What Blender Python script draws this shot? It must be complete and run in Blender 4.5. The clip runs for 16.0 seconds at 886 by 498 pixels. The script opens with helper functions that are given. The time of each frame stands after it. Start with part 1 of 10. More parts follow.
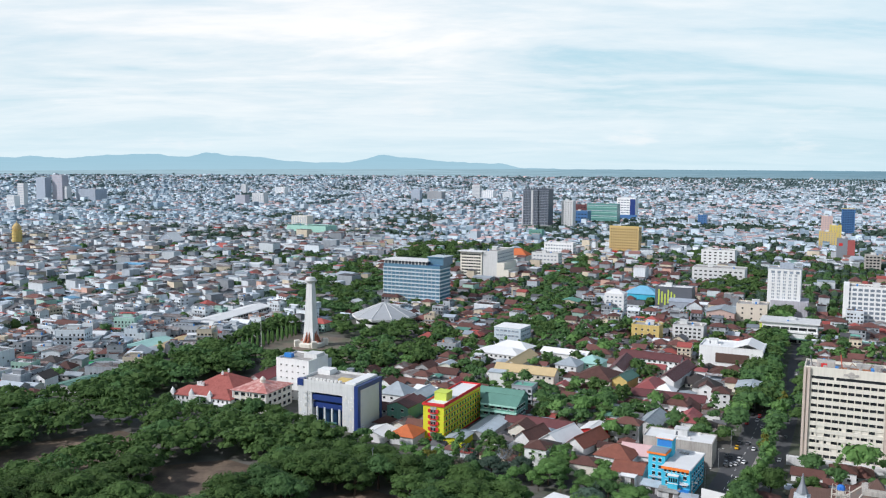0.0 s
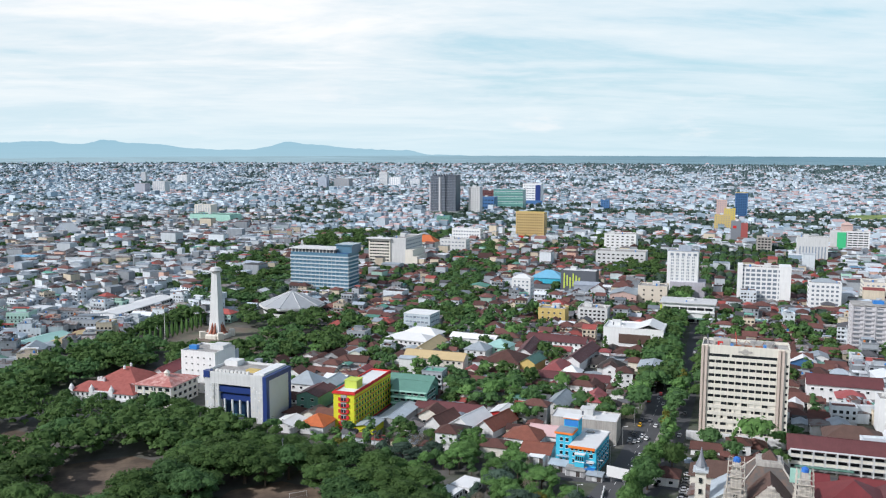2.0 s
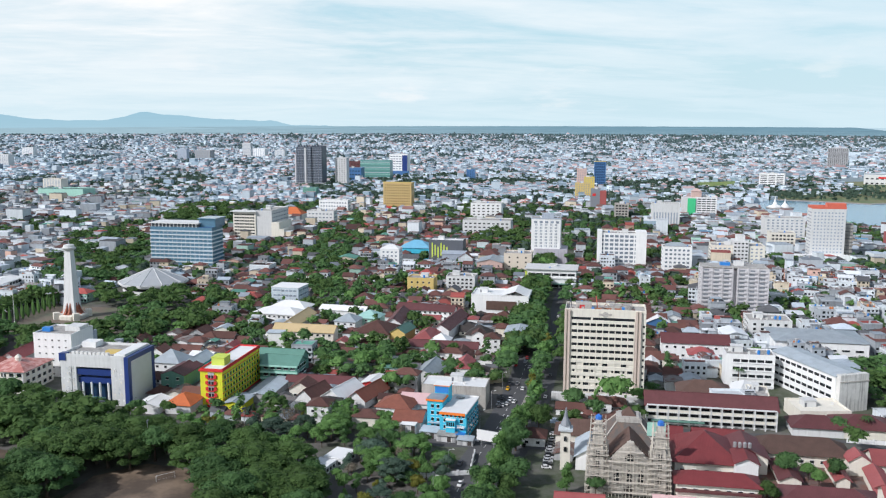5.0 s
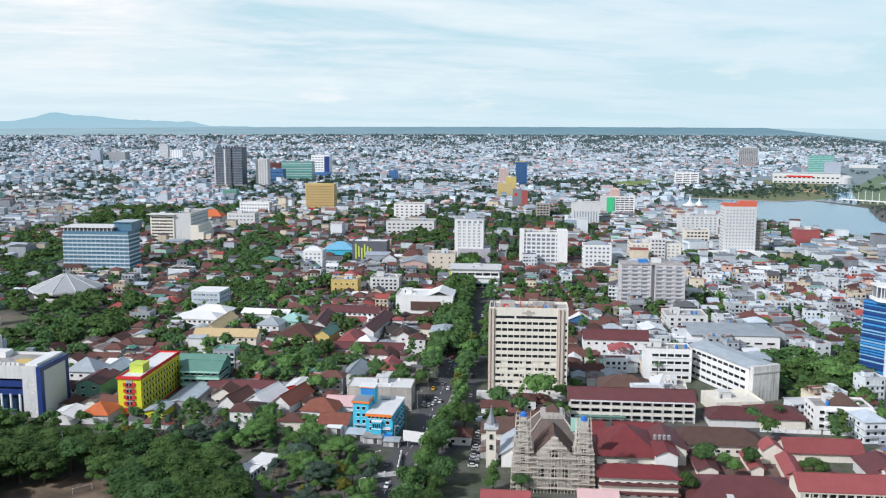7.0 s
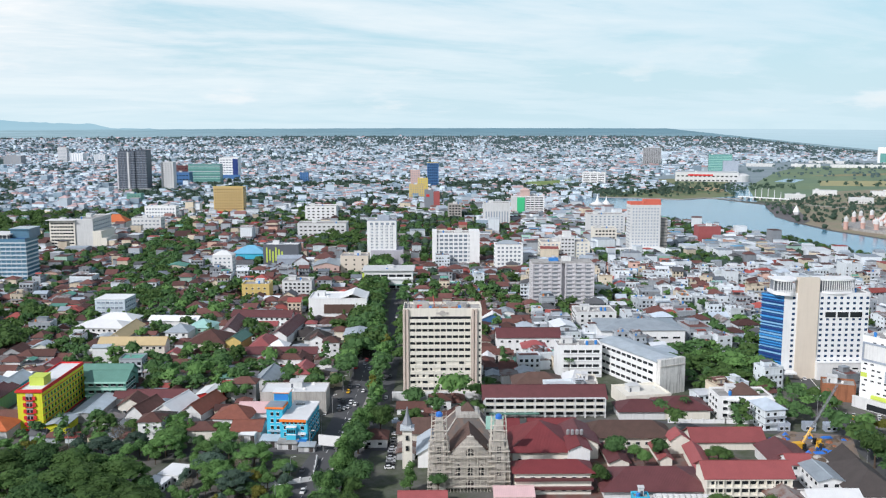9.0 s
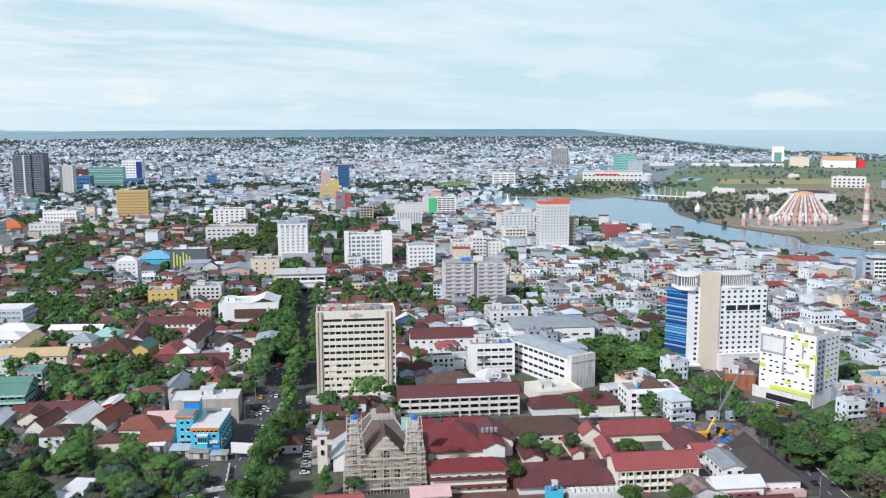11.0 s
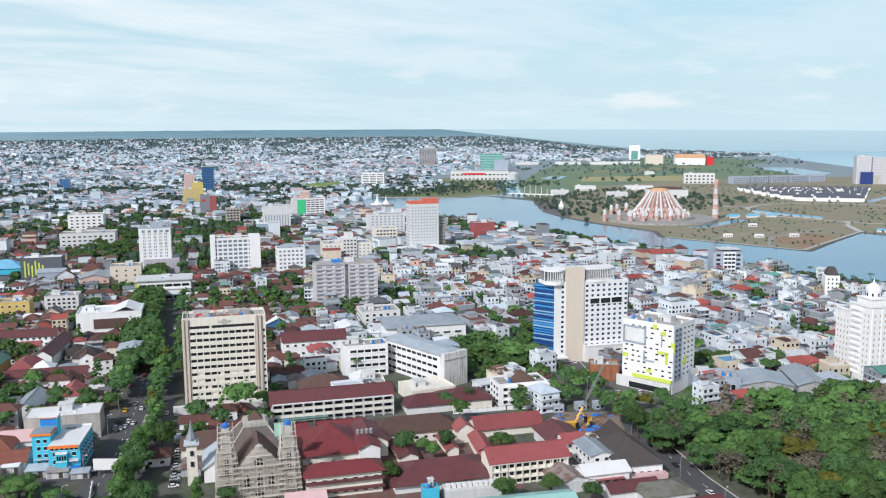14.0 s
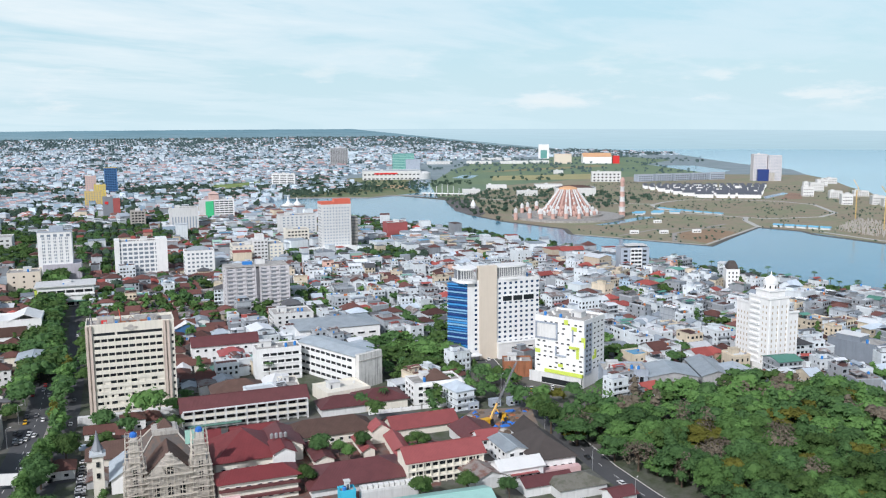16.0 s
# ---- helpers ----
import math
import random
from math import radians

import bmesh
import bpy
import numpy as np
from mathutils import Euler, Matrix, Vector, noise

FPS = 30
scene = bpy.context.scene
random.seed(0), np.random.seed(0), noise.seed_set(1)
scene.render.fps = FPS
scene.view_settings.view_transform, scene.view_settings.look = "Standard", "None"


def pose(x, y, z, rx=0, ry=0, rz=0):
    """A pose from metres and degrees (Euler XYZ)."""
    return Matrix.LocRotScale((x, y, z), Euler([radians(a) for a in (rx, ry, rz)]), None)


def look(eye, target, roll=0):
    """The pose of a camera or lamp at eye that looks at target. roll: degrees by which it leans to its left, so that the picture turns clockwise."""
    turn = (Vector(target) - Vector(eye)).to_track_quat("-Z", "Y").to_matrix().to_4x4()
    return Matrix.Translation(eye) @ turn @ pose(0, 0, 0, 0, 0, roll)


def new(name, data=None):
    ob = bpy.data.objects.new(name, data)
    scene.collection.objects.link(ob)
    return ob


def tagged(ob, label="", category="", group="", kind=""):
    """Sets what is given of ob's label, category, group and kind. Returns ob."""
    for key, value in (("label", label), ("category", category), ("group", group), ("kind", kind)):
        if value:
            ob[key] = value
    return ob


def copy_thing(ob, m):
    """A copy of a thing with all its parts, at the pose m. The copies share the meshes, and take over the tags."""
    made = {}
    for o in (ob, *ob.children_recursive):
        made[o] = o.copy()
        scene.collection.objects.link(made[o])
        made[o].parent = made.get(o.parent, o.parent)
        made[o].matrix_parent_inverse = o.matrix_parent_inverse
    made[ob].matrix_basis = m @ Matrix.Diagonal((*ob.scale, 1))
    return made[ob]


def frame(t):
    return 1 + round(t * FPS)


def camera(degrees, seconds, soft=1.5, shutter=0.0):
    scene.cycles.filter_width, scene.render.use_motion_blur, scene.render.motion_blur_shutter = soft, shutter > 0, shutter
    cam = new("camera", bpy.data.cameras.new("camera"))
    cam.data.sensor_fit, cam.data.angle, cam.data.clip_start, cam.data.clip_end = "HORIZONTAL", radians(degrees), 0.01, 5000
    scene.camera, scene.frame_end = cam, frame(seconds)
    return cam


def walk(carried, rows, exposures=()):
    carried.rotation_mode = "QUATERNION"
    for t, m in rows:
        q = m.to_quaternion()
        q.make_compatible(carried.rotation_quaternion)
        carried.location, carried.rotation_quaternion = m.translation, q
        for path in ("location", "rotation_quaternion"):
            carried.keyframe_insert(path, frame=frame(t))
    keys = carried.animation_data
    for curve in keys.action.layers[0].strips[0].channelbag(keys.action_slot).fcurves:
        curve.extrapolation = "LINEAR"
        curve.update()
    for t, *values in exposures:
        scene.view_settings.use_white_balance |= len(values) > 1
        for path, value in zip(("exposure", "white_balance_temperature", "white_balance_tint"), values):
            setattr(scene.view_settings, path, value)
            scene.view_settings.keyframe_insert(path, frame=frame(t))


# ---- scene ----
from collections import defaultdict

# the camera hangs at one spot, 140 m up, and turns to the right
cam = camera(53.87, 16.0, soft=1.2)
# seconds, yaw, pitch, roll in degrees
TURN = [
    (0.0, -0.031, -5.530, 0.402),
    (0.5, -2.179, -5.553, 0.334),
    (1.0, -3.773, -5.541, 0.297),
    (1.5, -4.787, -5.759, 0.206),
    (2.0, -6.085, -6.362, 0.217),
    (2.5, -7.711, -6.995, 0.217),
    (3.0, -9.250, -7.597, 0.185),
    (3.5, -10.705, -8.209, 0.173),
    (4.0, -12.113, -8.296, 0.166),
    (6.5, -18.601, -8.192, 0.110),
    (7.0, -19.850, -8.194, 0.103),
    (7.5, -21.204, -8.182, 0.052),
    (8.0, -22.681, -8.160, 0.005),
    (8.5, -24.156, -8.129, -0.060),
    (9.0, -25.627, -8.103, -0.067),
    (11.5, -32.849, -8.039, -0.259),
    (12.0, -34.261, -8.041, -0.303),
    (12.5, -35.682, -8.044, -0.328),
    (13.0, -37.122, -8.043, -0.346),
    (13.5, -38.546, -8.059, -0.325),
    (14.0, -39.993, -8.058, -0.379),
    (14.5, -41.428, -8.071, -0.367),
    (15.0, -42.857, -8.087, -0.378),
    (15.5, -44.305, -8.090, -0.396),
    (16.0, -45.757, -8.117, -0.439),
]
walk(cam, [(t, pose(0, 0, 140, 90 + p, 0, y) @ pose(0, 0, 0, 0, 0, r)) for t, y, p, r in TURN], exposures=[(0.0, 0.0, 6450, 12.0), (16.0, 0.0, 6450, 12.0)])

# ---------------------------------------------------------------- light
SUN_FROM = Vector((-0.78, -0.26, 0.63)).normalized()
world = bpy.data.worlds.new("sky")
scene.world = world
world.use_nodes = True


class Nodes:
    """Short hand for a node tree."""

    def __init__(self, tree):
        self.tree = tree
        tree.nodes.clear()

    def add(self, kind, ins=None):
        n = self.tree.nodes.new(kind)
        for k, v in (ins or {}).items():
            if isinstance(v, bpy.types.NodeSocket):
                self.tree.links.new(v, n.inputs[k])
            else:
                n.inputs[k].default_value = v
        return n

    def mix(self, fac, a, b, blend="MIX"):
        n = self.tree.nodes.new("ShaderNodeMix")
        n.data_type, n.blend_type = "RGBA", blend
        for i, v in ((0, fac), (6, a), (7, b)):
            if isinstance(v, bpy.types.NodeSocket):
                self.tree.links.new(v, n.inputs[i])
            else:
                n.inputs[i].default_value = (*v, 1) if isinstance(v, tuple) and len(v) == 3 else v
        return n.outputs[2]

    def ramp(self, fac, stops):
        n = self.tree.nodes.new("ShaderNodeValToRGB")
        self.tree.links.new(fac, n.inputs[0])
        e = n.color_ramp.elements
        while len(e) < len(stops):
            e.new(0.5)
        for el, (p, c) in zip(e, stops):
            el.position, el.color = p, (*c, 1) if isinstance(c, tuple) else (c, c, c, 1)
        return n.outputs[0]

    def math(self, op, a, b=0.0, clamp=False):
        n = self.tree.nodes.new("ShaderNodeMath")
        n.operation, n.use_clamp = op, clamp
        for i, v in ((0, a), (1, b)):
            if isinstance(v, bpy.types.NodeSocket):
                self.tree.links.new(v, n.inputs[i])
            else:
                n.inputs[i].default_value = v
        return n.outputs[0]


N = Nodes(world.node_tree)
sky = N.add("ShaderNodeTexSky")
sky.sky_type, sky.sun_disc = "NISHITA", False
sky.sun_elevation, sky.sun_rotation = radians(37.5), radians(251.6)
sky.altitude, sky.air_density, sky.dust_density, sky.ozone_density = 100, 1.2, 1.5, 1.5
way = N.add("ShaderNodeTexCoord").outputs["Generated"]
# thin layered cloud: the directions laid out on a plane far overhead, so that the banks flatten towards the horizon
sep = N.add("ShaderNodeSeparateXYZ", {0: way})
lift = N.math("ADD", N.math("MAXIMUM", sep.outputs[2], 0.0), 0.10)
plane = N.add("ShaderNodeCombineXYZ", {0: N.math("DIVIDE", sep.outputs[0], lift), 1: N.math("DIVIDE", sep.outputs[1], lift), 2: 0.0})
turned = N.add("ShaderNodeMapping", {0: plane.outputs[0], 2: (0, 0, 0.42), 3: (0.62, 1.10, 1.0)})
big = N.add("ShaderNodeTexNoise", {"Vector": turned.outputs[0], "Scale": 0.85, "Detail": 10.0, "Roughness": 0.60, "Distortion": 0.5})
veil = N.add("ShaderNodeTexNoise", {"Vector": turned.outputs[0], "Scale": 0.35, "Detail": 4.0, "Roughness": 0.5})
# ripples of small cloud, in rows
rows_at = N.add("ShaderNodeMapping", {0: plane.outputs[0], 2: (0, 0, 0.75), 3: (1.6, 2.6, 1.0)})
ripple = N.add("ShaderNodeTexNoise", {"Vector": rows_at.outputs[0], "Scale": 1.7, "Detail": 7.0, "Roughness": 0.62, "Distortion": 0.25})
bank_side = N.math("ADD", N.math("MULTIPLY", sep.outputs[0], -0.115), 0.078)
mass = N.math("ADD", N.math("MULTIPLY", big.outputs[0], 0.50), N.math("MULTIPLY", veil.outputs[0], 0.42))
mass = N.math("ADD", mass, N.math("MULTIPLY", ripple.outputs[0], 0.10))
cover = N.ramp(N.math("ADD", bank_side, mass), [(0.465, 0.0), (0.53, 0.62), (0.64, 1.0)])
shade = N.math("ADD", N.math("MULTIPLY", big.outputs[0], 0.75), N.math("MULTIPLY", ripple.outputs[0], 0.25))
cloud = N.mix(N.ramp(shade, [(0.40, 0.0), (0.60, 1.0)]), (8.2, 9.0, 9.5), (10.2, 10.3, 10.2))
cloud = N.mix(N.math("MULTIPLY", sep.outputs[0], 1.15, True), cloud, (6.9, 8.6, 9.4))
blue = N.mix(0.78, sky.outputs[0], (5.5, 8.3, 9.5))
# the cloud thins out overhead, above the view, where clear sky lowers the fill light
thin = N.ramp(sep.outputs[2], [(0.19, 1.0), (0.55, 0.25)])
high = N.ramp(sep.outputs[2], [(0.18, 0.0), (0.50, 1.0)])
blue = N.mix(high, blue, sky.outputs[0])
over = N.mix(N.math("MULTIPLY", N.math("MULTIPLY", cover, 0.95), thin), blue, cloud)
# pale haze low down
low = N.ramp(sep.outputs[2], [(0.0, 0.80), (0.035, 0.55), (0.11, 0.0)])
over = N.mix(low, over, (6.6, 8.5, 9.2))
# small heaped clouds low over the land
heap_at = N.add("ShaderNodeMapping", {0: way, 3: (7.5, 7.5, 30.0)})
heap = N.add("ShaderNodeTexNoise", {"Vector": heap_at.outputs[0], "Scale": 1.0, "Detail": 7.0, "Roughness": 0.60})
belt = N.ramp(sep.outputs[2], [(0.008, 0.0), (0.022, 1.0), (0.05, 0.85), (0.095, 0.0)])
puff = N.math("MULTIPLY", N.ramp(heap.outputs[0], [(0.53, 0.0), (0.62, 1.0)]), belt)
over = N.mix(N.math("MULTIPLY", puff, 0.5), over, N.mix(N.ramp(heap.outputs[0], [(0.55, 0.0), (0.70, 1.0)]), (8.0, 9.1, 9.6), (10.2, 10.1, 9.9)))
back = N.add("ShaderNodeBackground", {0: over, 1: 0.1})
N.add("ShaderNodeOutputWorld", {0: back.outputs[0]})

lamp = bpy.data.lights.new("sun", "SUN")
lamp.energy, lamp.angle, lamp.color = 3.6, radians(1.0), (1.0, 0.988, 0.985)
sun = new("sun", lamp)
sun.matrix_world = look((0, 0, 300), Vector((0, 0, 300)) - SUN_FROM)
scene.view_settings.exposure = 0.0

# ---------------------------------------------------------------- materials
def mk(name, rgb, rough=0.8, var=0.18, scale=0.25, metal=0.0, rand=0.0, island=0.0, streak=0.0, bump=0.0, ribs=0.0, tint=None):
    """A surface with patches and grain at two scales. rand: spread from object to object; island: from piece to piece;
    streak: rain streaks down a wall; ribs: metres between ribs of roofing sheet; tint: a second colour in blotches."""
    m = bpy.data.materials.new(name)
    m.use_nodes = True
    n = Nodes(m.node_tree)
    at = n.add("ShaderNodeTexCoord").outputs["Object"]
    n1 = n.add("ShaderNodeTexNoise", {"Vector": at, "Scale": scale, "Detail": 5.0, "Roughness": 0.6})
    n2 = n.add("ShaderNodeTexNoise", {"Vector": at, "Scale": scale * 9, "Detail": 3.0, "Roughness": 0.6})
    col = rgb
    if tint:
        col = n.mix(n.ramp(n1.outputs[0], [(0.42, 0.0), (0.6, 1.0)]), rgb, tint)
    amount = n.math("ADD", n.math("MULTIPLY", n1.outputs[0], var * 2.2), n.math("MULTIPLY", n2.outputs[0], var * 1.2))
    amount = n.math("ADD", amount, 1 - var * 1.7)
    if rand:
        r = n.add("ShaderNodeObjectInfo").outputs["Random"]
        amount = n.math("MULTIPLY", amount, n.math("ADD", n.math("MULTIPLY", r, rand * 2), 1 - rand))
    if island:
        r = n.add("ShaderNodeNewGeometry").outputs["Random Per Island"]
        amount = n.math("MULTIPLY", amount, n.math("ADD", n.math("MULTIPLY", r, island * 2), 1 - island))
    if streak:
        sm = n.add("ShaderNodeMapping", {0: at, 3: (0.9, 0.9, 0.05)})
        st = n.add("ShaderNodeTexNoise", {"Vector": sm.outputs[0], "Scale": 1.0, "Detail": 4.0, "Roughness": 0.7})
        amount = n.math("MULTIPLY", amount, n.ramp(st.outputs[0], [(0.30, 1 - streak), (0.52, 1.0)]))
    lum = n.add("ShaderNodeCombineColor", {0: amount, 1: amount, 2: amount})
    col = n.mix(1.0, col, lum.outputs[0], "MULTIPLY")
    ins = {"Base Color": col, "Roughness": rough, "Metallic": metal}
    if bump or ribs:
        h = n2.outputs[0]
        if ribs:
            w = n.add("ShaderNodeTexWave", {"Vector": at, "Scale": 0.314 / ribs, "Distortion": 0.0})
            h = w.outputs["Fac"]
        ins["Normal"] = n.add("ShaderNodeBump", {"Height": h, "Strength": bump or 0.4, "Distance": 0.08}).outputs[0]
    sh = n.add("ShaderNodeBsdfPrincipled", ins)
    n.add("ShaderNodeOutputMaterial", {0: sh.outputs[0]})
    return m


M = {
    "white": mk("white_paint", (0.76, 0.77, 0.77), streak=0.10, var=0.08, rand=0.05),
    "offwhite": mk("offwhite_paint", (0.62, 0.63, 0.63), streak=0.16, var=0.12, rand=0.08),
    "cream": mk("cream_paint", (0.72, 0.69, 0.61), streak=0.14, var=0.08),
    "pinkpier": mk("pale_pink_render", (0.57, 0.48, 0.42), streak=0.2, var=0.1),
    "beige": mk("beige_render", (0.64, 0.57, 0.48), streak=0.05, var=0.05),
    "grey": mk("grey_render", (0.38, 0.39, 0.40), streak=0.30, rand=0.15),
    "bluegrey": mk("blue_grey_paint", (0.34, 0.39, 0.46), streak=0.2, rand=0.12),
    "concrete": mk("bare_concrete", (0.42, 0.40, 0.37), streak=0.4, var=0.25, rand=0.1),
    "darkgrey": mk("dark_grey_cladding", (0.10, 0.11, 0.13), rough=0.5, var=0.12),
    "lilac": mk("lilac_grey_render", (0.42, 0.41, 0.46), streak=0.2),
    "yellow": mk("yellow_green_paint", (0.64, 0.64, 0.03), streak=0.15, var=0.10),
    "red": mk("red_paint", (0.58, 0.03, 0.03), var=0.12),
    "orange": mk("orange_paint", (0.80, 0.20, 0.03), var=0.12),
    "ochre": mk("ochre_paint", (0.56, 0.40, 0.17), streak=0.2, var=0.12),
    "mustard": mk("mustard_paint", (0.60, 0.45, 0.16), streak=0.2),
    "teal": mk("teal_green_paint", (0.13, 0.30, 0.25), streak=0.2),
    "mint": mk("mint_paint", (0.36, 0.62, 0.53), streak=0.2),
    "sky": mk("bright_cyan_paint", (0.05, 0.47, 0.66), streak=0.10, var=0.12),
    "navy": mk("navy_cladding", (0.022, 0.048, 0.19), rough=0.35, var=0.1),
    "silver": mk("silver_panel", (0.50, 0.54, 0.57), rough=0.45, var=0.08),
    "blueclad": mk("blue_cladding", (0.012, 0.085, 0.24), rough=0.35, var=0.2),
    "deepblue": mk("deep_blue_paint", (0.06, 0.16, 0.34), rough=0.4, var=0.15),
    "slate": mk("slate_grey_cladding", (0.20, 0.22, 0.25), rough=0.5, var=0.12),
    # orange of far roofs, with distance haze put into it
    "hazeorange": mk("hazed_orange_paint", (0.62, 0.36, 0.20), var=0.15),
    "coral": mk("coral_red_paint", (0.60, 0.14, 0.09), var=0.12),
    "churchroof": mk("grey_church_shingles", (0.115, 0.105, 0.10), var=0.3, scale=0.4, bump=0.4, tint=(0.15, 0.105, 0.085)),
    "rusttile": mk("rust_red_tiles", (0.21, 0.072, 0.048), var=0.3, scale=0.4, ribs=0.5, bump=0.5),
    "palelilac": mk("pale_lilac_grey_render", (0.56, 0.55, 0.57), streak=0.15, var=0.08),
    "lime": mk("lime_paint", (0.52, 0.62, 0.10), var=0.1),
    "green": mk("green_paint", (0.05, 0.50, 0.22), var=0.1),
    "pink": mk("salmon_paint", (0.56, 0.40, 0.36), var=0.12, streak=0.1),
    "timber": mk("rusted_boarding", (0.30, 0.12, 0.06), streak=0.4, var=0.25),
    "glass": mk("window_glass", (0.022, 0.026, 0.030), rough=0.12, var=0.2, rand=0.35),
    "bluepane": mk("blue_window_glass", (0.02, 0.05, 0.11), rough=0.1, var=0.2, rand=0.35),
    "facade": mk("blue_curtain_wall", (0.16, 0.30, 0.40), rough=0.15, var=0.2, scale=0.1, rand=0.12),
    "greenglass": mk("green_curtain_wall", (0.13, 0.32, 0.30), rough=0.2, var=0.2, scale=0.1),
    "tile": mk("red_brown_roof_tiles", (0.105, 0.045, 0.036), var=0.35, scale=0.35, rand=0.35, ribs=0.5, bump=0.5),
    "maroon": mk("maroon_roof_sheets", (0.108, 0.036, 0.038), rough=0.6, var=0.28, scale=0.25, rand=0.2, ribs=0.6, bump=0.5),
    "redroof": mk("red_roof_sheets", (0.29, 0.075, 0.075), rough=0.6, var=0.2, scale=0.2, rand=0.2, ribs=0.6, bump=0.5),
    "brownroof": mk("brown_roof_sheets", (0.100, 0.058, 0.046), var=0.3, scale=0.3, rand=0.2, ribs=0.6, bump=0.5),
    "darkroof": mk("dark_shingle_roof", (0.055, 0.046, 0.043), var=0.3, scale=0.3, rand=0.25, bump=0.4),
    "orangeroof": mk("orange_clay_tiles", (0.46, 0.12, 0.04), var=0.25, scale=0.4, rand=0.15, ribs=0.5, bump=0.5),
    "zinc": mk("zinc_roof_sheets", (0.36, 0.41, 0.45), rough=0.5, var=0.28, scale=0.2, rand=0.3, ribs=0.7, bump=0.4, metal=0.1),
    "rusty": mk("rusty_roof_sheets", (0.22, 0.20, 0.19), rough=0.7, var=0.3, scale=0.25, rand=0.25, ribs=0.7, bump=0.4, tint=(0.13, 0.065, 0.05)),
    "whiteroof": mk("white_roof_sheets", (0.74, 0.75, 0.75), rough=0.5, var=0.12, scale=0.15, rand=0.08, ribs=0.8, bump=0.3),
    "greenroof": mk("green_roof_sheets", (0.095, 0.215, 0.175), rough=0.6, var=0.2, rand=0.25, ribs=0.7, bump=0.4),
    "blueroof": mk("light_blue_roof_sheets", (0.16, 0.42, 0.60), rough=0.6, var=0.15, ribs=0.7, bump=0.4),
    "tanroof": mk("tan_roof_sheets", (0.52, 0.40, 0.22), rough=0.7, var=0.15, ribs=0.7, bump=0.4),
    "slab": mk("weathered_roof_slab", (0.40, 0.39, 0.37), var=0.35, scale=0.3, tint=(0.24, 0.23, 0.22), rand=0.15),
    "asphalt": mk("asphalt", (0.075, 0.077, 0.082), rough=0.85, var=0.25, scale=0.08, bump=0.1),
    "paving": mk("concrete_paving", (0.30, 0.28, 0.26), var=0.25, scale=0.15),
    # earth colour darkened to stand for the shade on the fields
    "dirt": mk("trodden_earth", (0.095, 0.070, 0.052), var=0.3, scale=0.06, tint=(0.19, 0.14, 0.10), bump=0.3),
    "grass": mk("lawn", (0.13, 0.22, 0.045), var=0.3, scale=0.05, tint=(0.24, 0.27, 0.09)),
    "dryland": mk("reclaimed_land", (0.29, 0.24, 0.17), var=0.5, scale=0.02, tint=(0.185, 0.195, 0.115)),
    "kerb": mk("painted_kerb", (0.62, 0.62, 0.60), var=0.2),
    "line": mk("road_paint", (0.70, 0.70, 0.68), var=0.2),
    "bark": mk("tree_bark", (0.085, 0.060, 0.042), var=0.35, scale=1.2, bump=0.5),
    "steel": mk("galvanised_steel", (0.42, 0.43, 0.44), rough=0.45, metal=0.6, var=0.15),
    "bamboo": mk("weathered_scaffold_poles", (0.54, 0.50, 0.44), var=0.22, scale=0.8, rand=0.15),
    "stone": mk("grey_church_render", (0.50, 0.47, 0.43), streak=0.2, var=0.2),
    "tank": mk("blue_plastic_tank", (0.03, 0.20, 0.55), rough=0.4, var=0.1),
    "cranered": mk("crane_yellow_paint", (0.70, 0.38, 0.02), rough=0.5, var=0.15),
    "yellowpale": mk("soft_yellow_paint", (0.64, 0.50, 0.12), streak=0.15, var=0.1),
    "brickred": mk("dull_red_cladding", (0.34, 0.085, 0.08), var=0.15),
    # panes of farther buildings, paled by haze put into the glass colour
    "hazepane": mk("hazed_blue_glass", (0.24, 0.29, 0.35), rough=0.25, var=0.2, rand=0.3),
    "terracotta": mk("terracotta_flames", (0.33, 0.115, 0.07), var=0.3, streak=0.2),
    "paleband": mk("pale_blue_spandrels", (0.50, 0.57, 0.62), rough=0.5, var=0.08),
    "officeglass": mk("steel_blue_glass", (0.10, 0.205, 0.29), rough=0.15, var=0.2, scale=0.1),
    "nightblue": mk("blue_black_cladding", (0.055, 0.070, 0.095), rough=0.4, var=0.12),
    "stainwhite": mk("rain_stained_white_paint", (0.62, 0.62, 0.60), streak=0.55, var=0.25, scale=0.5),
    "hallroof": mk("grey_metal_hall_roof", (0.37, 0.39, 0.41), rough=0.5, var=0.15),
    "paleblue": mk("pale_blue_render", (0.50, 0.58, 0.64), streak=0.15, var=0.1),
    "rubber": mk("tyre_rubber", (0.02, 0.02, 0.02), var=0.2),
    "tarp": mk("blue_tarpaulin", (0.03, 0.16, 0.55), rough=0.5, var=0.3, bump=0.5),
    "fanwhite": mk("white_metal_case", (0.70, 0.70, 0.68), rough=0.5, var=0.1),
}


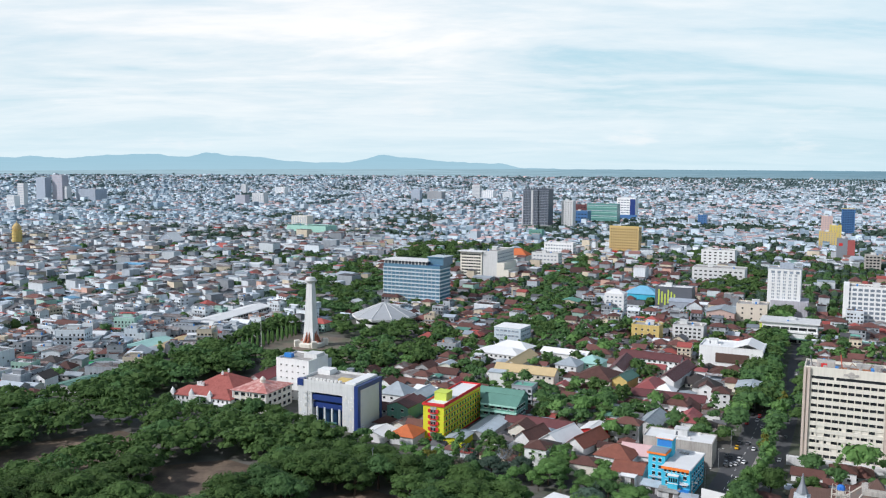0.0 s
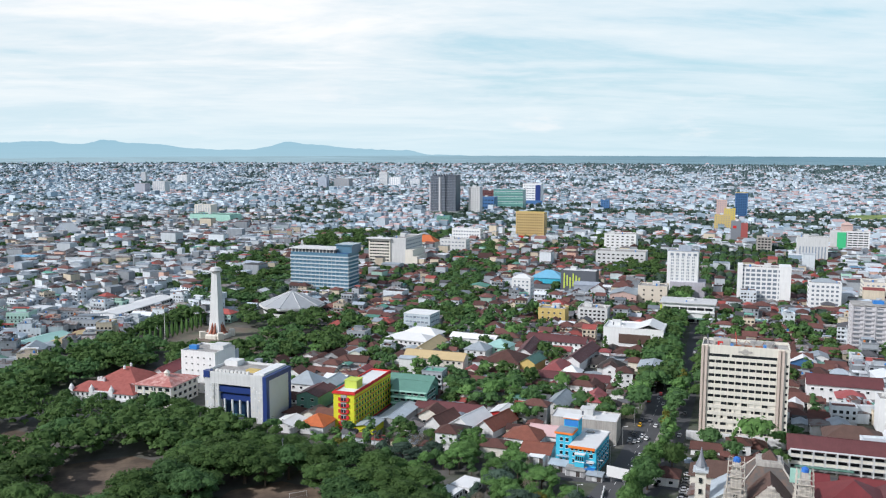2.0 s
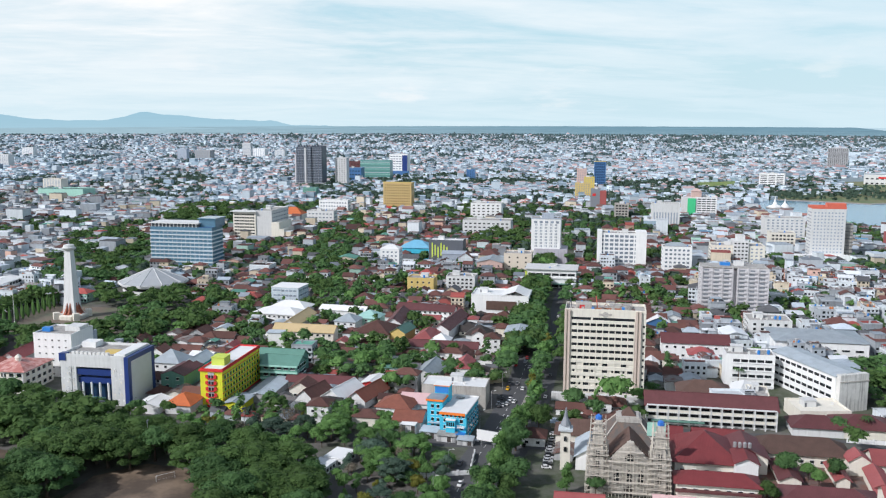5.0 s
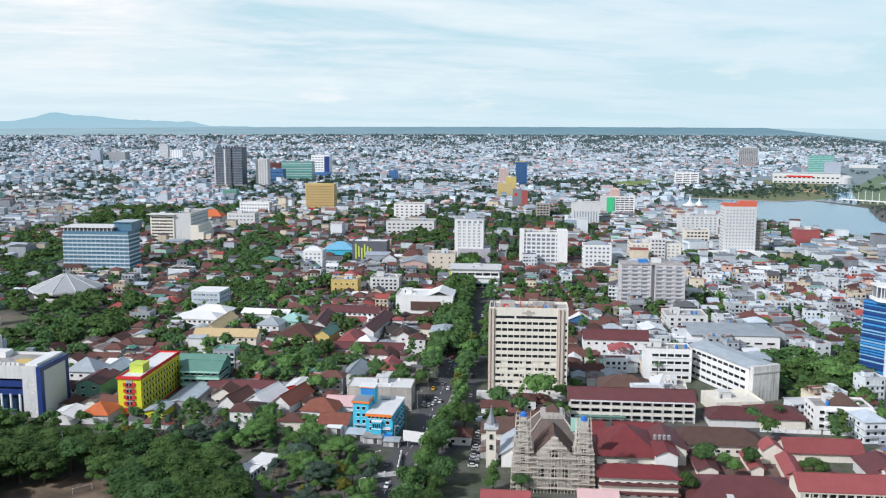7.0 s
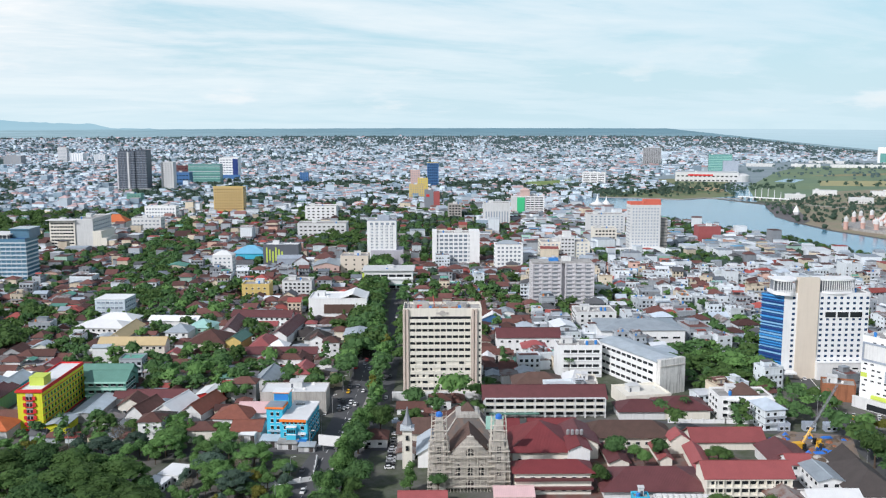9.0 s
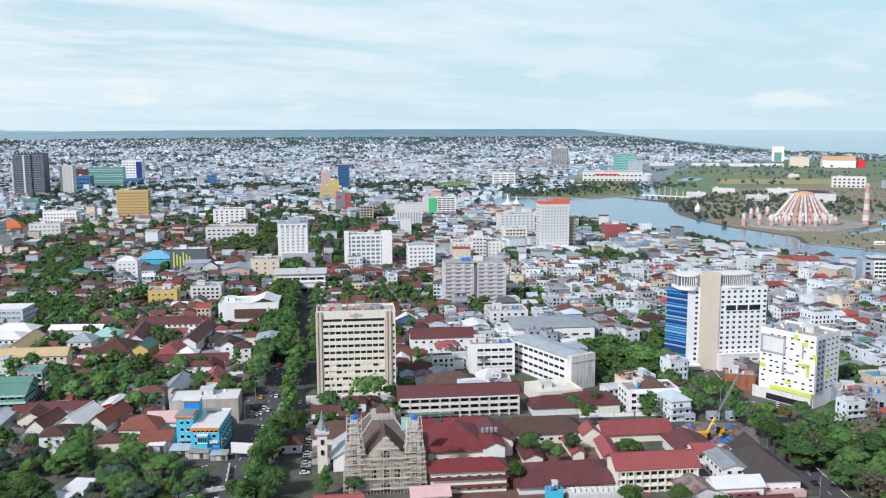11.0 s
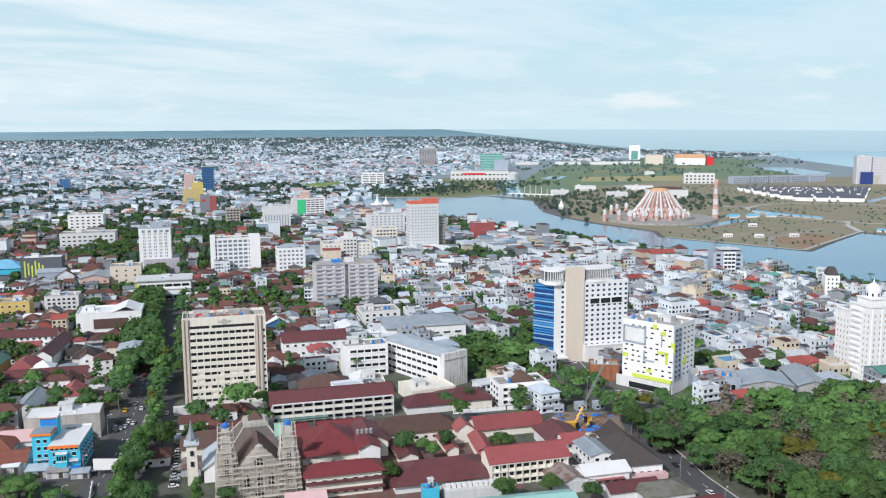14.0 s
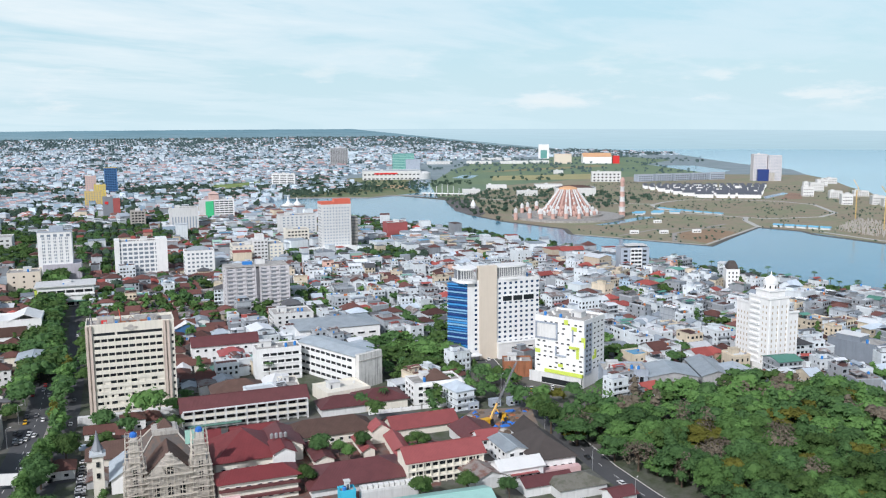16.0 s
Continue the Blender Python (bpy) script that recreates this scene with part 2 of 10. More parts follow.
def leaf_mat(name, a, b, rand=0.25):
    m = bpy.data.materials.new(name)
    m.use_nodes = True
    n = Nodes(m.node_tree)
    isl = n.add("ShaderNodeNewGeometry").outputs["Random Per Island"]
    ob = n.add("ShaderNodeObjectInfo").outputs["Random"]
    at = n.add("ShaderNodeTexCoord").outputs["Object"]
    nz = n.add("ShaderNodeTexNoise", {"Vector": at, "Scale": 0.35, "Detail": 2.0})
    f = n.math("ADD", n.math("MULTIPLY", isl, 0.5), n.math("MULTIPLY", nz.outputs[0], 0.5))
    col = n.mix(f, a, b)
    lum = n.math("ADD", n.math("MULTIPLY", ob, rand * 2), 1 - rand)
    lc = n.add("ShaderNodeCombineColor", {0: lum, 1: lum, 2: lum})
    col = n.mix(1.0, col, lc.outputs[0], "MULTIPLY")
    d = n.add("ShaderNodeBsdfPrincipled", {"Base Color": col, "Roughness": 0.7, "Specular IOR Level": 0.12})
    tr = n.add("ShaderNodeBsdfTranslucent", {0: col})
    mx = n.add("ShaderNodeMixShader", {0: 0.32, 1: d.outputs[0], 2: tr.outputs[0]})
    n.add("ShaderNodeOutputMaterial", {0: mx.outputs[0]})
    return m


LEAF = {
    "olive": leaf_mat("dark_olive_leaves", (0.042, 0.090, 0.027), (0.098, 0.165, 0.052)),
    "mid": leaf_mat("mid_green_leaves", (0.042, 0.096, 0.037), (0.098, 0.186, 0.066)),
    "fresh": leaf_mat("fresh_green_leaves", (0.071, 0.155, 0.045), (0.150, 0.273, 0.088)),
    # leaves of the farther trees: distance haze is mixed into these two colours
    "haze": leaf_mat("dull_hazed_leaves", (0.058, 0.102, 0.076), (0.100, 0.152, 0.112)),
    "grey": leaf_mat("hazed_grey_green_leaves", (0.095, 0.155, 0.158), (0.140, 0.200, 0.198)),
    "dry": leaf_mat("dry_brown_leaves", (0.150, 0.130, 0.100), (0.250, 0.215, 0.165)),
    "gold": leaf_mat("yellowing_leaves", (0.105, 0.115, 0.022), (0.190, 0.185, 0.042)),
}

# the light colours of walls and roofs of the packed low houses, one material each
ISL = {
    "w_white": mk("house_wall_white", (0.61, 0.66, 0.695), island=0.16, streak=0.16, var=0.10),
    "w_grey": mk("house_wall_grey", (0.31, 0.34, 0.37), island=0.4, streak=0.22, var=0.15),
    "w_cream": mk("house_wall_cream", (0.56, 0.49, 0.38), island=0.25, streak=0.2, var=0.15),
    "w_mint": mk("house_wall_mint", (0.36, 0.55, 0.47), island=0.25, streak=0.2, var=0.12),
    "w_pink": mk("house_wall_salmon", (0.56, 0.36, 0.29), island=0.25, streak=0.2, var=0.12),
    "w_blue": mk("house_wall_pale_blue", (0.36, 0.48, 0.58), island=0.3, streak=0.2, var=0.12),
    "r_zinc": mk("house_roof_zinc", (0.24, 0.28, 0.32), rough=0.55, island=0.55, var=0.28),
    "r_white": mk("house_roof_white", (0.60, 0.63, 0.66), rough=0.55, island=0.2, var=0.18),
    "r_tile": mk("house_roof_tile", (0.112, 0.047, 0.040), island=0.5, var=0.35),
    "r_red": mk("house_roof_red", (0.30, 0.068, 0.058), island=0.35, var=0.25),
    "r_dark": mk("house_roof_dark", (0.085, 0.088, 0.095), island=0.4, var=0.3),
    "r_rust": mk("house_roof_rusty", (0.19, 0.14, 0.125), island=0.4, var=0.4, scale=0.4, tint=(0.30, 0.31, 0.32)),
    "r_green": mk("house_roof_green", (0.10, 0.28, 0.22), island=0.4, var=0.2),
    "r_blue": mk("house_roof_blue", (0.12, 0.32, 0.50), island=0.35, var=0.2),
    "r_pale": mk("house_roof_pale_blue", (0.40, 0.46, 0.52), rough=0.55, island=0.4, var=0.22),
    "r_rose": mk("house_roof_rose_red", (0.27, 0.135, 0.115), island=0.4, var=0.25),
    # f_: far houses, with blue distance haze put into the base colours
    "f_wall": mk("hazed_far_wall", (0.54, 0.625, 0.685), island=0.25, var=0.12),
    "f_grey": mk("hazed_far_grey_wall", (0.27, 0.36, 0.43), island=0.35, var=0.12),
    "f_zinc": mk("hazed_far_zinc_roof", (0.27, 0.35, 0.415), rough=0.6, island=0.45, var=0.2),
    "f_pale": mk("hazed_far_pale_roof", (0.54, 0.62, 0.69), rough=0.6, island=0.3, var=0.2),
    "f_rose": mk("hazed_far_red_roof", (0.44, 0.315, 0.31), rough=0.7, island=0.35, var=0.2),
    "f_dark": mk("hazed_far_grey_roof", (0.17, 0.24, 0.29), rough=0.7, island=0.35, var=0.2),
    "tank": mk("small_roof_tank", (0.30, 0.30, 0.31), island=0.5, var=0.2),
    "tank_blue": M["tank"],
    "tank_orange": mk("orange_roof_tank", (0.50, 0.17, 0.05), rough=0.45, var=0.12),
    "glass": M["glass"],
}

# ---------------------------------------------------------------- tools
class Shape:
    """Collects boxes, prisms and the like into one mesh, each face with a material's index."""

    def __init__(self):
        self.v, self.f, self.m = [], [], []

    def faces(self, verts, faces, mi=0):
        k = len(self.v)
        self.v += verts
        self.f += [tuple(k + i for i in f) for f in faces]
        self.m += [mi] * len(faces)
        return self

    def box(self, x0, y0, z0, x1, y1, z1, mi=0, base=True):
        p = [(x0, y0, z0), (x1, y0, z0), (x1, y1, z0), (x0, y1, z0), (x0, y0, z1), (x1, y0, z1), (x1, y1, z1), (x0, y1, z1)]
        f = [(4, 5, 6, 7), (0, 1, 5, 4), (1, 2, 6, 5), (2, 3, 7, 6), (3, 0, 4, 7)]
        return self.faces(p, f + [(3, 2, 1, 0)] if base else f, mi)

    def prism(self, pts, z0, z1, mi=0):
        n = len(pts)
        p = [(x, y, z0) for x, y in pts] + [(x, y, z1) for x, y in pts]
        f = [tuple(range(n, 2 * n)), tuple(range(n - 1, -1, -1))] + [(i, (i + 1) % n, n + (i + 1) % n, n + i) for i in range(n)]
        return self.faces(p, f, mi)

    def lathe(self, rings, n=12, cx=0.0, cy=0.0, mi=0, turn=0.0):
        """Rings of (radius, z), from the bottom up, closed at both ends."""
        p = [(cx + r * math.cos(turn + 2 * math.pi * i / n), cy + r * math.sin(turn + 2 * math.pi * i / n), z) for r, z in rings for i in range(n)]
        f = [(k * n + i, k * n + (i + 1) % n, (k + 1) * n + (i + 1) % n, (k + 1) * n + i) for k in range(len(rings) - 1) for i in range(n)]
        f += [tuple(range(n - 1, -1, -1)), tuple(range((len(rings) - 1) * n, len(rings) * n))]
        return self.faces(p, f, mi)

    def bar(self, a, b, w, mi=0):
        """A square bar from a to b."""
        a, b = Vector(a), Vector(b)
        d = (b - a).normalized()
        s = d.orthogonal().normalized() * w / 2
        t = d.cross(s).normalized() * w / 2
        p = [tuple(q + i * s + j * t) for q in (a, b) for i, j in ((-1, -1), (1, -1), (1, 1), (-1, 1))]
        return self.faces(p, [(3, 2, 1, 0), (4, 5, 6, 7), (0, 1, 5, 4), (1, 2, 6, 5), (2, 3, 7, 6), (3, 0, 4, 7)], mi)

    def gable(self, x0, y0, x1, y1, z, rise, over=0.6, thick=0.25, mi=0, gmi=None):
        """A ridged roof whose ridge runs along x, with its thickness, eaves and gable walls."""
        ym, k = (y0 + y1) / 2, rise / ((y1 - y0) / 2)
        lo = z - over * k
        for t, b in (((x0 - over), (x1 + over)),):
            p = [(t, y0 - over, lo), (b, y0 - over, lo), (b, ym, z + rise), (t, ym, z + rise), (b, y1 + over, lo), (t, y1 + over, lo)]
            q = [(x, y, zz + thick) for x, y, zz in p]
            self.faces(p + q, [(6, 7, 8, 9), (9, 8, 10, 11), (1, 0, 3, 2), (2, 3, 5, 4), (0, 1, 7, 6), (4, 5, 11, 10),
                               (0, 6, 9, 3), (3, 9, 11, 5), (1, 2, 8, 7), (2, 4, 10, 8)], mi)
        if gmi is not None:
            for x in (x0, x1):
                self.faces([(x, y0, z), (x, y1, z), (x, ym, z + rise)], [(0, 1, 2)], gmi)
        return self

    def hip(self, x0, y0, x1, y1, z, rise, over=0.7, thick=0.22, mi=0):
        x0, y0, x1, y1 = x0 - over, y0 - over, x1 + over, y1 + over
        w, d = x1 - x0, y1 - y0
        e = min(w, d) / 2
        if w >= d:
            a, b = (x0 + e, y0 + d / 2), (x1 - e, y0 + d / 2)
        else:
            a, b = (x0 + w / 2, y0 + e), (x0 + w / 2, y1 - e)
        top = z + rise + thick
        p = [(x0, y0, z), (x1, y0, z), (x1, y1, z), (x0, y1, z)]
        p += [(x, y, z + thick) for x, y, _ in p] + [(*a, top), (*b, top)]
        side = [(4, 5, 9, 8), (5, 6, 9), (6, 7, 8, 9), (7, 4, 8)] if w >= d else [(4, 5, 8), (5, 6, 9, 8), (6, 7, 9), (7, 4, 8, 9)]
        return self.faces(p, [(3, 2, 1, 0), (0, 1, 5, 4), (1, 2, 6, 5), (2, 3, 7, 6), (3, 0, 4, 7)] + side, mi)

    def mesh(self, name, mats):
        me = bpy.data.meshes.new(name)
        me.from_pydata(self.v, [], self.f)
        for m in mats:
            me.materials.append(m)
        me.polygons.foreach_set("material_index", self.m)
        me.update()
        return me


def part(name, shape, mats, parent, label="", at=None):
    ob = new(name, shape if isinstance(shape, bpy.types.Mesh) else shape.mesh(name, mats if isinstance(mats, list) else [mats]))
    ob.parent = parent
    if at is not None:
        ob.matrix_basis = at
    return tagged(ob, label)


def thing(name, label, category, x, y, th=0.0, z=0.0, group="", kind=""):
    ob = new(name)
    ob.empty_display_size = 1.0
    ob.matrix_basis = pose(x, y, z, 0, 0, th)
    return tagged(ob, label, category, group, kind)


def sheet(name, pts, z, mat, kind="structure", label="", depth=0.0):
    """Flat ground of one kind with a straight-sided edge."""
    s = Shape()
    s.prism(pts, z - max(depth, 0.02), z)
    return tagged(new(name, s.mesh(name, [mat])), label, kind=kind)


def strip(pts, width, shift=0.0):
    """The outline of a band along a line of points."""
    left, right = [], []
    for i, p in enumerate(pts):
        a, b = Vector(pts[max(i - 1, 0)]), Vector(pts[min(i + 1, len(pts) - 1)])
        d = (b - a).normalized()
        n = Vector((-d.y, d.x))
        c = Vector(p) + n * shift
        left.append(tuple(c + n * width / 2))
        right.append(tuple(c - n * width / 2))
    return right + left[::-1]


def inside(x, y, poly):
    hit, j = False, len(poly) - 1
    for i in range(len(poly)):
        (xi, yi), (xj, yj) = poly[i], poly[j]
        if (yi > y) != (yj > y) and x < (xj - xi) * (y - yi) / (yj - yi) + xi:
            hit = not hit
        j = i
    return hit


TAKEN = defaultdict(list)          # footprints that low houses and trees keep clear of, by 60 m squares


def claim(x, y, th, w, d, margin=2.0):
    a = radians(th)
    c, s = math.cos(a), math.sin(a)
    cx, cy, reach = x + c * w / 2 - s * d / 2, y + s * w / 2 + c * d / 2, math.hypot(w, d) / 2 + margin + 12
    for i in range(int((cx - reach) // 60), int((cx + reach) // 60) + 1):
        for j in range(int((cy - reach) // 60), int((cy + reach) // 60) + 1):
            TAKEN[(i, j)].append((x, y, c, s, w, d, margin))


def is_free(x, y, r=0.0):
    for ox, oy, c, s, w, d, m in TAKEN.get((int(x // 60), int(y // 60)), ()):
        dx, dy = x - ox, y - oy
        u, v = dx * c + dy * s, -dx * s + dy * c
        if -m - r < u < w + m + r and -m - r < v < d + m + r:
            return False
    return True


PANES = {}


def pane_mesh(w, h, glass, sash, sill=True):
    key = (round(w, 2), round(h, 2), glass, sash, sill)
    if key not in PANES:
        s = Shape()
        s.box(-w / 2, -0.05, 0, w / 2, 0.05, h)
        if sill:
            s.box(-w / 2 - 0.12, -0.28, -0.16, w / 2 + 0.12, 0.05, -0.02, 1)
            s.box(-w / 2 - 0.12, -0.20, h + 0.02, w / 2 + 0.12, 0.05, h + 0.14, 1)
        PANES[key] = s.mesh("window", [M[glass], M[sash]])
    return PANES[key]


def windows(t, W, D, face, cols, rows, z0, step, w, h, glass="glass", sash="white", edge=1.5, skip=0.0, sill=True, out=0.0, span=None):
    """A grid of windows on one side of a block: front, back, left or right."""
    length = W if face in ("front", "back") else D
    lo, hi = span or (edge, length - edge)
    spots = []
    for i in range(cols):
        s = lo + (hi - lo) * (i + 0.5) / cols
        for j in range(rows):
            if skip and random.random() < skip:
                continue
            z = z0 + step * j
            spots.append({"front": pose(s, -out, z), "back": pose(s, D + out, z, 0, 0, 180), "left": pose(-out, s, z, 0, 0, -90),
                          "right": pose(W + out, s, z, 0, 0, 90)}[face])
    if t.location.length > 720:          # too far off to pick apart
        sh = Shape()
        for m in spots:
            k = len(sh.v)
            for px, py, pz in [(u, v, q) for q in (0, h) for u, v in ((-w / 2, -0.06), (w / 2, -0.06), (w / 2, 0.02), (-w / 2, 0.02))]:
                sh.v.append(tuple(m @ Vector((px, py, pz))))
            sh.f += [tuple(k + i for i in f) for f in ((4, 5, 6, 7), (0, 1, 5, 4), (1, 2, 6, 5), (3, 0, 4, 7))]
            sh.m += [0] * 4
        if spots:
            tagged(part("glazing", sh, M[glass], t), kind="stuff")
    else:
        me = pane_mesh(w, h, glass, sash, sill)
        for m in spots:
            part("window", me, None, t, at=m)


def body(t, W, D, H, wall="white", roof="slab", parapet=1.0, trim=None):
    """Walls, roof slab and parapet of a flat-topped block."""
    part("wall", Shape().box(0, 0, 0, W, D, H), M[wall], t)
    if parapet:
        e, k = 0.06, 0.35
        s = Shape()
        s.box(-e, -e, H, W + e, k, H + parapet).box(-e, D - k, H, W + e, D + e, H + parapet)
        s.box(-e, k, H, k, D - k, H + parapet).box(W - k, k, H, W + e, D - k, H + parapet)
        part("parapet", s, M[trim or wall], t)
        part("roof", Shape().box(k, k, H, W - k, D - k, H + 0.12), M[roof], t)
    else:
        part("roof", Shape().box(-0.3, -0.3, H, W + 0.3, D + 0.3, H + 0.3), M[roof], t)


def roof_gear(t, W, D, H, tanks=1, units=4, house=True, wall="offwhite", colour="tank"):
    """Stair head, tanks and cooling units on a flat roof."""
    if house:
        w, d = min(W * 0.3, 6), min(D * 0.4, 5)
        x, y = W * random.uniform(0.1, 0.6), D * random.uniform(0.4, 0.55)
        s = Shape().box(x, y, H + 0.1, x + w, y + d, H + 3.2).box(x - 0.3, y - 0.3, H + 3.2, x + w + 0.3, y + d + 0.3, H + 3.45)
        hd = part("stair_head", s, M[wall], t)
        if t.location.length < 700:
            part("door", Shape().box(x + 0.6, y - 0.06, H + 0.15, x + 1.5, y + 0.02, H + 2.2), M["darkgrey"], hd)
    for _ in range(tanks):
        x, y = W * random.uniform(0.1, 0.9), D * random.uniform(0.15, 0.4)
        wt = part("water_tank", Shape().lathe([(0.75, H + 0.1), (0.8, H + 0.7), (0.8, H + 2.1), (0.55, H + 2.4)], 10, x, y), M[colour], t)
        part("lid", Shape().lathe([(0.3, H + 2.4), (0.25, H + 2.55)], 8, x, y), M["darkgrey"], wt)
    for _ in range(units if t.location.length < 900 else 0):
        x, y = W * random.uniform(0.06, 0.9), D * random.uniform(0.1, 0.85)
        part("cooling_unit", Shape().box(x, y, H + 0.12, x + 1.1, y + 0.9, H + 1.2).lathe([(0.38, H + 1.2), (0.38, H + 1.28)], 8, x + 0.55, y + 0.45),
             M["fanwhite"], t)


def block(name, label, category, x, y, th, W, D, H, wall="white", roof="slab", parapet=1.0, trim=None, front=None, left=None, right=None,
          back=None, gear=(1, 3), bands=0, group="", win=(1.5, 1.5), glass="glass", sash="white", margin=2.0, z=0.0, first=1.2, skip=0.0):
    """A flat-roofed building. front, left, right, back: (columns, storeys) of windows; bands: string courses, one a storey."""
    t = thing(name, label, category, x, y, th, z, group)
    claim(x, y, th, W, D, margin)
    body(t, W, D, H, wall, roof, parapet, trim)
    for face, spec in (("front", front), ("left", left), ("right", right), ("back", back)):
        if spec:
            c, r = spec
            step = (H - 0.6) / r
            length = W if face in ("front", "back") else D
            w = min(win[0], (length - 2) / c * 0.82)
            windows(t, W, D, face, c, r, min(first, step * 0.35), step, w, min(win[1], step * 0.6), glass, sash, min(1.5, length * 0.06), skip)
    for k in range(bands):
        zz = H * (k + 1) / (bands + 1)
        part("floor_band", Shape().box(-0.18, -0.18, zz - 0.18, W + 0.18, D + 0.18, zz + 0.12), M[trim or wall], t)
    if gear:
        roof_gear(t, W, D, H, gear[0], gear[1])
    return t


def hall(name, label, category, x, y, th, W, D, H, rise, kind="gable", wall="white", roof="tile", along="x", front=None, left=None, right=None,
         win=(1.6, 1.3), over=0.8, glass="glass", sash="white", group="", margin=1.5, z=0.0):
    """A house or hall with a pitched roof. along: the way its ridge runs."""
    t = thing(name, label, category, x, y, th, z, group)
    claim(x, y, th, W, D, margin)
    part("wall", Shape().box(0, 0, 0, W, D, H), M[wall], t)
    s = Shape()
    if kind == "hip":
        s.hip(0, 0, W, D, H, rise, over)
        ro = part("roof", s, M[roof], t)
    elif along == "x":
        s.gable(0, 0, W, D, H, rise, over, mi=0, gmi=1)
        ro = part("roof", s, [M[roof], M[wall]], t)
    else:
        s.gable(0, 0, D, W, H, rise, over, mi=0, gmi=1)
        ro = part("roof", s, [M[roof], M[wall]], t, at=pose(W, 0, 0, 0, 0, 90))
    # ridge cap
    if W > 8 and kind == "gable" and name != "house":
        c = Shape().box(-over, -0.22, 0, (W if along == "x" else D) + over, 0.22, 0.16)
        part("ridge", c, M[roof], t, at=pose(0, D / 2, H + rise + 0.2) if along == "x" else pose(W / 2, 0, H + rise + 0.2, 0, 0, 90))
    for face, spec in (("front", front), ("left", left), ("right", right)):
        if spec:
            c, r = spec
            step = H / r
            length = W if face == "front" else D
            windows(t, W, D, face, c, r, step * 0.32, step, min(win[0], length / c * 0.8), min(win[1], step * 0.5), glass, sash, 0.6)
    return t

# ---------------------------------------------------------------- ground, water, distance
def ground_material():
    m = bpy.data.materials.new("town_ground")
    m.use_nodes = True
    n = Nodes(m.node_tree)
    at = n.add("ShaderNodeTexCoord").outputs["Object"]
    a = n.add("ShaderNodeTexNoise", {"Vector": at, "Scale": 0.012, "Detail": 6.0, "Roughness": 0.65})
    b = n.add("ShaderNodeTexNoise", {"Vector": at, "Scale": 0.15, "Detail": 4.0, "Roughness": 0.7})
    col = n.mix(n.ramp(a.outputs[0], [(0.44, 0.0), (0.56, 1.0)]), (0.105, 0.098, 0.090), (0.045, 0.065, 0.026))
    col = n.mix(n.ramp(b.outputs[0], [(0.35, 0.0), (0.7, 0.6)]), col, (0.165, 0.160, 0.155))
    sh = n.add("ShaderNodeBsdfPrincipled", {"Base Color": col, "Roughness": 0.9})
    n.add("ShaderNodeOutputMaterial", {0: sh.outputs[0]})
    return m


def water_material(name, colour, scale):
    m = bpy.data.materials.new(name)
    m.use_nodes = True
    n = Nodes(m.node_tree)
    at = n.add("ShaderNodeTexCoord").outputs["Object"]
    a = n.add("ShaderNodeTexNoise", {"Vector": at, "Scale": scale, "Detail": 4.0, "Roughness": 0.6})
    b = n.add("ShaderNodeTexNoise", {"Vector": n.add("ShaderNodeMapping", {0: at, 3: (0.002, 0.006, 1)}).outputs[0], "Scale": 1.0, "Detail": 4.0})
    col = n.mix(n.ramp(b.outputs[0], [(0.35, 0.0), (0.65, 1.0)]), colour, tuple(c * 1.22 for c in colour))
    bump = n.add("ShaderNodeBump", {"Height": a.outputs[0], "Strength": 0.12, "Distance": 0.3})
    sh = n.add("ShaderNodeBsdfPrincipled", {"Base Color": col, "Roughness": 0.14, "Specular IOR Level": 0.32, "Normal": bump.outputs[0]})
    n.add("ShaderNodeOutputMaterial", {0: sh.outputs[0]})
    return m


def haze_backdrop(name, low, high, top, streaks, specks=0.0, east=None):
    """Glowing backdrop of land or sea beyond some kilometres, with haze put into its colours. specks: pale roofs strewn
    over the lower part.
    """
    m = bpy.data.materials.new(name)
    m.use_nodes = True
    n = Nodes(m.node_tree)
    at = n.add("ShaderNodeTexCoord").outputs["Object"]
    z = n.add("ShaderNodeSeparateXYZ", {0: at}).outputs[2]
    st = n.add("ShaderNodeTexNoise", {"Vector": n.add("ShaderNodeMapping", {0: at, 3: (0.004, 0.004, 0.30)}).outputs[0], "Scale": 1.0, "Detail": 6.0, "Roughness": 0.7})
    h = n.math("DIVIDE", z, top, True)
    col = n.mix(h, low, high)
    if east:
        # less haze put into the colour towards the sea
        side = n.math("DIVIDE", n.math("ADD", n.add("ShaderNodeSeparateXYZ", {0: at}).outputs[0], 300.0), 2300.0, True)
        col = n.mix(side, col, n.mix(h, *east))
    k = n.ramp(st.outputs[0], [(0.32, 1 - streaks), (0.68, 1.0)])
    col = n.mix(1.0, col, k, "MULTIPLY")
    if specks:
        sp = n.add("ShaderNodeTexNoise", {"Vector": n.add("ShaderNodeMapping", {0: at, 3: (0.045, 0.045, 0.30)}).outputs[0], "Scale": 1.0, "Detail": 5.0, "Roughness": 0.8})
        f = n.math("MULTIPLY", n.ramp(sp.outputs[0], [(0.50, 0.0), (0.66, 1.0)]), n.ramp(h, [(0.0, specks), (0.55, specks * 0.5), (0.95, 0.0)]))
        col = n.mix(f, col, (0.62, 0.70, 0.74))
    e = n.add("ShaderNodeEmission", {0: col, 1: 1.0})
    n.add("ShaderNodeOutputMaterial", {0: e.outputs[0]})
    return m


def way_to(yaw, r):
    return (-math.sin(radians(yaw)) * r, math.cos(radians(yaw)) * r)


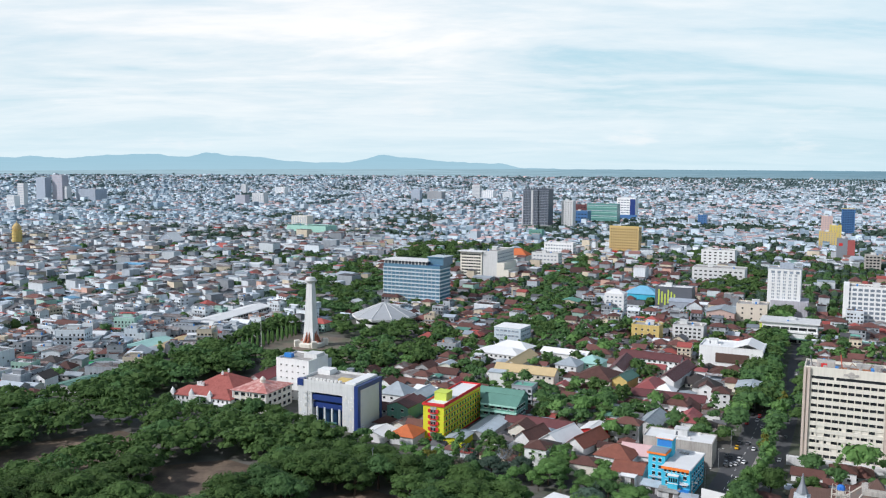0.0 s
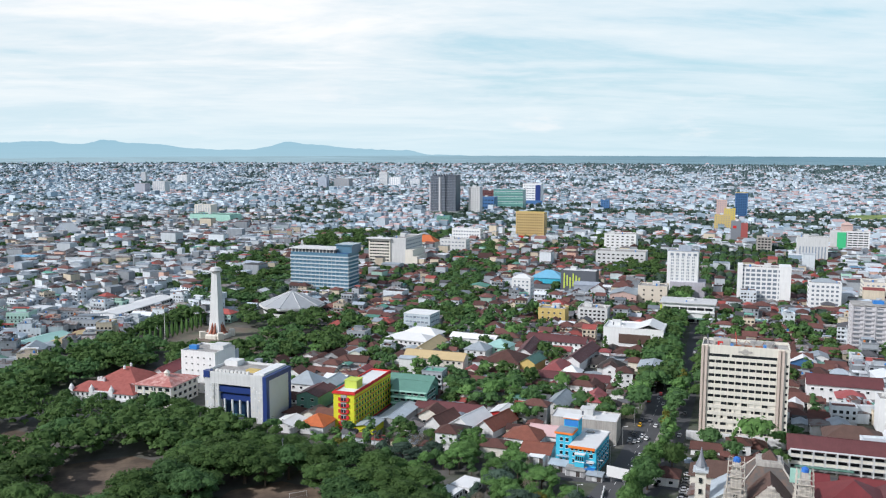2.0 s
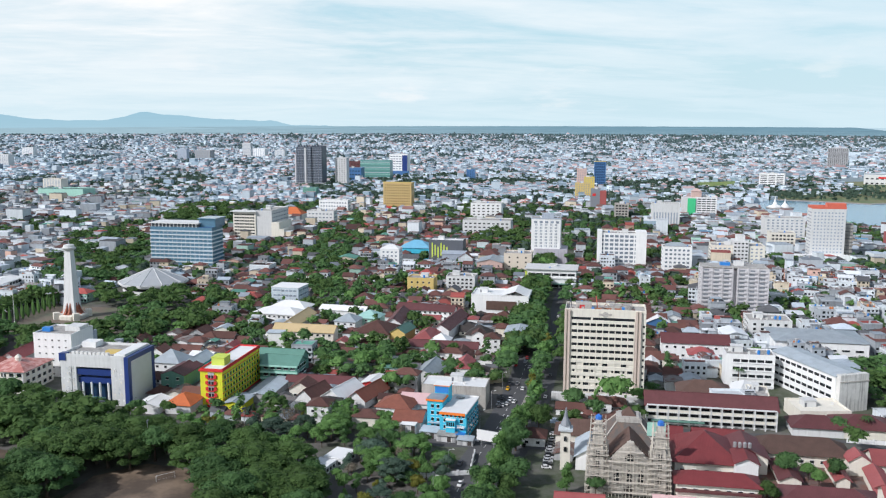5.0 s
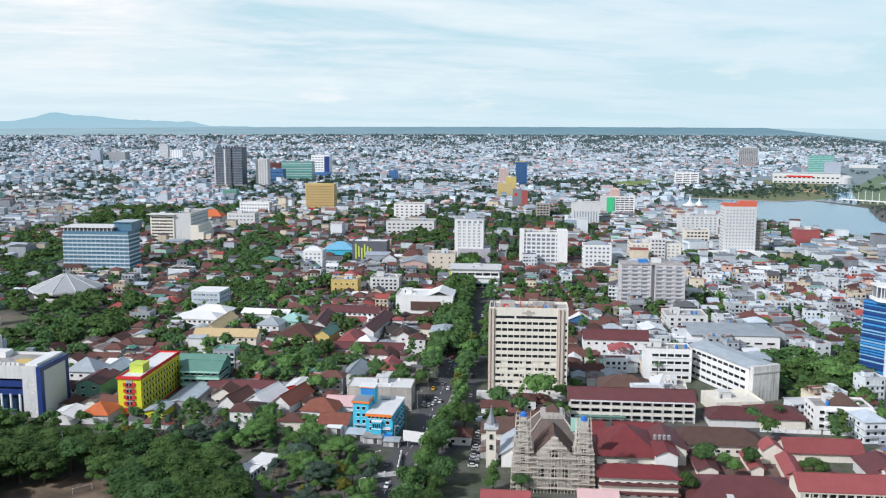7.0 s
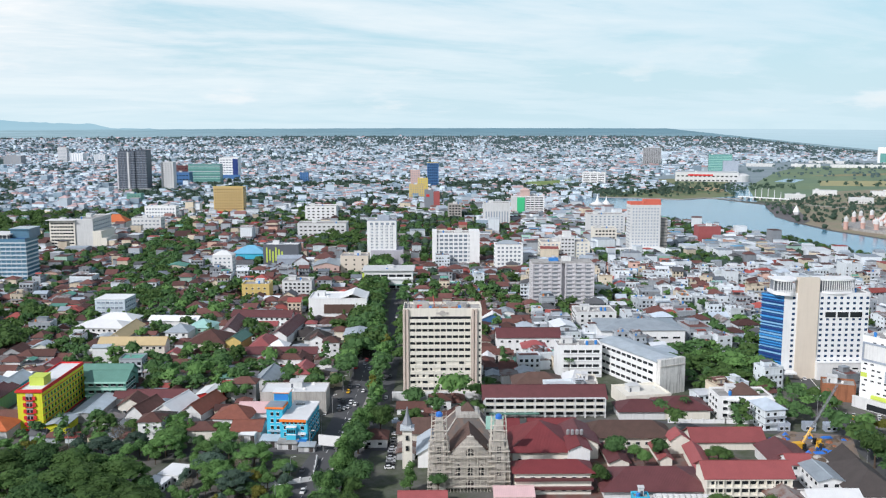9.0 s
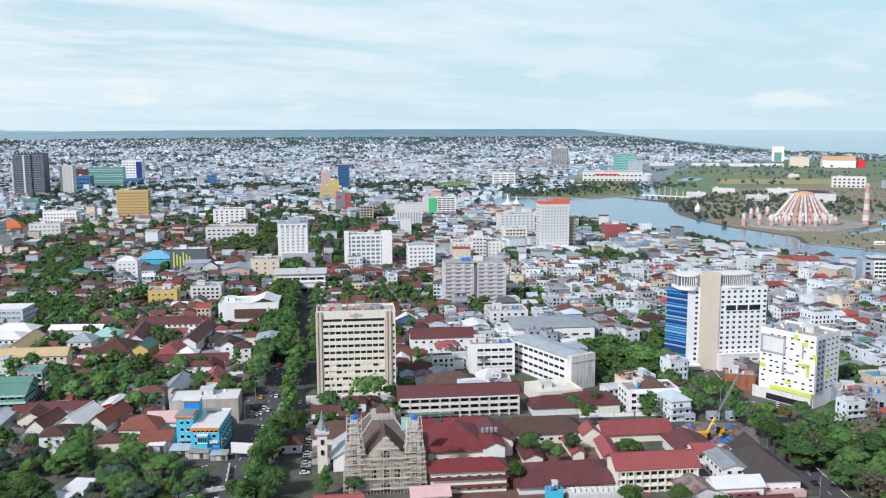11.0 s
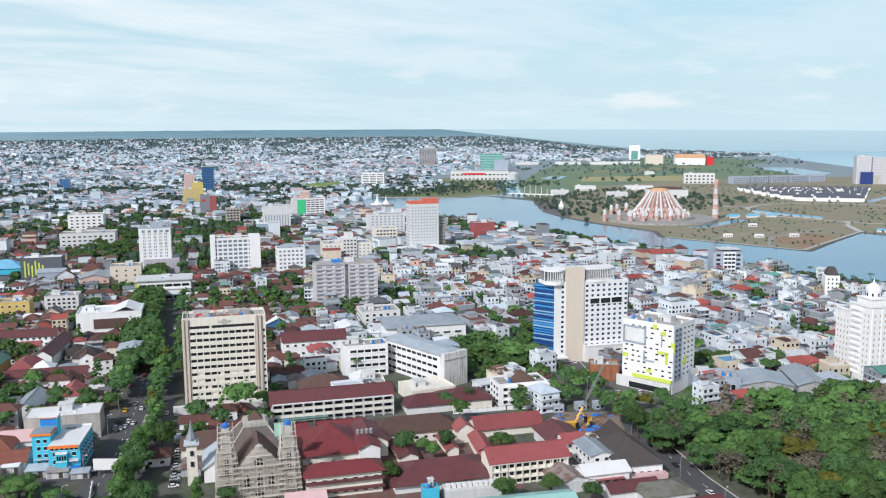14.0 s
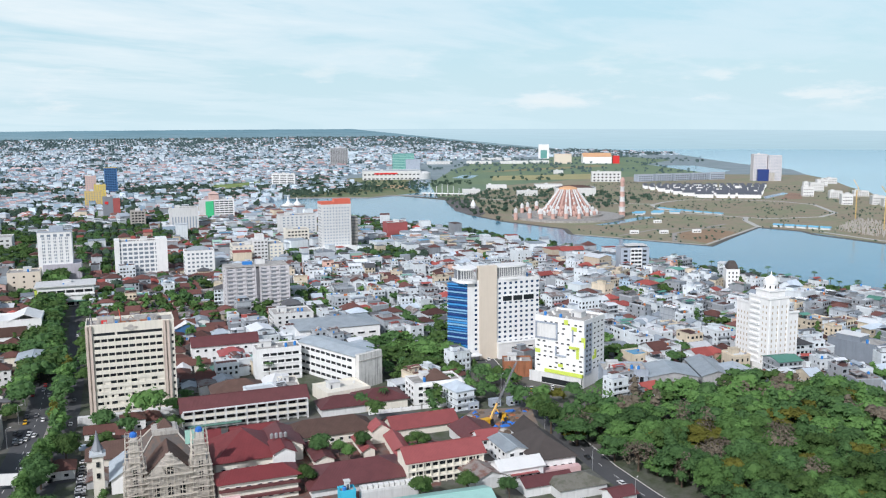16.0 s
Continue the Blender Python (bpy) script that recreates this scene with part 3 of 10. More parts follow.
def fitted_land_height(x, y):
    """Height of the ground sheet, raised some kilometres out to fit the camera's view, all round but towards the sea.
    """
    r = math.hypot(x, y)
    k = max(0.0, min(1.0, (r - 3200) / 1600))
    k = k * k * (3 - 2 * k)
    yaw = math.degrees(math.atan2(-x, y))
    g = max(0.0, min(1.0, (yaw + 53) / 11)) if yaw > -110 else 1.0
    return 72 * k * g * g * (3 - 2 * g)


def settle(x, y):
    """Where the line of sight to a far place on level ground meets the raised ground sheet."""
    for i in range(400):
        f = 0.6 + i * 0.001
        if fitted_land_height(x * f, y * f) >= 140 - 140 * f:
            return x * f, y * f, fitted_land_height(x * f, y * f)
    return x, y, 0.0


s = Shape()
RADII = [0, 150, 300, 500, 800, 1200, 1800, 2500, 3200, 3350, 3500, 3700, 3900, 4100, 4300, 4500, 4700, 4850]
NA = 144
for r in RADII:
    for i in range(NA):
        x, y = way_to(i * 360 / NA, max(r, 0.01))
        s.v.append((x, y, fitted_land_height(x, y)))
for k in range(len(RADII) - 1):
    for i in range(NA):
        s.f.append((k * NA + i, (k + 1) * NA + i, (k + 1) * NA + (i + 1) % NA, k * NA + (i + 1) % NA)[::-1])
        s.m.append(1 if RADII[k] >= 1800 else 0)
# the outer rings of ground: pale blue distance haze put into the base colour
HAZED_GROUND = mk("hazed_far_ground", (0.25, 0.305, 0.335), var=0.3, scale=0.01, tint=(0.17, 0.225, 0.235))
tagged(new("ground", s.mesh("ground", [ground_material(), HAZED_GROUND])), kind="structure")

LAKE = [(992, 1404), (900, 1330), (823, 1166), (849, 1107), (825, 873), (782, 690), (772, 535), (750, 415), (750, 358), (730, 297), (742, 225),
        (760, 100), (900, 40), (1060, 250), (1069, 329), (1124, 447), (1128, 509), (922, 469), (915, 560), (906, 654), (946, 692), (965, 818),
        (1005, 921), (1092, 1041), (1168, 1128), (1181, 1299), (1052, 1371)]
LAKE_WATER = water_material("lake_water", (0.070, 0.190, 0.295), 0.5)
sheet("water_lake", LAKE, 0.05, LAKE_WATER)
SEA = [way_to(-52.5, 4880), (4183 * 0.93, 3069 * 0.93), (3641, 2063), (3105, 1590), (2857, 1359), (2597, 1075), (2300, 900), (2191, 809), (1981, 695), (1728, 536),
       (1640, 300), (1500, 100), (1400, -300), way_to(-105, 4880), way_to(-95, 4880), way_to(-85, 4880), way_to(-75, 4880), way_to(-65, 4880), way_to(-58, 4880)]
sheet("water_sea", SEA, 0.05, water_material("sea_water", (0.20, 0.37, 0.48), 0.06))
BAY = [(2650, 1420), (2420, 1180), (2250, 1150), (2330, 1330), (2560, 1560)]
sheet("water_bay", BAY, 0.06, LAKE_WATER)

# rings of distance: low land, sea, and the hills behind
RING = 4860


def horizon(yaw):
    return 122 - 0.010 * (yaw + 25) ** 2


def ring(name, yaws, top, r, mat, z0=-1.0):
    s = Shape()
    n = len(yaws)
    s.faces([(*way_to(a, r), z0) for a in yaws] + [(*way_to(a, r), top(a)) for a in yaws], [(i, i + 1, n + i + 1, n + i) for i in range(n - 1)])
    return tagged(new(name, s.mesh(name, [mat])), kind="structure")


def land_top(a):
    h = horizon(a)
    if a < -40:
        h *= max(0.0, (a + 54.2) / 14.2) ** 1.1
    return h + 1.6 * noise.noise((a * 1.3, 0, 0)) * (h > 20)


HILLS = [(60, 150), (40, 175), (31, 155), (26.8, 162), (25, 168), (23.5, 160), (20.6, 179), (18.3, 185), (16.3, 172), (15.1, 194), (12.9, 178), (9, 149),
         (6.8, 147), (5.3, 161), (4.0, 193), (2.7, 178), (-0.6, 156), (-3.5, 147), (-5.6, 124), (-12, 100)]


def hill_top(a):
    for (a1, h1), (a0, h0) in zip(HILLS, HILLS[1:]):
        if a0 <= a <= a1:
            k = (a - a0) / (a1 - a0)
            k = k * k * (3 - 2 * k)
            return h0 + (h1 - h0) * k + 5.0 * noise.noise((a * 0.9, 7, 0)) + 3.5 * noise.noise((a * 2.6, 3, 0)) + 1.5 * noise.noise((a * 7.0, 5, 0))
    return 0


ring("backdrop_land", [x * 0.25 for x in range(260, -220, -1)], land_top, RING - 30, haze_backdrop("far_land", (0.38, 0.55, 0.635), (0.43, 0.64, 0.745), 120, 0.30, 0.75, ((0.28, 0.425, 0.50), (0.22, 0.40, 0.51))))
ring("backdrop_sea", [x * 1.0 for x in range(-34, -110, -1)], lambda a: 122 - 0.0125 * (a + 25) ** 2, RING, haze_backdrop("far_sea", (0.47, 0.68, 0.78), (0.56, 0.76, 0.86), 110, 0.08))
ring("backdrop_hills", [x * 0.2 for x in range(299, -60, -1)], hill_top, RING, haze_backdrop("far_hills", (0.45, 0.66, 0.76), (0.36, 0.60, 0.73), 190, 0.06))

# ---- roads
AVENUE = [(40, 215), (75, 268), (101, 318), (128, 362), (158, 418), (186, 476), (214, 540), (243, 612), (280, 690), (316, 772), (352, 860), (392, 960)]
sheet("road_avenue", strip(AVENUE, 13, 7), 0.06, M["asphalt"])
sheet("road_avenue_back", strip(AVENUE[:9], 8, -8), 0.06, M["asphalt"])
sheet("pavement_median", strip(AVENUE[:5], 5.0, -1.5), 0.22, M["paving"])
PARKROAD = [(262, 118), (277, 163), (290, 191), (317, 236), (347, 288), (392, 352)]
sheet("road_park", strip(PARKROAD, 11), 0.065, M["asphalt"])
sheet("road_cross", strip([(60, 395), (110, 352), (190, 322)], 10), 0.07, M["asphalt"])
SCHOOLROAD = [(195, 349), (262, 318), (318, 268), (350, 262)]
sheet("road_school", strip(SCHOOLROAD, 4), 0.075, M["asphalt"])
BANKROAD = [(-250, 468), (-150, 470), (-60, 425), (0, 395), (60, 372), (110, 352)]
sheet("road_bank", strip(BANKROAD, 12), 0.055, M["asphalt"])
ROADS = [(AVENUE, 15), (PARKROAD, 8), (SCHOOLROAD, 4), (BANKROAD, 7)]
for line, w in ((AVENUE, 7), (PARKROAD, 0)):
    s = Shape()
    for (x0, y0), (x1, y1) in zip(line, line[1:]):
        d = Vector((x1 - x0, y1 - y0))
        k = d.length
        d.normalize()
        nrm = Vector((-d.y, d.x)) * w
        for i in range(int(k / 9)):
            a = Vector((x0, y0)) + d * (i * 9 + 2) + nrm
            s.prism(strip([tuple(a), tuple(a + d * 3.5)], 0.2), 0.08, 0.1)
    tagged(new("trim_lane_marks", s.mesh("lane_marks", [M["line"]])), kind="structure")
s = Shape()
for i, (p, q) in enumerate(zip(PARKROAD, PARKROAD[1:])):
    d = Vector((q[0] - p[0], q[1] - p[1]))
    k = int(d.length / 1.2)
    d.normalize()
    for j in range(k):
        a = Vector(p) + d * j * 1.2 + Vector((d.y, -d.x)) * 5.7
        s.prism(strip([tuple(a), tuple(a + d * 0.62)], 0.35), 0.0, 0.25)
tagged(new("trim_kerb", s.mesh("kerb", [M["kerb"]])), kind="structure")

# ---- open ground
sheet("pavement_school", [(160, 262), (186, 244), (232, 228), (266, 262), (262, 296), (200, 326), (176, 316)], 0.04, mk("red_court_paving", (0.17, 0.075, 0.06), var=0.3, scale=0.2, tint=(0.13, 0.10, 0.09)))
FIELD_A = [(-245, 365), (-205, 425), (-168, 446), (-142, 428), (-150, 400), (-175, 350), (-215, 345)]
FIELD_B = [(-132, 392), (-101, 402), (-74, 384), (-76, 362), (-84, 336), (-116, 326), (-130, 345)]
FIELD_C = [(-66, 322), (-50, 356), (-30, 364), (-8, 350), (6, 332), (6, 290), (-66, 290)]
sheet("ground_field_1", FIELD_A, 0.04, M["dirt"])
sheet("ground_field_2", FIELD_B, 0.042, M["dirt"])
sheet("ground_field_3", FIELD_C, 0.045, M["dirt"])
LOT = [(84, 318), (104, 322), (100, 296), (82, 292)]
sheet("ground_lot", LOT, 0.045, M["paving"])
LAWN = [(1121, 1864), (1272, 1889), (1246, 1801), (1052, 1639), (1000, 1690)]
sheet("ground_lawn", LAWN, 0.05, M["grass"])
PLAZA = [(-156, 632), (-141, 689), (-120, 713), (-74, 691), (-60, 672), (-62, 606), (-110, 606)]
sheet("pavement_plaza", PLAZA, 0.05, mk("bare_brown_earth", (0.185, 0.145, 0.115), var=0.3, scale=0.06, tint=(0.12, 0.125, 0.085)))
# the made land beyond the lake
OUTER = [(992, 1404), (900, 1330), (823, 1166), (849, 1107), (825, 873), (782, 690), (772, 535), (750, 415), (750, 358), (730, 297), (742, 225), (760, 100),
         (900, -100), (2600, -300), (3300, 900), (3600, 1900), (2900, 2350), (2350, 2350), (1850, 2000), (1500, 1900), (1300, 1500)]
MADE = [(924, 473), (1130, 512), (1124, 447), (1069, 329), (1060, 250), (1080, 120), (1500, 100), (1640, 300), (1728, 536), (1981, 695), (2191, 809), (2350, 930), (2230, 1130),
        (1900, 1300), (1500, 1300), (1250, 1150), (1168, 1128), (1092, 1041), (1005, 921), (965, 818), (946, 692), (906, 654), (915, 560)]
sheet("ground_made", MADE, 0.10, M["dryland"])
MARSH = [(1182, 1300), (1240, 1150), (1500, 1300), (1900, 1300), (2230, 1130), (2640, 1600), (3000, 1700), (3300, 2200), (2600, 2300), (2000, 1900), (1500, 1500)]
sheet("ground_marsh", MARSH, 0.09, mk("marsh_grass", (0.17, 0.235, 0.125), var=0.4, scale=0.008, tint=(0.115, 0.175, 0.105)))
sheet("ground_straw", [(1657, 1440), (1802, 1566), (2060, 1400), (1880, 1260)], 0.11, mk("straw_meadow", (0.34, 0.31, 0.15), var=0.25, scale=0.02))
sheet("ground_straw_2", [(1960, 1750), (2500, 1700), (2450, 1620), (1990, 1680)], 0.11, mk("straw_meadow_far", (0.25, 0.22, 0.11), var=0.25, scale=0.02))
SHORE = [(1000, 1420), (1190, 1310), (1280, 1400), (1080, 1520)]
sheet("ground_shore", SHORE, 0.13, mk("bare_shore_earth", (0.34, 0.23, 0.13), var=0.25, scale=0.02, tint=(0.22, 0.21, 0.11)))
sheet("ground_promenade", [(1168, 1128), (1195, 1137), (1196, 1094), (1036, 914), (997, 890), (1005, 921), (1032, 977), (1092, 1041)], 0.5, mk("dark_promenade_paving", (0.13, 0.12, 0.12), var=0.2, scale=0.05), depth=0.8)
for k, line in enumerate(([(1181, 1140), (1092, 1041), (1005, 921), (965, 818), (946, 692), (906, 654)], [(1128, 509), (1124, 447), (1100, 420), (1069, 329), (1060, 250)], [(906, 654), (915, 560), (922, 469), (1020, 490), (1128, 509)])):
    sheet("pavement_revetment_%d" % (k + 1), strip(line, 7), 0.35, mk("dark_stone_revetment", (0.10, 0.095, 0.085), var=0.4, scale=0.4), depth=0.5)
sheet("ground_bare_plot", [(940, 482), (1060, 505), (1075, 545), (1010, 560), (960, 530)], 0.13, mk("orange_earth", (0.27, 0.18, 0.11), var=0.3, scale=0.03))
sheet("water_canal", [(1200, 1180), (1185, 1290), (1261, 1295), (1372, 1445), (1513, 1588), (1554, 1567), (1300, 1290)], 0.15, LAKE_WATER)
sheet("ground_head", [(1000, 1412), (1060, 1352), (1113, 1286), (1186, 1296), (1261, 1300), (1372, 1450), (1513, 1592), (1640, 1680), (1560, 1800), (1420, 1790), (1272, 1700), (1120, 1620)], 0.135, mk("shore_scrub", (0.20, 0.20, 0.10), var=0.4, scale=0.02, tint=(0.11, 0.16, 0.07)))
sheet("ground_earth_strip", [(1331, 1402), (1258, 1540), (1310, 1630), (1400, 1480)], 0.15, mk("orange_shore_earth", (0.40, 0.29, 0.17), var=0.3, scale=0.03))
sheet("pavement_bank", strip([(1006, 1400), (1060, 1347), (1113, 1282), (1177, 1289), (1227, 1239)], 12), 0.9, M["paving"], depth=1.0)
sheet("water_pond", [(1668, 1591), (1790, 1662), (1798, 1612), (1686, 1541)], 0.125, LAKE_WATER)
sheet("ground_sea_plot", [(1572, 667), (1596, 637), (1726, 694), (1736, 721)], 0.125, mk("red_sea_plot", (0.27, 0.17, 0.12), var=0.3, scale=0.03))
sheet("water_basin", [(1563, 692), (1712, 711), (1729, 730), (1614, 719)], 0.125, LAKE_WATER)
sheet("water_inlet", [(1010, 690), (1150, 700), (1160, 680), (1040, 672)], 0.125, LAKE_WATER)
CONC = mk("pale_road", (0.46, 0.45, 0.43), var=0.15, scale=0.05)
RINGROAD = [(1246, 718), (1323, 786), (1385, 800), (1453, 794), (1510, 724), (1530, 650), (1502, 579), (1386, 501), (1314, 497), (1239, 545), (1237, 611), (1238, 670), (1246, 718)]
sheet("road_ring", strip(RINGROAD[:7], 7), 0.15, CONC)
sheet("road_ring_2", strip(RINGROAD[6:], 7), 0.155, CONC)
sheet("road_shore", strip([(1128, 505), (1200, 560), (1245, 580)], 8), 0.152, CONC)
sheet("road_shore_2", strip([(1135, 430), (1085, 320), (1075, 240)], 6), 0.152, CONC)
sheet("road_estate", strip([(1338, 793), (1300, 880), (1260, 1000), (1230, 1130)], 8), 0.158, CONC)
sheet("road_plot", strip([(930, 520), (1000, 560), (1140, 560)], 6), 0.15, M["paving"])
sheet("road_plot_2", strip([(935, 600), (1020, 600), (1100, 540)], 5), 0.151, M["paving"])
sheet("pavement_sea_wall", strip([(924, 478), (1126, 510)], 4), 0.6, M["concrete"], depth=0.8)
sheet("pavement_sea_wall_2", strip([(906, 648), (917, 560), (924, 478)], 4), 0.6, M["concrete"], depth=0.8)

# ---------------------------------------------------------------- the large buildings
def cream_office():
    W, D, H = 40.0, 17.0, 46.0
    x, y, th = 170.2, 401.7, -25
    t = thing("office_block", "cream concrete office slab of twelve storeys with ribbon windows", "office building", x, y, th)
    claim(x, y, th, W, D, 5)
    body(t, W, D, H, "cream", "slab", 1.4)
    step, z0 = 3.42, 4.4
    for xx in (-0.3, W - 5.2):
        part("corner_pier", Shape().box(xx, -1.1, 0, xx + 1.1, 0.6, H + 1.0).box(xx + 1.7, -1.1, 0, xx + 2.9, 0.6, H + 1.0), M["pinkpier"], t)
    n, a, b = 10, 3.2, W - 5.6
    for i in range(n + 1):
        xx = a + (b - a) * i / n
        part("rib", Shape().box(xx - 0.16, -0.42, 3, xx + 0.16, 0.05, H - 5.2), M["cream"], t)
    for r in range(11):
        part("spandrel", Shape().box(a, -0.35, z0 + r * step + 1.5, b, 0.02, z0 + r * step + 3.2), M["cream"], t)
    # windows; in the lower storeys many are half walled up
    wide, small = pane_mesh(2.62, 1.36, "glass", "cream", False), pane_mesh(1.0, 1.2, "glass", "cream", False)
    random.seed(5)
    for r in range(11):
        for i in range(n):
            c = a + (b - a) * (i + 0.5) / n
            k = random.random()
            if r in (1, 2, 3, 4) and k < 0.42:
                if k < 0.3:
                    part("window", small, None, t, at=pose(c + random.choice((-0.7, 0.0, 0.7)), -0.02, z0 + r * step + 0.1))
                continue
            part("window", wide, None, t, at=pose(c, -0.02, z0 + r * step + 0.08))
        part("window", small, None, t, at=pose(W - 1.0, -0.02, z0 + r * step + 0.1))
    part("clerestory", Shape().box(a, -0.1, 41.6, a + 9.6, 0.1, 43.1).box(a + 10.6, -0.1, 41.6, b, 0.1, 43.1), M["glass"], t)
    windows(t, W, D, "left", 4, 11, z0, step, 1.5, 1.4, sash="cream")
    windows(t, W, D, "right", 4, 11, z0, step, 1.5, 1.4, sash="cream")
    part("crest", Shape().lathe([(1.5, 0), (1.5, 0.25)], 14).box(-3.2, -0.5, 0, 3.2, 0.5, 0.2), M["concrete"], t, "weathered round emblem", pose(W * 0.50, -0.1, 44.8, 90))
    part("penthouse", Shape().box(5, 7, H, 13, 13, H + 2.6), M["concrete"], t)
    part("penthouse", Shape().box(22, 8, H, 33, 14, H + 1.8), M["slab"], t)
    for k in range(5):
        part("roof_truss", Shape().bar((14 + k * 4.2, 5, H + 0.1), (16 + k * 4.2, 9, H + 2.6), 0.22).bar((16 + k * 4.2, 9, H + 2.6), (18 + k * 4.2, 13, H + 0.1), 0.22), M["timber" if k % 2 else "concrete"], t)
    part("red_mast", Shape().bar((16, 8, H), (15.2, 8, H + 6.5), 0.35), M["coral"], t)
    part("dark_frame", Shape().bar((1.5, 3, H), (2.4, 3, H + 6.0), 0.3).bar((3.4, 3, H), (2.4, 3, H + 6.0), 0.3), M["darkgrey"], t)
    part("roof_rubble", Shape().hip(14, 2, 30, 5, H + 0.1, 1.2, 0, 0.2), M["timber"], t)
    part("rooftop_hut", Shape().box(7, 2, H, 9.6, 4.6, H + 2.4), M["red"], t, "small red hut")
    for i in range(7):
        part("rooftop_clutter", Shape().box(3 + i * 5, 1.5, H, 4.4 + i * 5, 3.0 + (i % 3), H + 1.6 + 0.5 * (i % 2)), M[("rusty", "concrete", "tank")[i % 3]], t)
    part("podium", Shape().box(-6, -4, 0, W + 8, -1.2, 4.0), M["offwhite"], t)
    part("mast", Shape().bar((10, 10, H), (10, 10, H + 9), 0.18), M["steel"], t)


cream_office()


def big_hotel():
    """White hotel slab with a blue flank, a beige fin and a colonnaded crown."""
    th, x, y = -25, 373.0, 343.0
    W, D, H = 47.0, 17.0, 47.6
    t = thing("hotel", "white hotel tower with blue flank, beige fin and colonnaded crown", "hotel", x, y, th)
    claim(x - 8, y - 6, th, W + 10, D + 14, 4)
    body(t, W, D, H, "white", "slab", 0.8)
    part("fin", Shape().box(7.0, -0.9, 0, 18.5, 3.0, H + 9.2), M["beige"], t)
    part("lower_wing", Shape().box(18.5, -3.5, 0, W + 3, -0.1, 9.4).box(18.3, -3.8, 9.4, W + 3.2, -0.05, 9.9), M["white"], t)
    windows(t, W, D, "front", 4, 2, 2.6, 3.4, 3.2, 0.9, out=3.5, span=(26, W + 1), sill=False)
    # blue louvred flank, splayed from the left end
    fl = part("flank", Shape().box(-13.4, 0.4, 0, 0, 12.0, H - 1.0), M["blueclad"], t, "flank clad in bright blue louvres", pose(-0.3, 0.6, 0, 0, 0, -52))
    random.seed(17)
    for k in range(30):
        z = 1.0 + k * 1.53
        part("louvre", Shape().box(-13.7, -0.15, z, 0.1, 0.36, z + random.choice((0.5, 0.75, 0.95))), M[random.choice(("louvreblue", "louvreblue", "louvreblue", "navy", "louvrepale"))], fl)
    # windows: fourteen storeys, the third from the top a row of wide lounge panes
    me = pane_mesh(1.55, 1.35, "bluepane", "white", False)
    for r in range(14):
        z = H - 2.75 - r * 2.98
        part("window", me, None, t, at=pose(5.1, 0, z))
        for i in range(8):
            if r != 3 or i in (0, 7):
                part("window", me, None, t, at=pose(20.6 + i * 3.6, 0, z) if r < 13 else pose(20.6 + i * 3.6, -0.05, z - 0.4))
        for i in range(3):
            part("window", me, None, t, at=pose(W, 3.5 + i * 5.0, z, 0, 0, 90))
    for u0, u1 in ((22.8, 28.6), (29.6, 35.6), (36.6, 43.2)):
        part("lounge_pane", Shape().box(u0, -0.15, H - 13.0, u1, 0.1, H - 9.9), M["glass"], t)
        for fz in (H - 9.9, H - 13.4):
            part("lounge_frame", Shape().box(u0 - 0.25, -0.45, fz, u1 + 0.25, 0.05, fz + 0.4), M["white"], t)
    # crown: rings of posts under rounded roofs, on both sides of the fin
    for a, b, deep in ((-5.2, 6.9, 5.0), (18.6, 39.5, 3.4)):
        n = int((b - a) / 1.15)
        for i in range(n + 1):
            u = a + (b - a) * i / n
            q = (i / n) * math.pi
            yy = 3.0 - deep * math.sin(q) ** 0.6 if 0 < i < n else 3.0
            part("crown_post", Shape().box(u - 0.16, yy, H + 0.4, u + 0.16, yy + 0.5, H + 7.4), M["white"], t)
        pts = [(a - 0.3 + (b - a + 0.6) * i / 16, 2.8 - (deep + 0.3) * max(0.0, math.sin(math.pi * i / 16)) ** 0.6) for i in range(17)]
        part("crown_roof", Shape().prism(pts + [(b + 0.3, 12), (a - 0.3, 12)], H + 7.4, H + 8.3), M["white"], t)
        part("crown_sill", Shape().prism(pts + [(b + 0.3, 12), (a - 0.3, 12)], H + 0.02 if a > 0 else H - 0.4, H + 1.3), M["white"], t)
        part("crown_room", Shape().box(a + 1.0, 5.0, H + 1.3, b - 1.0, 11, H + 7.4), M["slate"], t)
    part("entrance_canopy", Shape().box(-16, -7, 4.2, 6, -1.2, 5.0), M["white"], t)
    roof_gear(t, W, D, H, 1, 3, False)


# pale beige for the window panes of the classical hotel
M["sandglass"] = mk("beige_window_panes", (0.42, 0.36, 0.28), var=0.15, rand=0.2)
M["louvreblue"] = mk("bright_blue_louvres", (0.05, 0.27, 0.60), rough=0.4, var=0.15)
M["louvrepale"] = mk("pale_blue_louvres", (0.22, 0.42, 0.62), rough=0.4, var=0.15)
big_hotel()


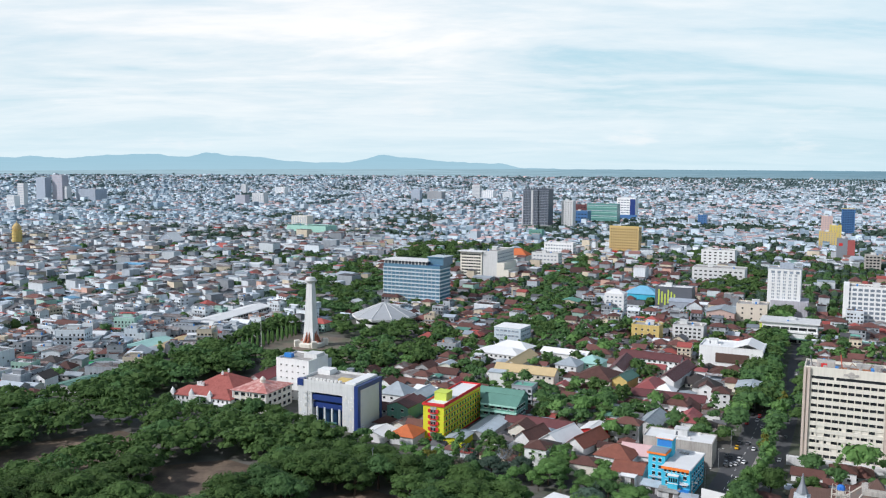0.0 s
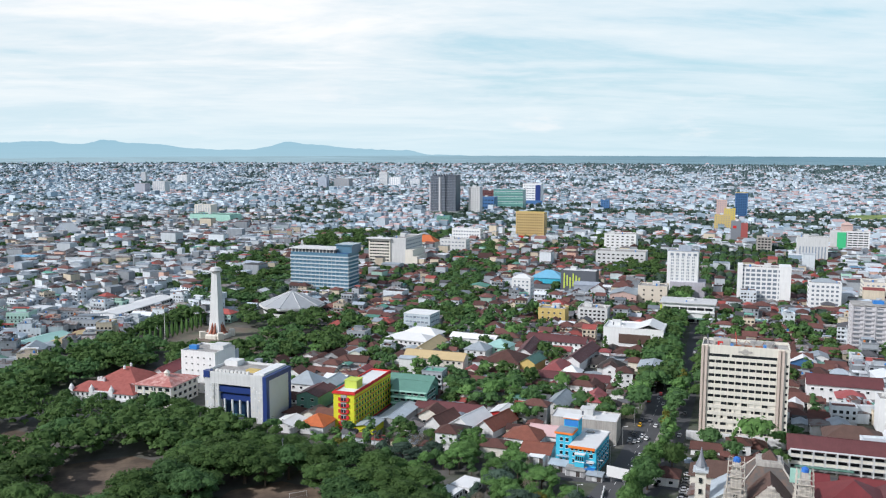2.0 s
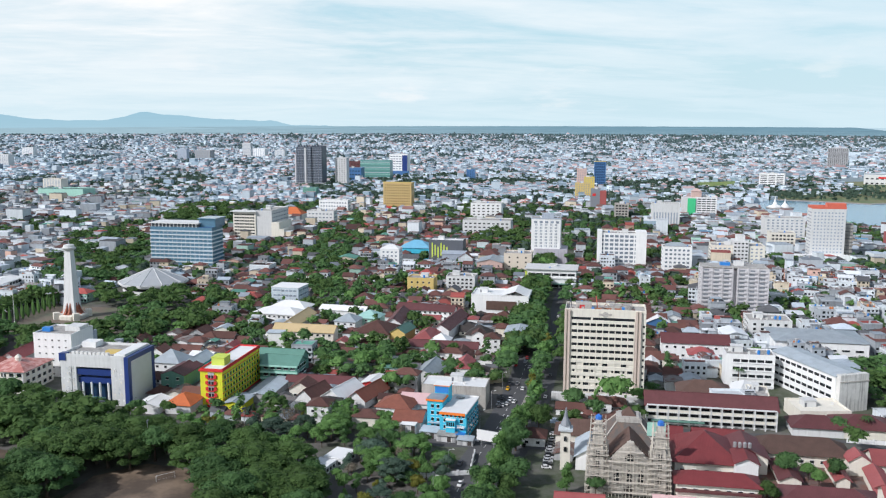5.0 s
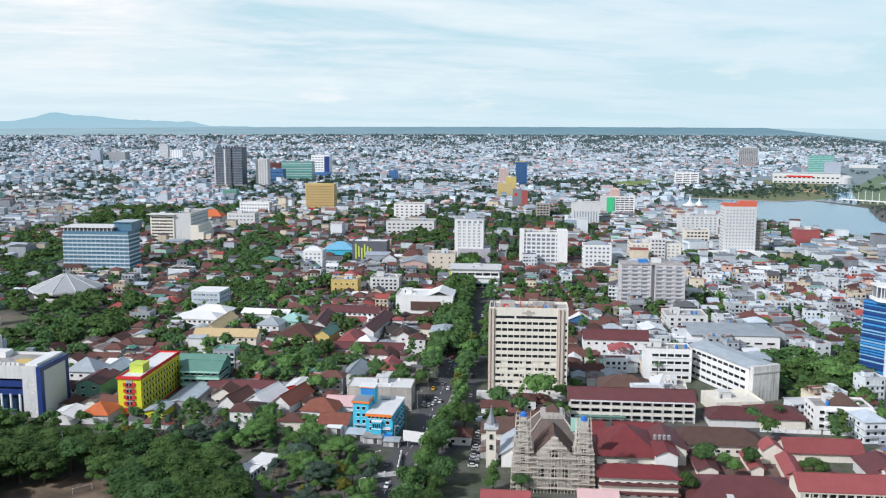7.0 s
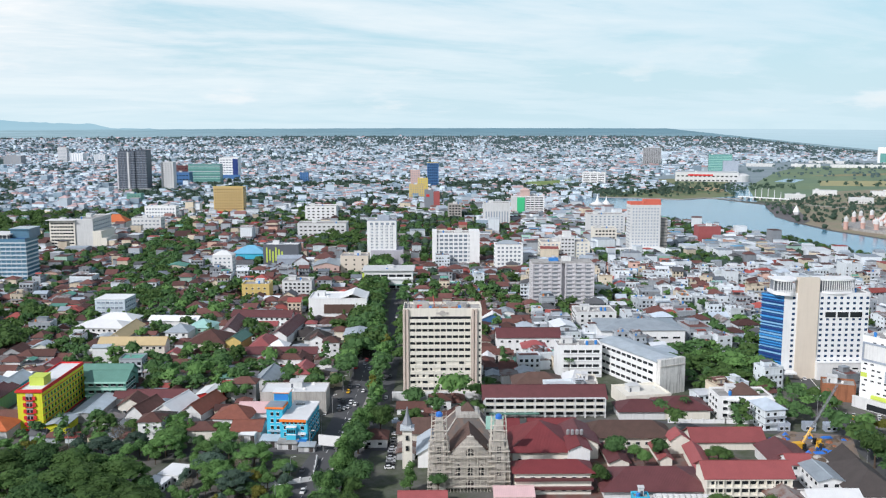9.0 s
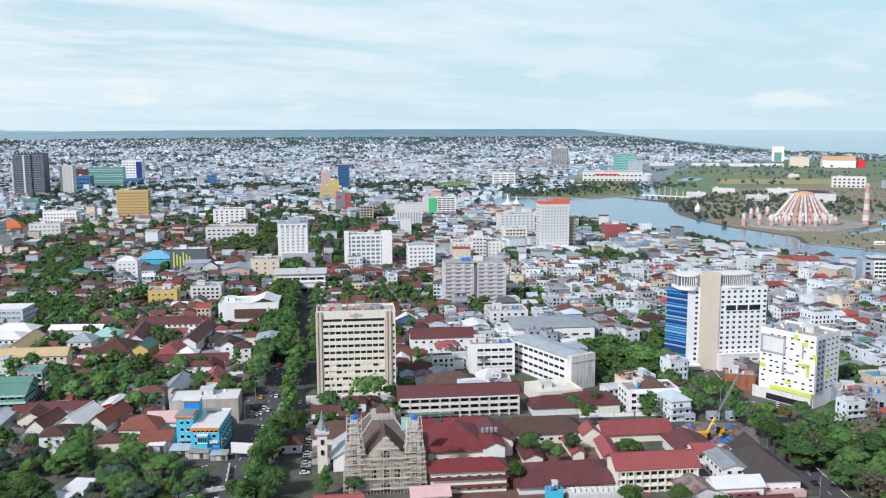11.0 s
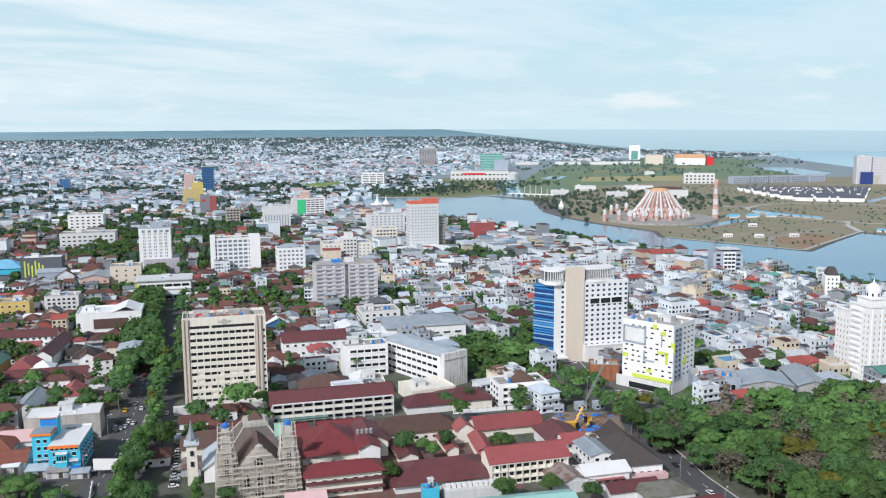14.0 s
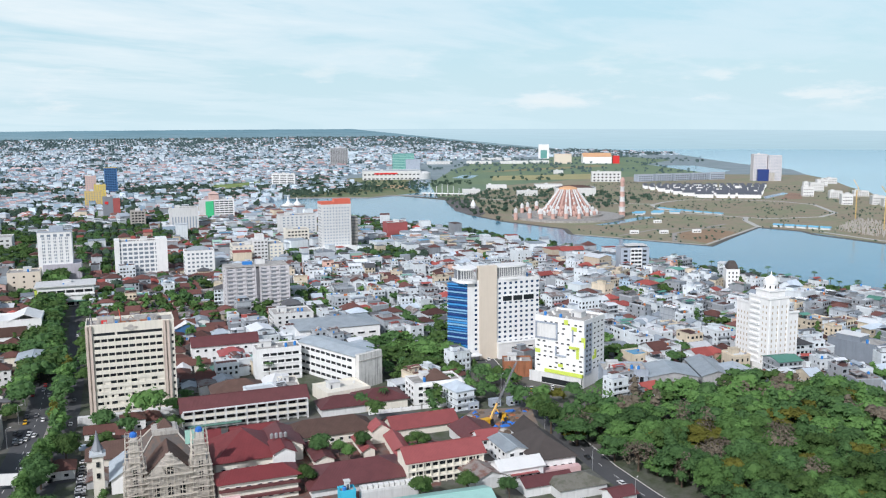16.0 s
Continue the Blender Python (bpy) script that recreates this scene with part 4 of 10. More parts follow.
def yellow_hotel():
    W, D, H = 11.6, 48.0, 18.6
    t = thing("budget_hotel", "yellow budget hotel with red bands and a white roof", "hotel", -9.3, 435.1, -25)
    claim(-9.3, 435.1, -25, W, D, 2)
    body(t, W, D, H, "yellow", "whiteroof", 0.9, "red")
    part("plinth", Shape().box(-0.8, -0.8, 0, W + 0.3, D, 0.8), M["red"], t)
    for k in range(5):
        z = 4.0 + k * 3.1
        part("red_band", Shape().box(W, -0.1, z - 0.25, W + 0.16, D, z + 0.05), M["red"], t)
    windows(t, W, D, "right", 13, 5, 1.6, 3.1, 1.5, 1.5, "glass", "green", sill=True)
    # front: red and white bays beside a glazed strip
    part("front_strip", Shape().box(4.2, -0.35, 0.8, 7.4, 0.1, H - 1.0), M["grey"], t)
    for k in range(5):
        z = 2.2 + k * 3.1
        part("front_panel", Shape().box(2.9, -0.6, z, 4.3, 0.1, z + 1.7), M["red"], t)
        part("front_panel", Shape().box(7.3, -0.6, z, 8.7, 0.1, z + 1.7), M["red"], t)
        part("balcony", Shape().box(4.0, -0.9, z - 0.4, 7.6, -0.3, z), M["red"], t)
    windows(t, W, D, "front", 2, 5, 2.2, 3.1, 1.0, 1.6, span=(4.3, 7.3), out=0.4, sill=False)
    part("stair_head", Shape().box(2.0, 9.0, H, 8.8, 16.5, H + 4.0).box(1.8, 8.8, H + 4.0, 9.0, 16.7, H + 4.3), M["lime"], t)
    part("cornice", Shape().box(-0.6, -0.6, H - 0.5, W + 0.6, 0.0, H + 0.4).box(W, 0, H - 0.4, W + 0.5, D, H + 0.3), M["red"], t)


yellow_hotel()


def bank():
    W, D, H = 36.8, 25.4, 24.0
    t = thing("bank_building", "white and navy bank office with a tall recessed portal", "office building", -76.9, 458.7, -25)
    claim(-76.9, 458.7, -25, W, D, 3)
    # walls round a deep portal
    s = Shape().box(0, 0, 0, 8.5, 4, H).box(27.5, 0, 0, W - 2.0, 4, H).box(8.5, 0, H - 5, 27.5, 4, H).box(0, 4, 0, W - 2.0, D, H)
    part("wall", s, M["offwhite"], t)
    part("side_panel", Shape().box(W - 2.0, 2.5, 0, W, D - 2.5, H - 1.5), M["silver"], t, "grey metal side panel")
    part("side_frame", Shape().box(W - 2.0, -0.4, 0, W + 0.3, 2.5, H + 1).box(W - 2.0, D - 2.5, 0, W + 0.3, D, H + 1).box(W - 2, 2.5, H - 1.5, W + 0.3, D - 2.5, H + 1), M["navy"], t)
    for k in range(2):
        part("portal_beam", Shape().box(8.5, 0.6 + k * 0.9, 14.8 - k * 4.4, 27.5, 3.5, 17.8 - k * 4.4), M["navy"], t)
    for k in range(60):
        u, z = random.choice((random.uniform(0.8, 7.6), random.uniform(28.2, 33.6))), random.uniform(1.5, 19)
        part("facade_tile", Shape().box(u, -0.12, z, u + random.uniform(0.4, 0.9), 0.05, z + random.uniform(0.4, 0.9)), M[random.choice(("white", "silver", "cream"))], t)
    part("portal_glass", Shape().box(8.5, 3.6, 0, 27.5, 3.96, H - 5), M["bluepane"], t)
    for k in range(4):
        part("column", Shape().lathe([(0.55, 0), (0.55, 11)], 10, 11 + k * 4.6, 1.6), M["white"], t)
    part("canopy", Shape().box(10, -7, 3.6, 24, 0, 4.1), M["greenglass"], t)
    e = 0.05
    part("parapet", Shape().box(-e, -e, H, W - 2, 0.5, H + 1.4).box(-e, D - 0.5, H, W - 2, D, H + 1.4).box(-e, 0.5, H, 0.5, D - 0.5, H + 1.4), M["offwhite"], t)
    part("roof", Shape().box(0.5, 0.5, H, W - 2.1, D - 0.5, H + 0.15), M["slab"], t)
    part("roof_frame", Shape().box(W - 8, 1, H + 0.2, W - 2, D - 1, H + 2.2).box(1, D - 8, H, 9, D - 1, H + 3), M["whiteroof"], t)
    part("corner_sign", Shape().box(-0.4, -0.4, H - 2, 3.2, 3.0, H + 1.6), M["navy"], t)
    for k in range(9):
        part("cooling_unit", Shape().box(5 + k * 2.3, 2.2, H + 0.15, 6.6 + k * 2.3, 3.8, H + 2.0).lathe([(0.6, H + 2.0), (0.6, H + 2.1)], 8, 5.8 + k * 2.3, 3.0), M["fanwhite"], t)
    part("roof_plant", Shape().box(20, 8, H, 27, 12, H + 1.6), M["mustard"], t)


bank()


def monument():
    """Tall tapering white shaft on a base of red-brown flame shapes."""
    t = thing("monument", "tall tapering white monument tower on a flame-shaped terracotta base", "monument", -101, 664)
    claim(-116, 649, 0, 30, 30, 0)
    part("shaft", Shape().lathe([(6.6, 4.0), (5.4, 14), (3.7, 42), (3.2, 49.0)], 4, turn=radians(20)), M["offwhite"], t)
    part("gallery", Shape().lathe([(2.6, 49.0), (4.6, 50.4), (4.8, 51.2), (4.0, 51.4), (3.6, 53.0), (1.2, 53.6)], 16), M["offwhite"], t)
    part("finial", Shape().lathe([(0.5, 53.6), (0.15, 56.5)], 8), M["steel"], t)
    for k in range(4):
        a = radians(65 + 90 * k)
        c, s = math.cos(a), math.sin(a)
        sh = Shape()
        for j, (r, h) in enumerate(((7.5, 7.5), (6.6, 11.0), (5.4, 14.5))):
            for w in (-1.6, 1.6):
                b = [(c * r - s * w + c * dx - s * dy, s * r + c * w + s * dx + c * dy) for dx, dy in ((-0.9, -1.0), (0.9, -1.0), (0.9, 1.0), (-0.9, 1.0))]
                top = (c * (r - 2.2) - s * w * 0.6, s * (r - 2.2) + c * w * 0.6, h)
                sh.faces([(*p, 3.0) for p in b] + [top], [(0, 1, 4), (1, 2, 4), (2, 3, 4), (3, 0, 4), (3, 2, 1, 0)])
        part("flame", sh, M["terracotta"], t)
    part("base", Shape().lathe([(10.5, 0), (10.5, 2.6), (9.0, 3.4)], 8), M["cream"], t)
    for k in range(4):
        a = radians(20 + 90 * k)
        part("corner_block", Shape().box(-2, -2, 0, 2, 2, 5), M["cream"], t, at=pose(11 * math.cos(a), 11 * math.sin(a), 0, 0, 0, 20 + 90 * k))


monument()


def hex_hall():
    t = thing("assembly_hall", "low white hall under a faceted pyramid roof", "hall", -51, 758)
    claim(-81, 728, 0, 60, 60, 0)
    part("wall", Shape().lathe([(24.5, 0), (24.5, 7.0)], 10), M["offwhite"], t)
    part("window_band", Shape().lathe([(24.7, 3.2), (24.7, 5.2)], 10), M["glass"], t)
    part("eave", Shape().lathe([(28.0, 6.6), (28.4, 8.2), (27.0, 8.6)], 10), M["white"], t)
    part("roof", Shape().lathe([(28.0, 8.6), (3.0, 18.6), (0.4, 19.8)], 10), M["hallroof"], t, "grey faceted metal roof")
    for k in range(10):
        a = 2 * math.pi * k / 10
        part("ridge", Shape().bar((28.0 * math.cos(a), 28.0 * math.sin(a), 8.7), (3.0 * math.cos(a), 3.0 * math.sin(a), 18.7), 0.5), M["offwhite"], t)


hex_hall()

# ---- glass hotel beyond the monument
def glass_hotel():
    W, D, H = 62.6, 24.0, 41.0
    t = thing("glass_office", "broad office block with banded blue glass", "office building", -59.2, 873.3, -25)
    claim(-59.2, 873.3, -25, W, D, 3)
    part("wall", Shape().box(0, 0, 0, W, D, H), M["officeglass"], t)
    n = 10
    for k in range(n):
        z = 3.4 + k * (H - 4) / n
        part("floor_band", Shape().box(-0.6, -0.6, z, W + 0.6, D + 0.6, z + 1.25), M["paleband"], t)
    for k in range(15):
        xx = W * k / 14
        part("mullion", Shape().box(xx - 0.1, -0.28, 0, xx + 0.1, 0, H - 3), M["silver"], t)
    part("loggia", Shape().box(1, 1, H, W - 14, D - 1, H + 3.2), M["darkgrey"], t)
    for k in range(13):
        part("loggia_post", Shape().box(0.6 + k * 3.8, 0.2, H - 3, 1.4 + k * 3.8, 0.9, H + 3.2), M["offwhite"], t)
    part("roof", Shape().box(-1.2, -1.2, H + 3.2, W - 13, D, H + 4.1), M["offwhite"], t)
    part("core", Shape().box(W - 15, 5, H, W + 1.5, D + 2, H + 7.5).box(W - 16, 4, H + 7.5, W + 2.5, D + 3, H + 8.4), M["officeglass"], t)
    part("roof_deck", Shape().box(W - 13, 0.2, H, W, 4.8, H + 0.3), M["blueclad"], t)


glass_hotel()


def dark_tower():
    W, D, H = 58.0, 40.0, 89.0
    t = thing("apartment_tower", "dark grey twin-slab apartment tower with pale balcony strips", "apartment tower", 177.7, 1933.3, -25)
    claim(177.7, 1933.3, -25, W, D, 6)
    part("wall", Shape().box(0, 0, 0, W * 0.60, D, H - 2).box(W * 0.60, 3, 0, W, D - 3, H), M["nightblue"], t)
    for k in range(10):
        xx = 1.0 + k * (W - 3.5) / 9
        part("fin", Shape().box(xx, -1.0 if xx < W * 0.6 else 2.0, 6, xx + 0.9, 3.2, H - 2), M["slate"], t)
    for k in range(23):
        z = 6 + k * 3.55
        part("slab_edge", Shape().box(-0.5, -0.7, z, W * 0.60 + 0.4, 0.1, z + 0.75), M["bluegrey"], t)
        part("slab_edge", Shape().box(W * 0.60 + 0.5, 2.3, z, W + 0.4, 3.1, z + 0.75), M["bluegrey"], t)
    part("centre_strip", Shape().box(W * 0.34, -1.3, 8, W * 0.40, 0, H - 4), M["offwhite"], t)
    part("side_wall", Shape().box(-3.5, 2, 0, -0.1, D - 6, H - 20), M["palelilac"], t)
    part("podium", Shape().box(-14, -10, 0, W + 8, D, 9), M["grey"], t)
    for k in range(8):
        part("roof_mast", Shape().box(4 + k * 6.2, 4, H - 2, 5.6 + k * 6.2, 9, H + 2.2), M["nightblue"], t)


dark_tower()

TOWERS = "tall buildings of the town"
t = block("green_glass_office", "green glass office block with a flat roof", "office building", 345.5, 2089.2, -25, 73, 30, 49, "greenglass", front=None, gear=(0, 3), group=TOWERS)
for k in range(11):
    part("floor_band", Shape().box(-0.4, -0.4, 4 + k * 4.1, 73.4, 0, 5.3 + k * 4.1), M[("mint", "silver", "teal")[k % 3]], t)
t = block("office_tower", "white office tower with a blue base", "office building", 445.2, 2230.9, -25, 48, 30, 58, "white", front=(6, 9), win=(5.6, 1.6), gear=(0, 2), group=TOWERS, glass="bluepane")
part("blue_base", Shape().box(-2, -3, 0, 52, -0.2, 16), M["deepblue"], t)
part("side_tower", Shape().box(34, -1, 16, 47, -0.1, 56), M["navy"], t)
t = block("ochre_hotel", "ochre hotel block with a red base", "hotel", 264.4, 1377.2, -25, 46, 22, 43.4, "ochre", front=(12, 10), right=(5, 10), win=(1.9, 1.5), sash="mustard", gear=(1, 4), group=TOWERS, first=8)
part("red_base", Shape().box(-2, -2, 0, 49, -0.2, 6.5), M["red"], t)
part("top_frame", Shape().box(0, 0.1, 43.4, 46, 1.0, 46.0), M["mustard"], t)
block("blue_office", "small blue office tower", "office building", 594.3, 2029.8, -25, 20, 16, 27, "deepblue", front=(3, 6), gear=(0, 1), group=TOWERS)
t = block("white_tower", "white tower with slit windows beside the dark apartments", "apartment tower", 262, 1925, -25, 26, 22, 62, "offwhite", front=(4, 15), win=(2.0, 1.4), gear=(0, 2), group=TOWERS)
t = block("blue_mall", "low blue shop block", "shop", 300, 2040, -25, 40, 30, 34, "deepblue", front=(5, 4), gear=(0, 2), win=(5, 2))
block("red_mall", "dark red shop block", "shop", 322, 2150, -25, 34, 24, 44, "maroon", front=(4, 6), gear=(0, 2), win=(4, 1.6))
# white ministry block in two parts
t = block("ministry_block", "cream-white office with sun-shaded ribbon windows", "office building", 22.6, 1088.1, -25, 29, 18, 31, "cream", front=(8, 8), win=(3.0, 1.7), gear=(0, 2), sash="cream")
part("roof_wing", Shape().box(-3, -3, 32.2, 30, 14, 33.0), M["offwhite"], t)
t = block("ministry_wing", "tall plain white wing with a terraced side", "office building", 49.5, 1077, -25, 20, 58, 33, "offwhite", right=(10, 7), win=(3.0, 1.5), gear=(1, 4), glass="hazepane")
part("step", Shape().box(20, -2, 0, 30, 40, 20).box(30, -2, 0, 36, 34, 12), M["cream"], t)
hall("orange_roof_hall", "hall under a steep orange tiled hip roof", "hall", 89.7, 1242.4, -25, 32, 22, 12, 9, "hip", "cream", "orangeroof", front=(6, 2))
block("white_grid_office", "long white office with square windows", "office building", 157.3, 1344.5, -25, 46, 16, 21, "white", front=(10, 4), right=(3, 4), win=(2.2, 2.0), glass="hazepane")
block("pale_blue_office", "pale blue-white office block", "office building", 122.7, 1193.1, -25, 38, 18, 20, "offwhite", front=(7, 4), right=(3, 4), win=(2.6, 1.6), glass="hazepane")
block("mint_warehouse", "long mint-green flat building", "warehouse", -309.3, 1729.2, -25, 90, 40, 18, "mint", front=None, roof="greenroof")
block("mint_tower", "small mint-green office block", "office building", 159.6, 1609.7, -25, 25, 15, 21, "teal", front=(4, 4))
t = hall("sports_hall", "hall with a light blue sheet roof", "hall", 185.4, 879.9, -25, 33, 26, 11, 7, "hip", "sky", "blueroof", front=(1, 1), win=(14, 2.0))
t = block("striped_hall", "grey hall with yellow vertical stripes", "hall", 209, 847.7, -25, 35, 20, 22, "darkgrey", front=None, gear=(0, 2), roof="whiteroof")
for k in range(6):
    part("stripe", Shape().box(3 + k * 3.0, -0.3, 5 + (k % 2) * 2, 4.4 + k * 3.0, 0.05, 20 - (k % 3) * 2), M["lime"], t)
part("gable_annex", Shape().box(16, -14, 0, 40, -0.1, 11).gable(16, -14, 40, -0.1, 11, 2.5, 0.5), M["bluegrey"], t)
t = block("white_flats", "white five-storey house with balconies and a hipped cap", "apartment building", 150, 798.1, -25, 18, 14, 22, "white", front=(4, 6), right=(3, 6), win=(1.8, 1.4), bands=5, gear=(0, 1), glass="hazepane")
part("cap", Shape().hip(1, 1, 17, 13, 22.5, 3.6, 1.2), M["whiteroof"], t)


def white_hotel():
    W, D, H = 29.0, 22.0, 45.2
    t = thing("white_hotel", "slim white hotel tower on a lilac-grey podium", "hotel", 308.2, 813.6, -25)
    claim(308.2, 813.6, -25, 34, D, 3)
    part("podium", Shape().box(1.5, -3.5, 0, 34, 26, 15.5), M["lilac"], t)
    part("wall", Shape().box(-2, 0, 0, W - 2, D, H), M["white"], t)
    for i in range(5):
        for j in range(8):
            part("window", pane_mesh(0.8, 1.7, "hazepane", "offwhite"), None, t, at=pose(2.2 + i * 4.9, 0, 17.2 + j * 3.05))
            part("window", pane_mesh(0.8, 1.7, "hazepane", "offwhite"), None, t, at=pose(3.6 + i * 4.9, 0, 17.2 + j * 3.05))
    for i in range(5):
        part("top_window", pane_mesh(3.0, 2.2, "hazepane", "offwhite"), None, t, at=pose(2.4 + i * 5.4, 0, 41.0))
    part("parapet", Shape().box(-2.4, -0.4, H, W - 1.6, 0.3, H + 1.1).box(-2.4, D - 0.3, H, W - 1.6, D + 0.4, H + 1.1), M["bluegrey"], t)
    part("stair_head", Shape().box(8, 5, H, 20, 15, H + 4.5), M["bluegrey"], t)
    part("roof", Shape().box(-2, 0.3, H, W - 2, D - 0.3, H + 0.2), M["slab"], t)
    roof_gear(t, W - 3, D, H, 0, 5, False)


white_hotel()
t = block("white_showroom", "wide white showroom with a dark ribbon of top-floor windows", "shop", 258, 695.5, -25, 42, 26, 15, "white", gear=(1, 6))
for k in range(6):
    part("ribbon_pane", Shape().box(1.5 + k * 6.7, -0.12, 10.6, 7.4 + k * 6.7, 0.05, 12.7), M["glass"], t)
    part("shop_window", Shape().box(1.8 + k * 6.7, -0.12, 0.6, 6.9 + k * 6.7, 0.05, 3.6), M["glass"], t)
part("roof_slab", Shape().box(-1.5, -1.6, 15.9, 43.5, 27, 16.6), M["offwhite"], t)
part("upper_band", Shape().box(-0.6, -0.9, 8.4, 42.6, -0.1, 9.6), M["white"], t)
part("shop_awning", Shape().box(2, -5.0, 4.0, 41, -0.1, 4.3), M["greenroof"], t)
part("front_roof", Shape().hip(4, -16, 22, -6, 4.5, 3.0, 0.6), M["tile"], t)
part("front_shop", Shape().box(4.2, -15.8, 0, 21.8, -6.2, 4.5), M["offwhite"], t)
part("green_strip", Shape().box(-1.2, -0.4, 1, 0.6, 0.0, 14), M["lime"], t)
t = block("grid_hotel", "white hotel slab with a blue-tinted window grid between solid ends", "hotel", 362.5, 779.2, -25, 46, 20, 33, "white", front=(9, 8), win=(3.4, 2.3), glass="hazepane", sash="white", gear=(1, 5), group=TOWERS, bands=7)
part("end_wall", Shape().box(-0.6, -1.2, 0, 4.2, 19, 35.5), M["white"], t)
part("end_wall", Shape().box(36.5, -1.2, 0, 46.6, 19, 35.5), M["white"], t)
t = block("small_hotel", "white hotel with a rounded grid front", "hotel", 408.3, 734, -25, 27, 18, 24, "white", front=(6, 6), left=(4, 6), win=(2.2, 1.8), gear=(1, 3), bands=5, group=TOWERS, glass="hazepane")
part("penthouse", Shape().hip(3, 3, 23, 15, 25, 3.0, 0.6), M["zinc"], t)
# condominium of two slabs
t = thing("condominium", "pale grey twin-slab condominium with balconies", "apartment tower", 347.5, 566, -25)
claim(347.5, 566, -25, 48, 24, 3)
part("wall", Shape().box(0, 0, 0, 22.6, 20, 34).box(22.6, 3, 0, 25.4, 18, 33).box(25.4, 0, 0, 47, 20, 34.6), M["palelilac"], t)
for x0, x1 in ((0, 22.6), (25.4, 47)):
    for i in range(4):
        part("fin", Shape().box(x0 + i * 7.2, -0.9, 3, x0 + i * 7.2 + 0.9, 0.05, 34.6), M["palelilac"], t)
    for r in range(10):
        for i in range(3):
            u = x0 + 1.2 + i * 7.2
            part("balcony", Shape().box(u, -0.8, 3.2 + r * 3.1, u + 5.6, -0.05, 4.3 + r * 3.1), M["palelilac"], t)
            part("window", pane_mesh(3.4, 1.15, "slate", "grey", False), None, t, at=pose(u + 2.4, 0, 4.4 + r * 3.1))
windows(t, 47, 20, "left", 2, 10, 3.6, 3.1, 1.4, 1.2)
part("roof", Shape().box(0, 0, 34.6, 47, 20, 35.2), M["slab"], t)
part("roof_tank", Shape().box(14, 8, 35.2, 21, 13, 37.4), M["tank"], t)
part("roof_tank", Shape().box(24, 9, 35.2, 31, 14, 38.4), M["offwhite"], t)
t = block("beige_hospital", "cream hospital with stepped wings", "hospital", 470.7, 750.3, -25, 50, 26, 21, "cream", front=(11, 6), left=(5, 6), win=(2.0, 1.4), sash="cream", gear=(2, 6), glass="hazepane")
part("tower", Shape().box(20, -2, 0, 34, 18, 27).box(23, 2, 27, 31, 12, 32), M["offwhite"], t)
windows(t, 50, 26, "front", 4, 7, 2, 3.6, 2.0, 1.4, out=2.0, span=(20, 34))
block("ribbed_hotel", "white hotel with tall vertical ribs", "hotel", 579.3, 1075.1, -25, 37, 22, 31, "offwhite", front=(9, 1), win=(1.5, 26), gear=(1, 3), group=TOWERS, glass="hazepane")
t = block("green_hospital", "white office with a bright green stair tower", "office building", 690, 1148, -25, 30, 24, 31, "white", front=(4, 9), win=(5.6, 1.5), gear=(1, 3), group=TOWERS)
part("stair_tower", Shape().box(-20, -1, 0, -0.1, 18, 31), M["offwhite"], t)
part("green_panel", Shape().box(-12, -1.5, 2, -0.4, -1.0, 30), M["green"], t)
part("lift_house", Shape().hip(-6, 4, 8, 16, 40, 4, 0.8).box(-6, 4, 31, 8, 16, 40), M["pink"], t)
block("yellow_tower", "cream-yellow stepped apartment block", "apartment tower", 659.7, 1523.8, -25, 29, 20, 27, "mustard", front=(6, 8), win=(2.0, 1.4), glass="hazepane", sash="cream", group=TOWERS)
block("yellow_tower", "yellow apartment tower with small windows", "apartment tower", 702, 1578.6, -25, 20, 20, 34.5, "yellowpale", front=(4, 10), win=(1.6, 1.4), glass="hazepane", sash="cream", group=TOWERS)
block("salmon_tower", "tall salmon-pink apartment tower", "apartment tower", 736, 1692.5, -25, 20, 20, 44.5, "pink", front=(4, 12), win=(1.8, 1.4), glass="hazepane", group=TOWERS)
t = block("blue_tower", "narrow deep blue tower", "office building", 799.7, 1747.2, -25, 25, 20, 56, "deepblue", front=(5, 16), win=(3.4, 2.2), glass="bluepane", sash="navy", gear=(0, 2), group=TOWERS)
part("gold_coping", Shape().box(-0.3, -0.3, 57.0, 25.3, 0.6, 58.4), M["mustard"], t)
t = block("red_grey_tower", "grey tower with red fins", "office building", 575.9, 1269, -25, 14.5, 16, 36, "slate", gear=(0, 1), group=TOWERS)
part("red_fin", Shape().box(14.6, 0, 0, 24.5, 14, 34), M["brickred"], t)
part("logo_panel", Shape().box(3, -0.4, 26, 8, 0, 30), M["red"], t)


def red_top_hotel():
    W, D, H = 32.5, 20.0, 55.0
    t = thing("red_top_hotel", "white hotel tower with a red roof rim and small square windows", "hotel", 583.4, 751.4, -25, group=TOWERS)
    claim(583.4, 751.4, -25, W, D, 4)
    body(t, W, D, H, "offwhite", "slab", 2.4, "coral")
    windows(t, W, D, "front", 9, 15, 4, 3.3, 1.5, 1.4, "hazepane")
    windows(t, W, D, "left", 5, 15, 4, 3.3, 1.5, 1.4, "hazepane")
    part("sign_block", Shape().box(15, 2, H, W, 12, H + 5.5), M["coral"], t)
    part("podium", Shape().box(-22, -8, 0, W + 4, -0.1, 9), M["white"], t)
    part("stair_frame", Shape().box(W + 1, 6, 0, W + 9, 14, 40), M["concrete"], t)
    for k in range(11):
        part("stair_slab", Shape().box(W + 0.5, 5, 3 + k * 3.6, W + 9.6, 14.6, 3.5 + k * 3.6), M["darkgrey"], t)


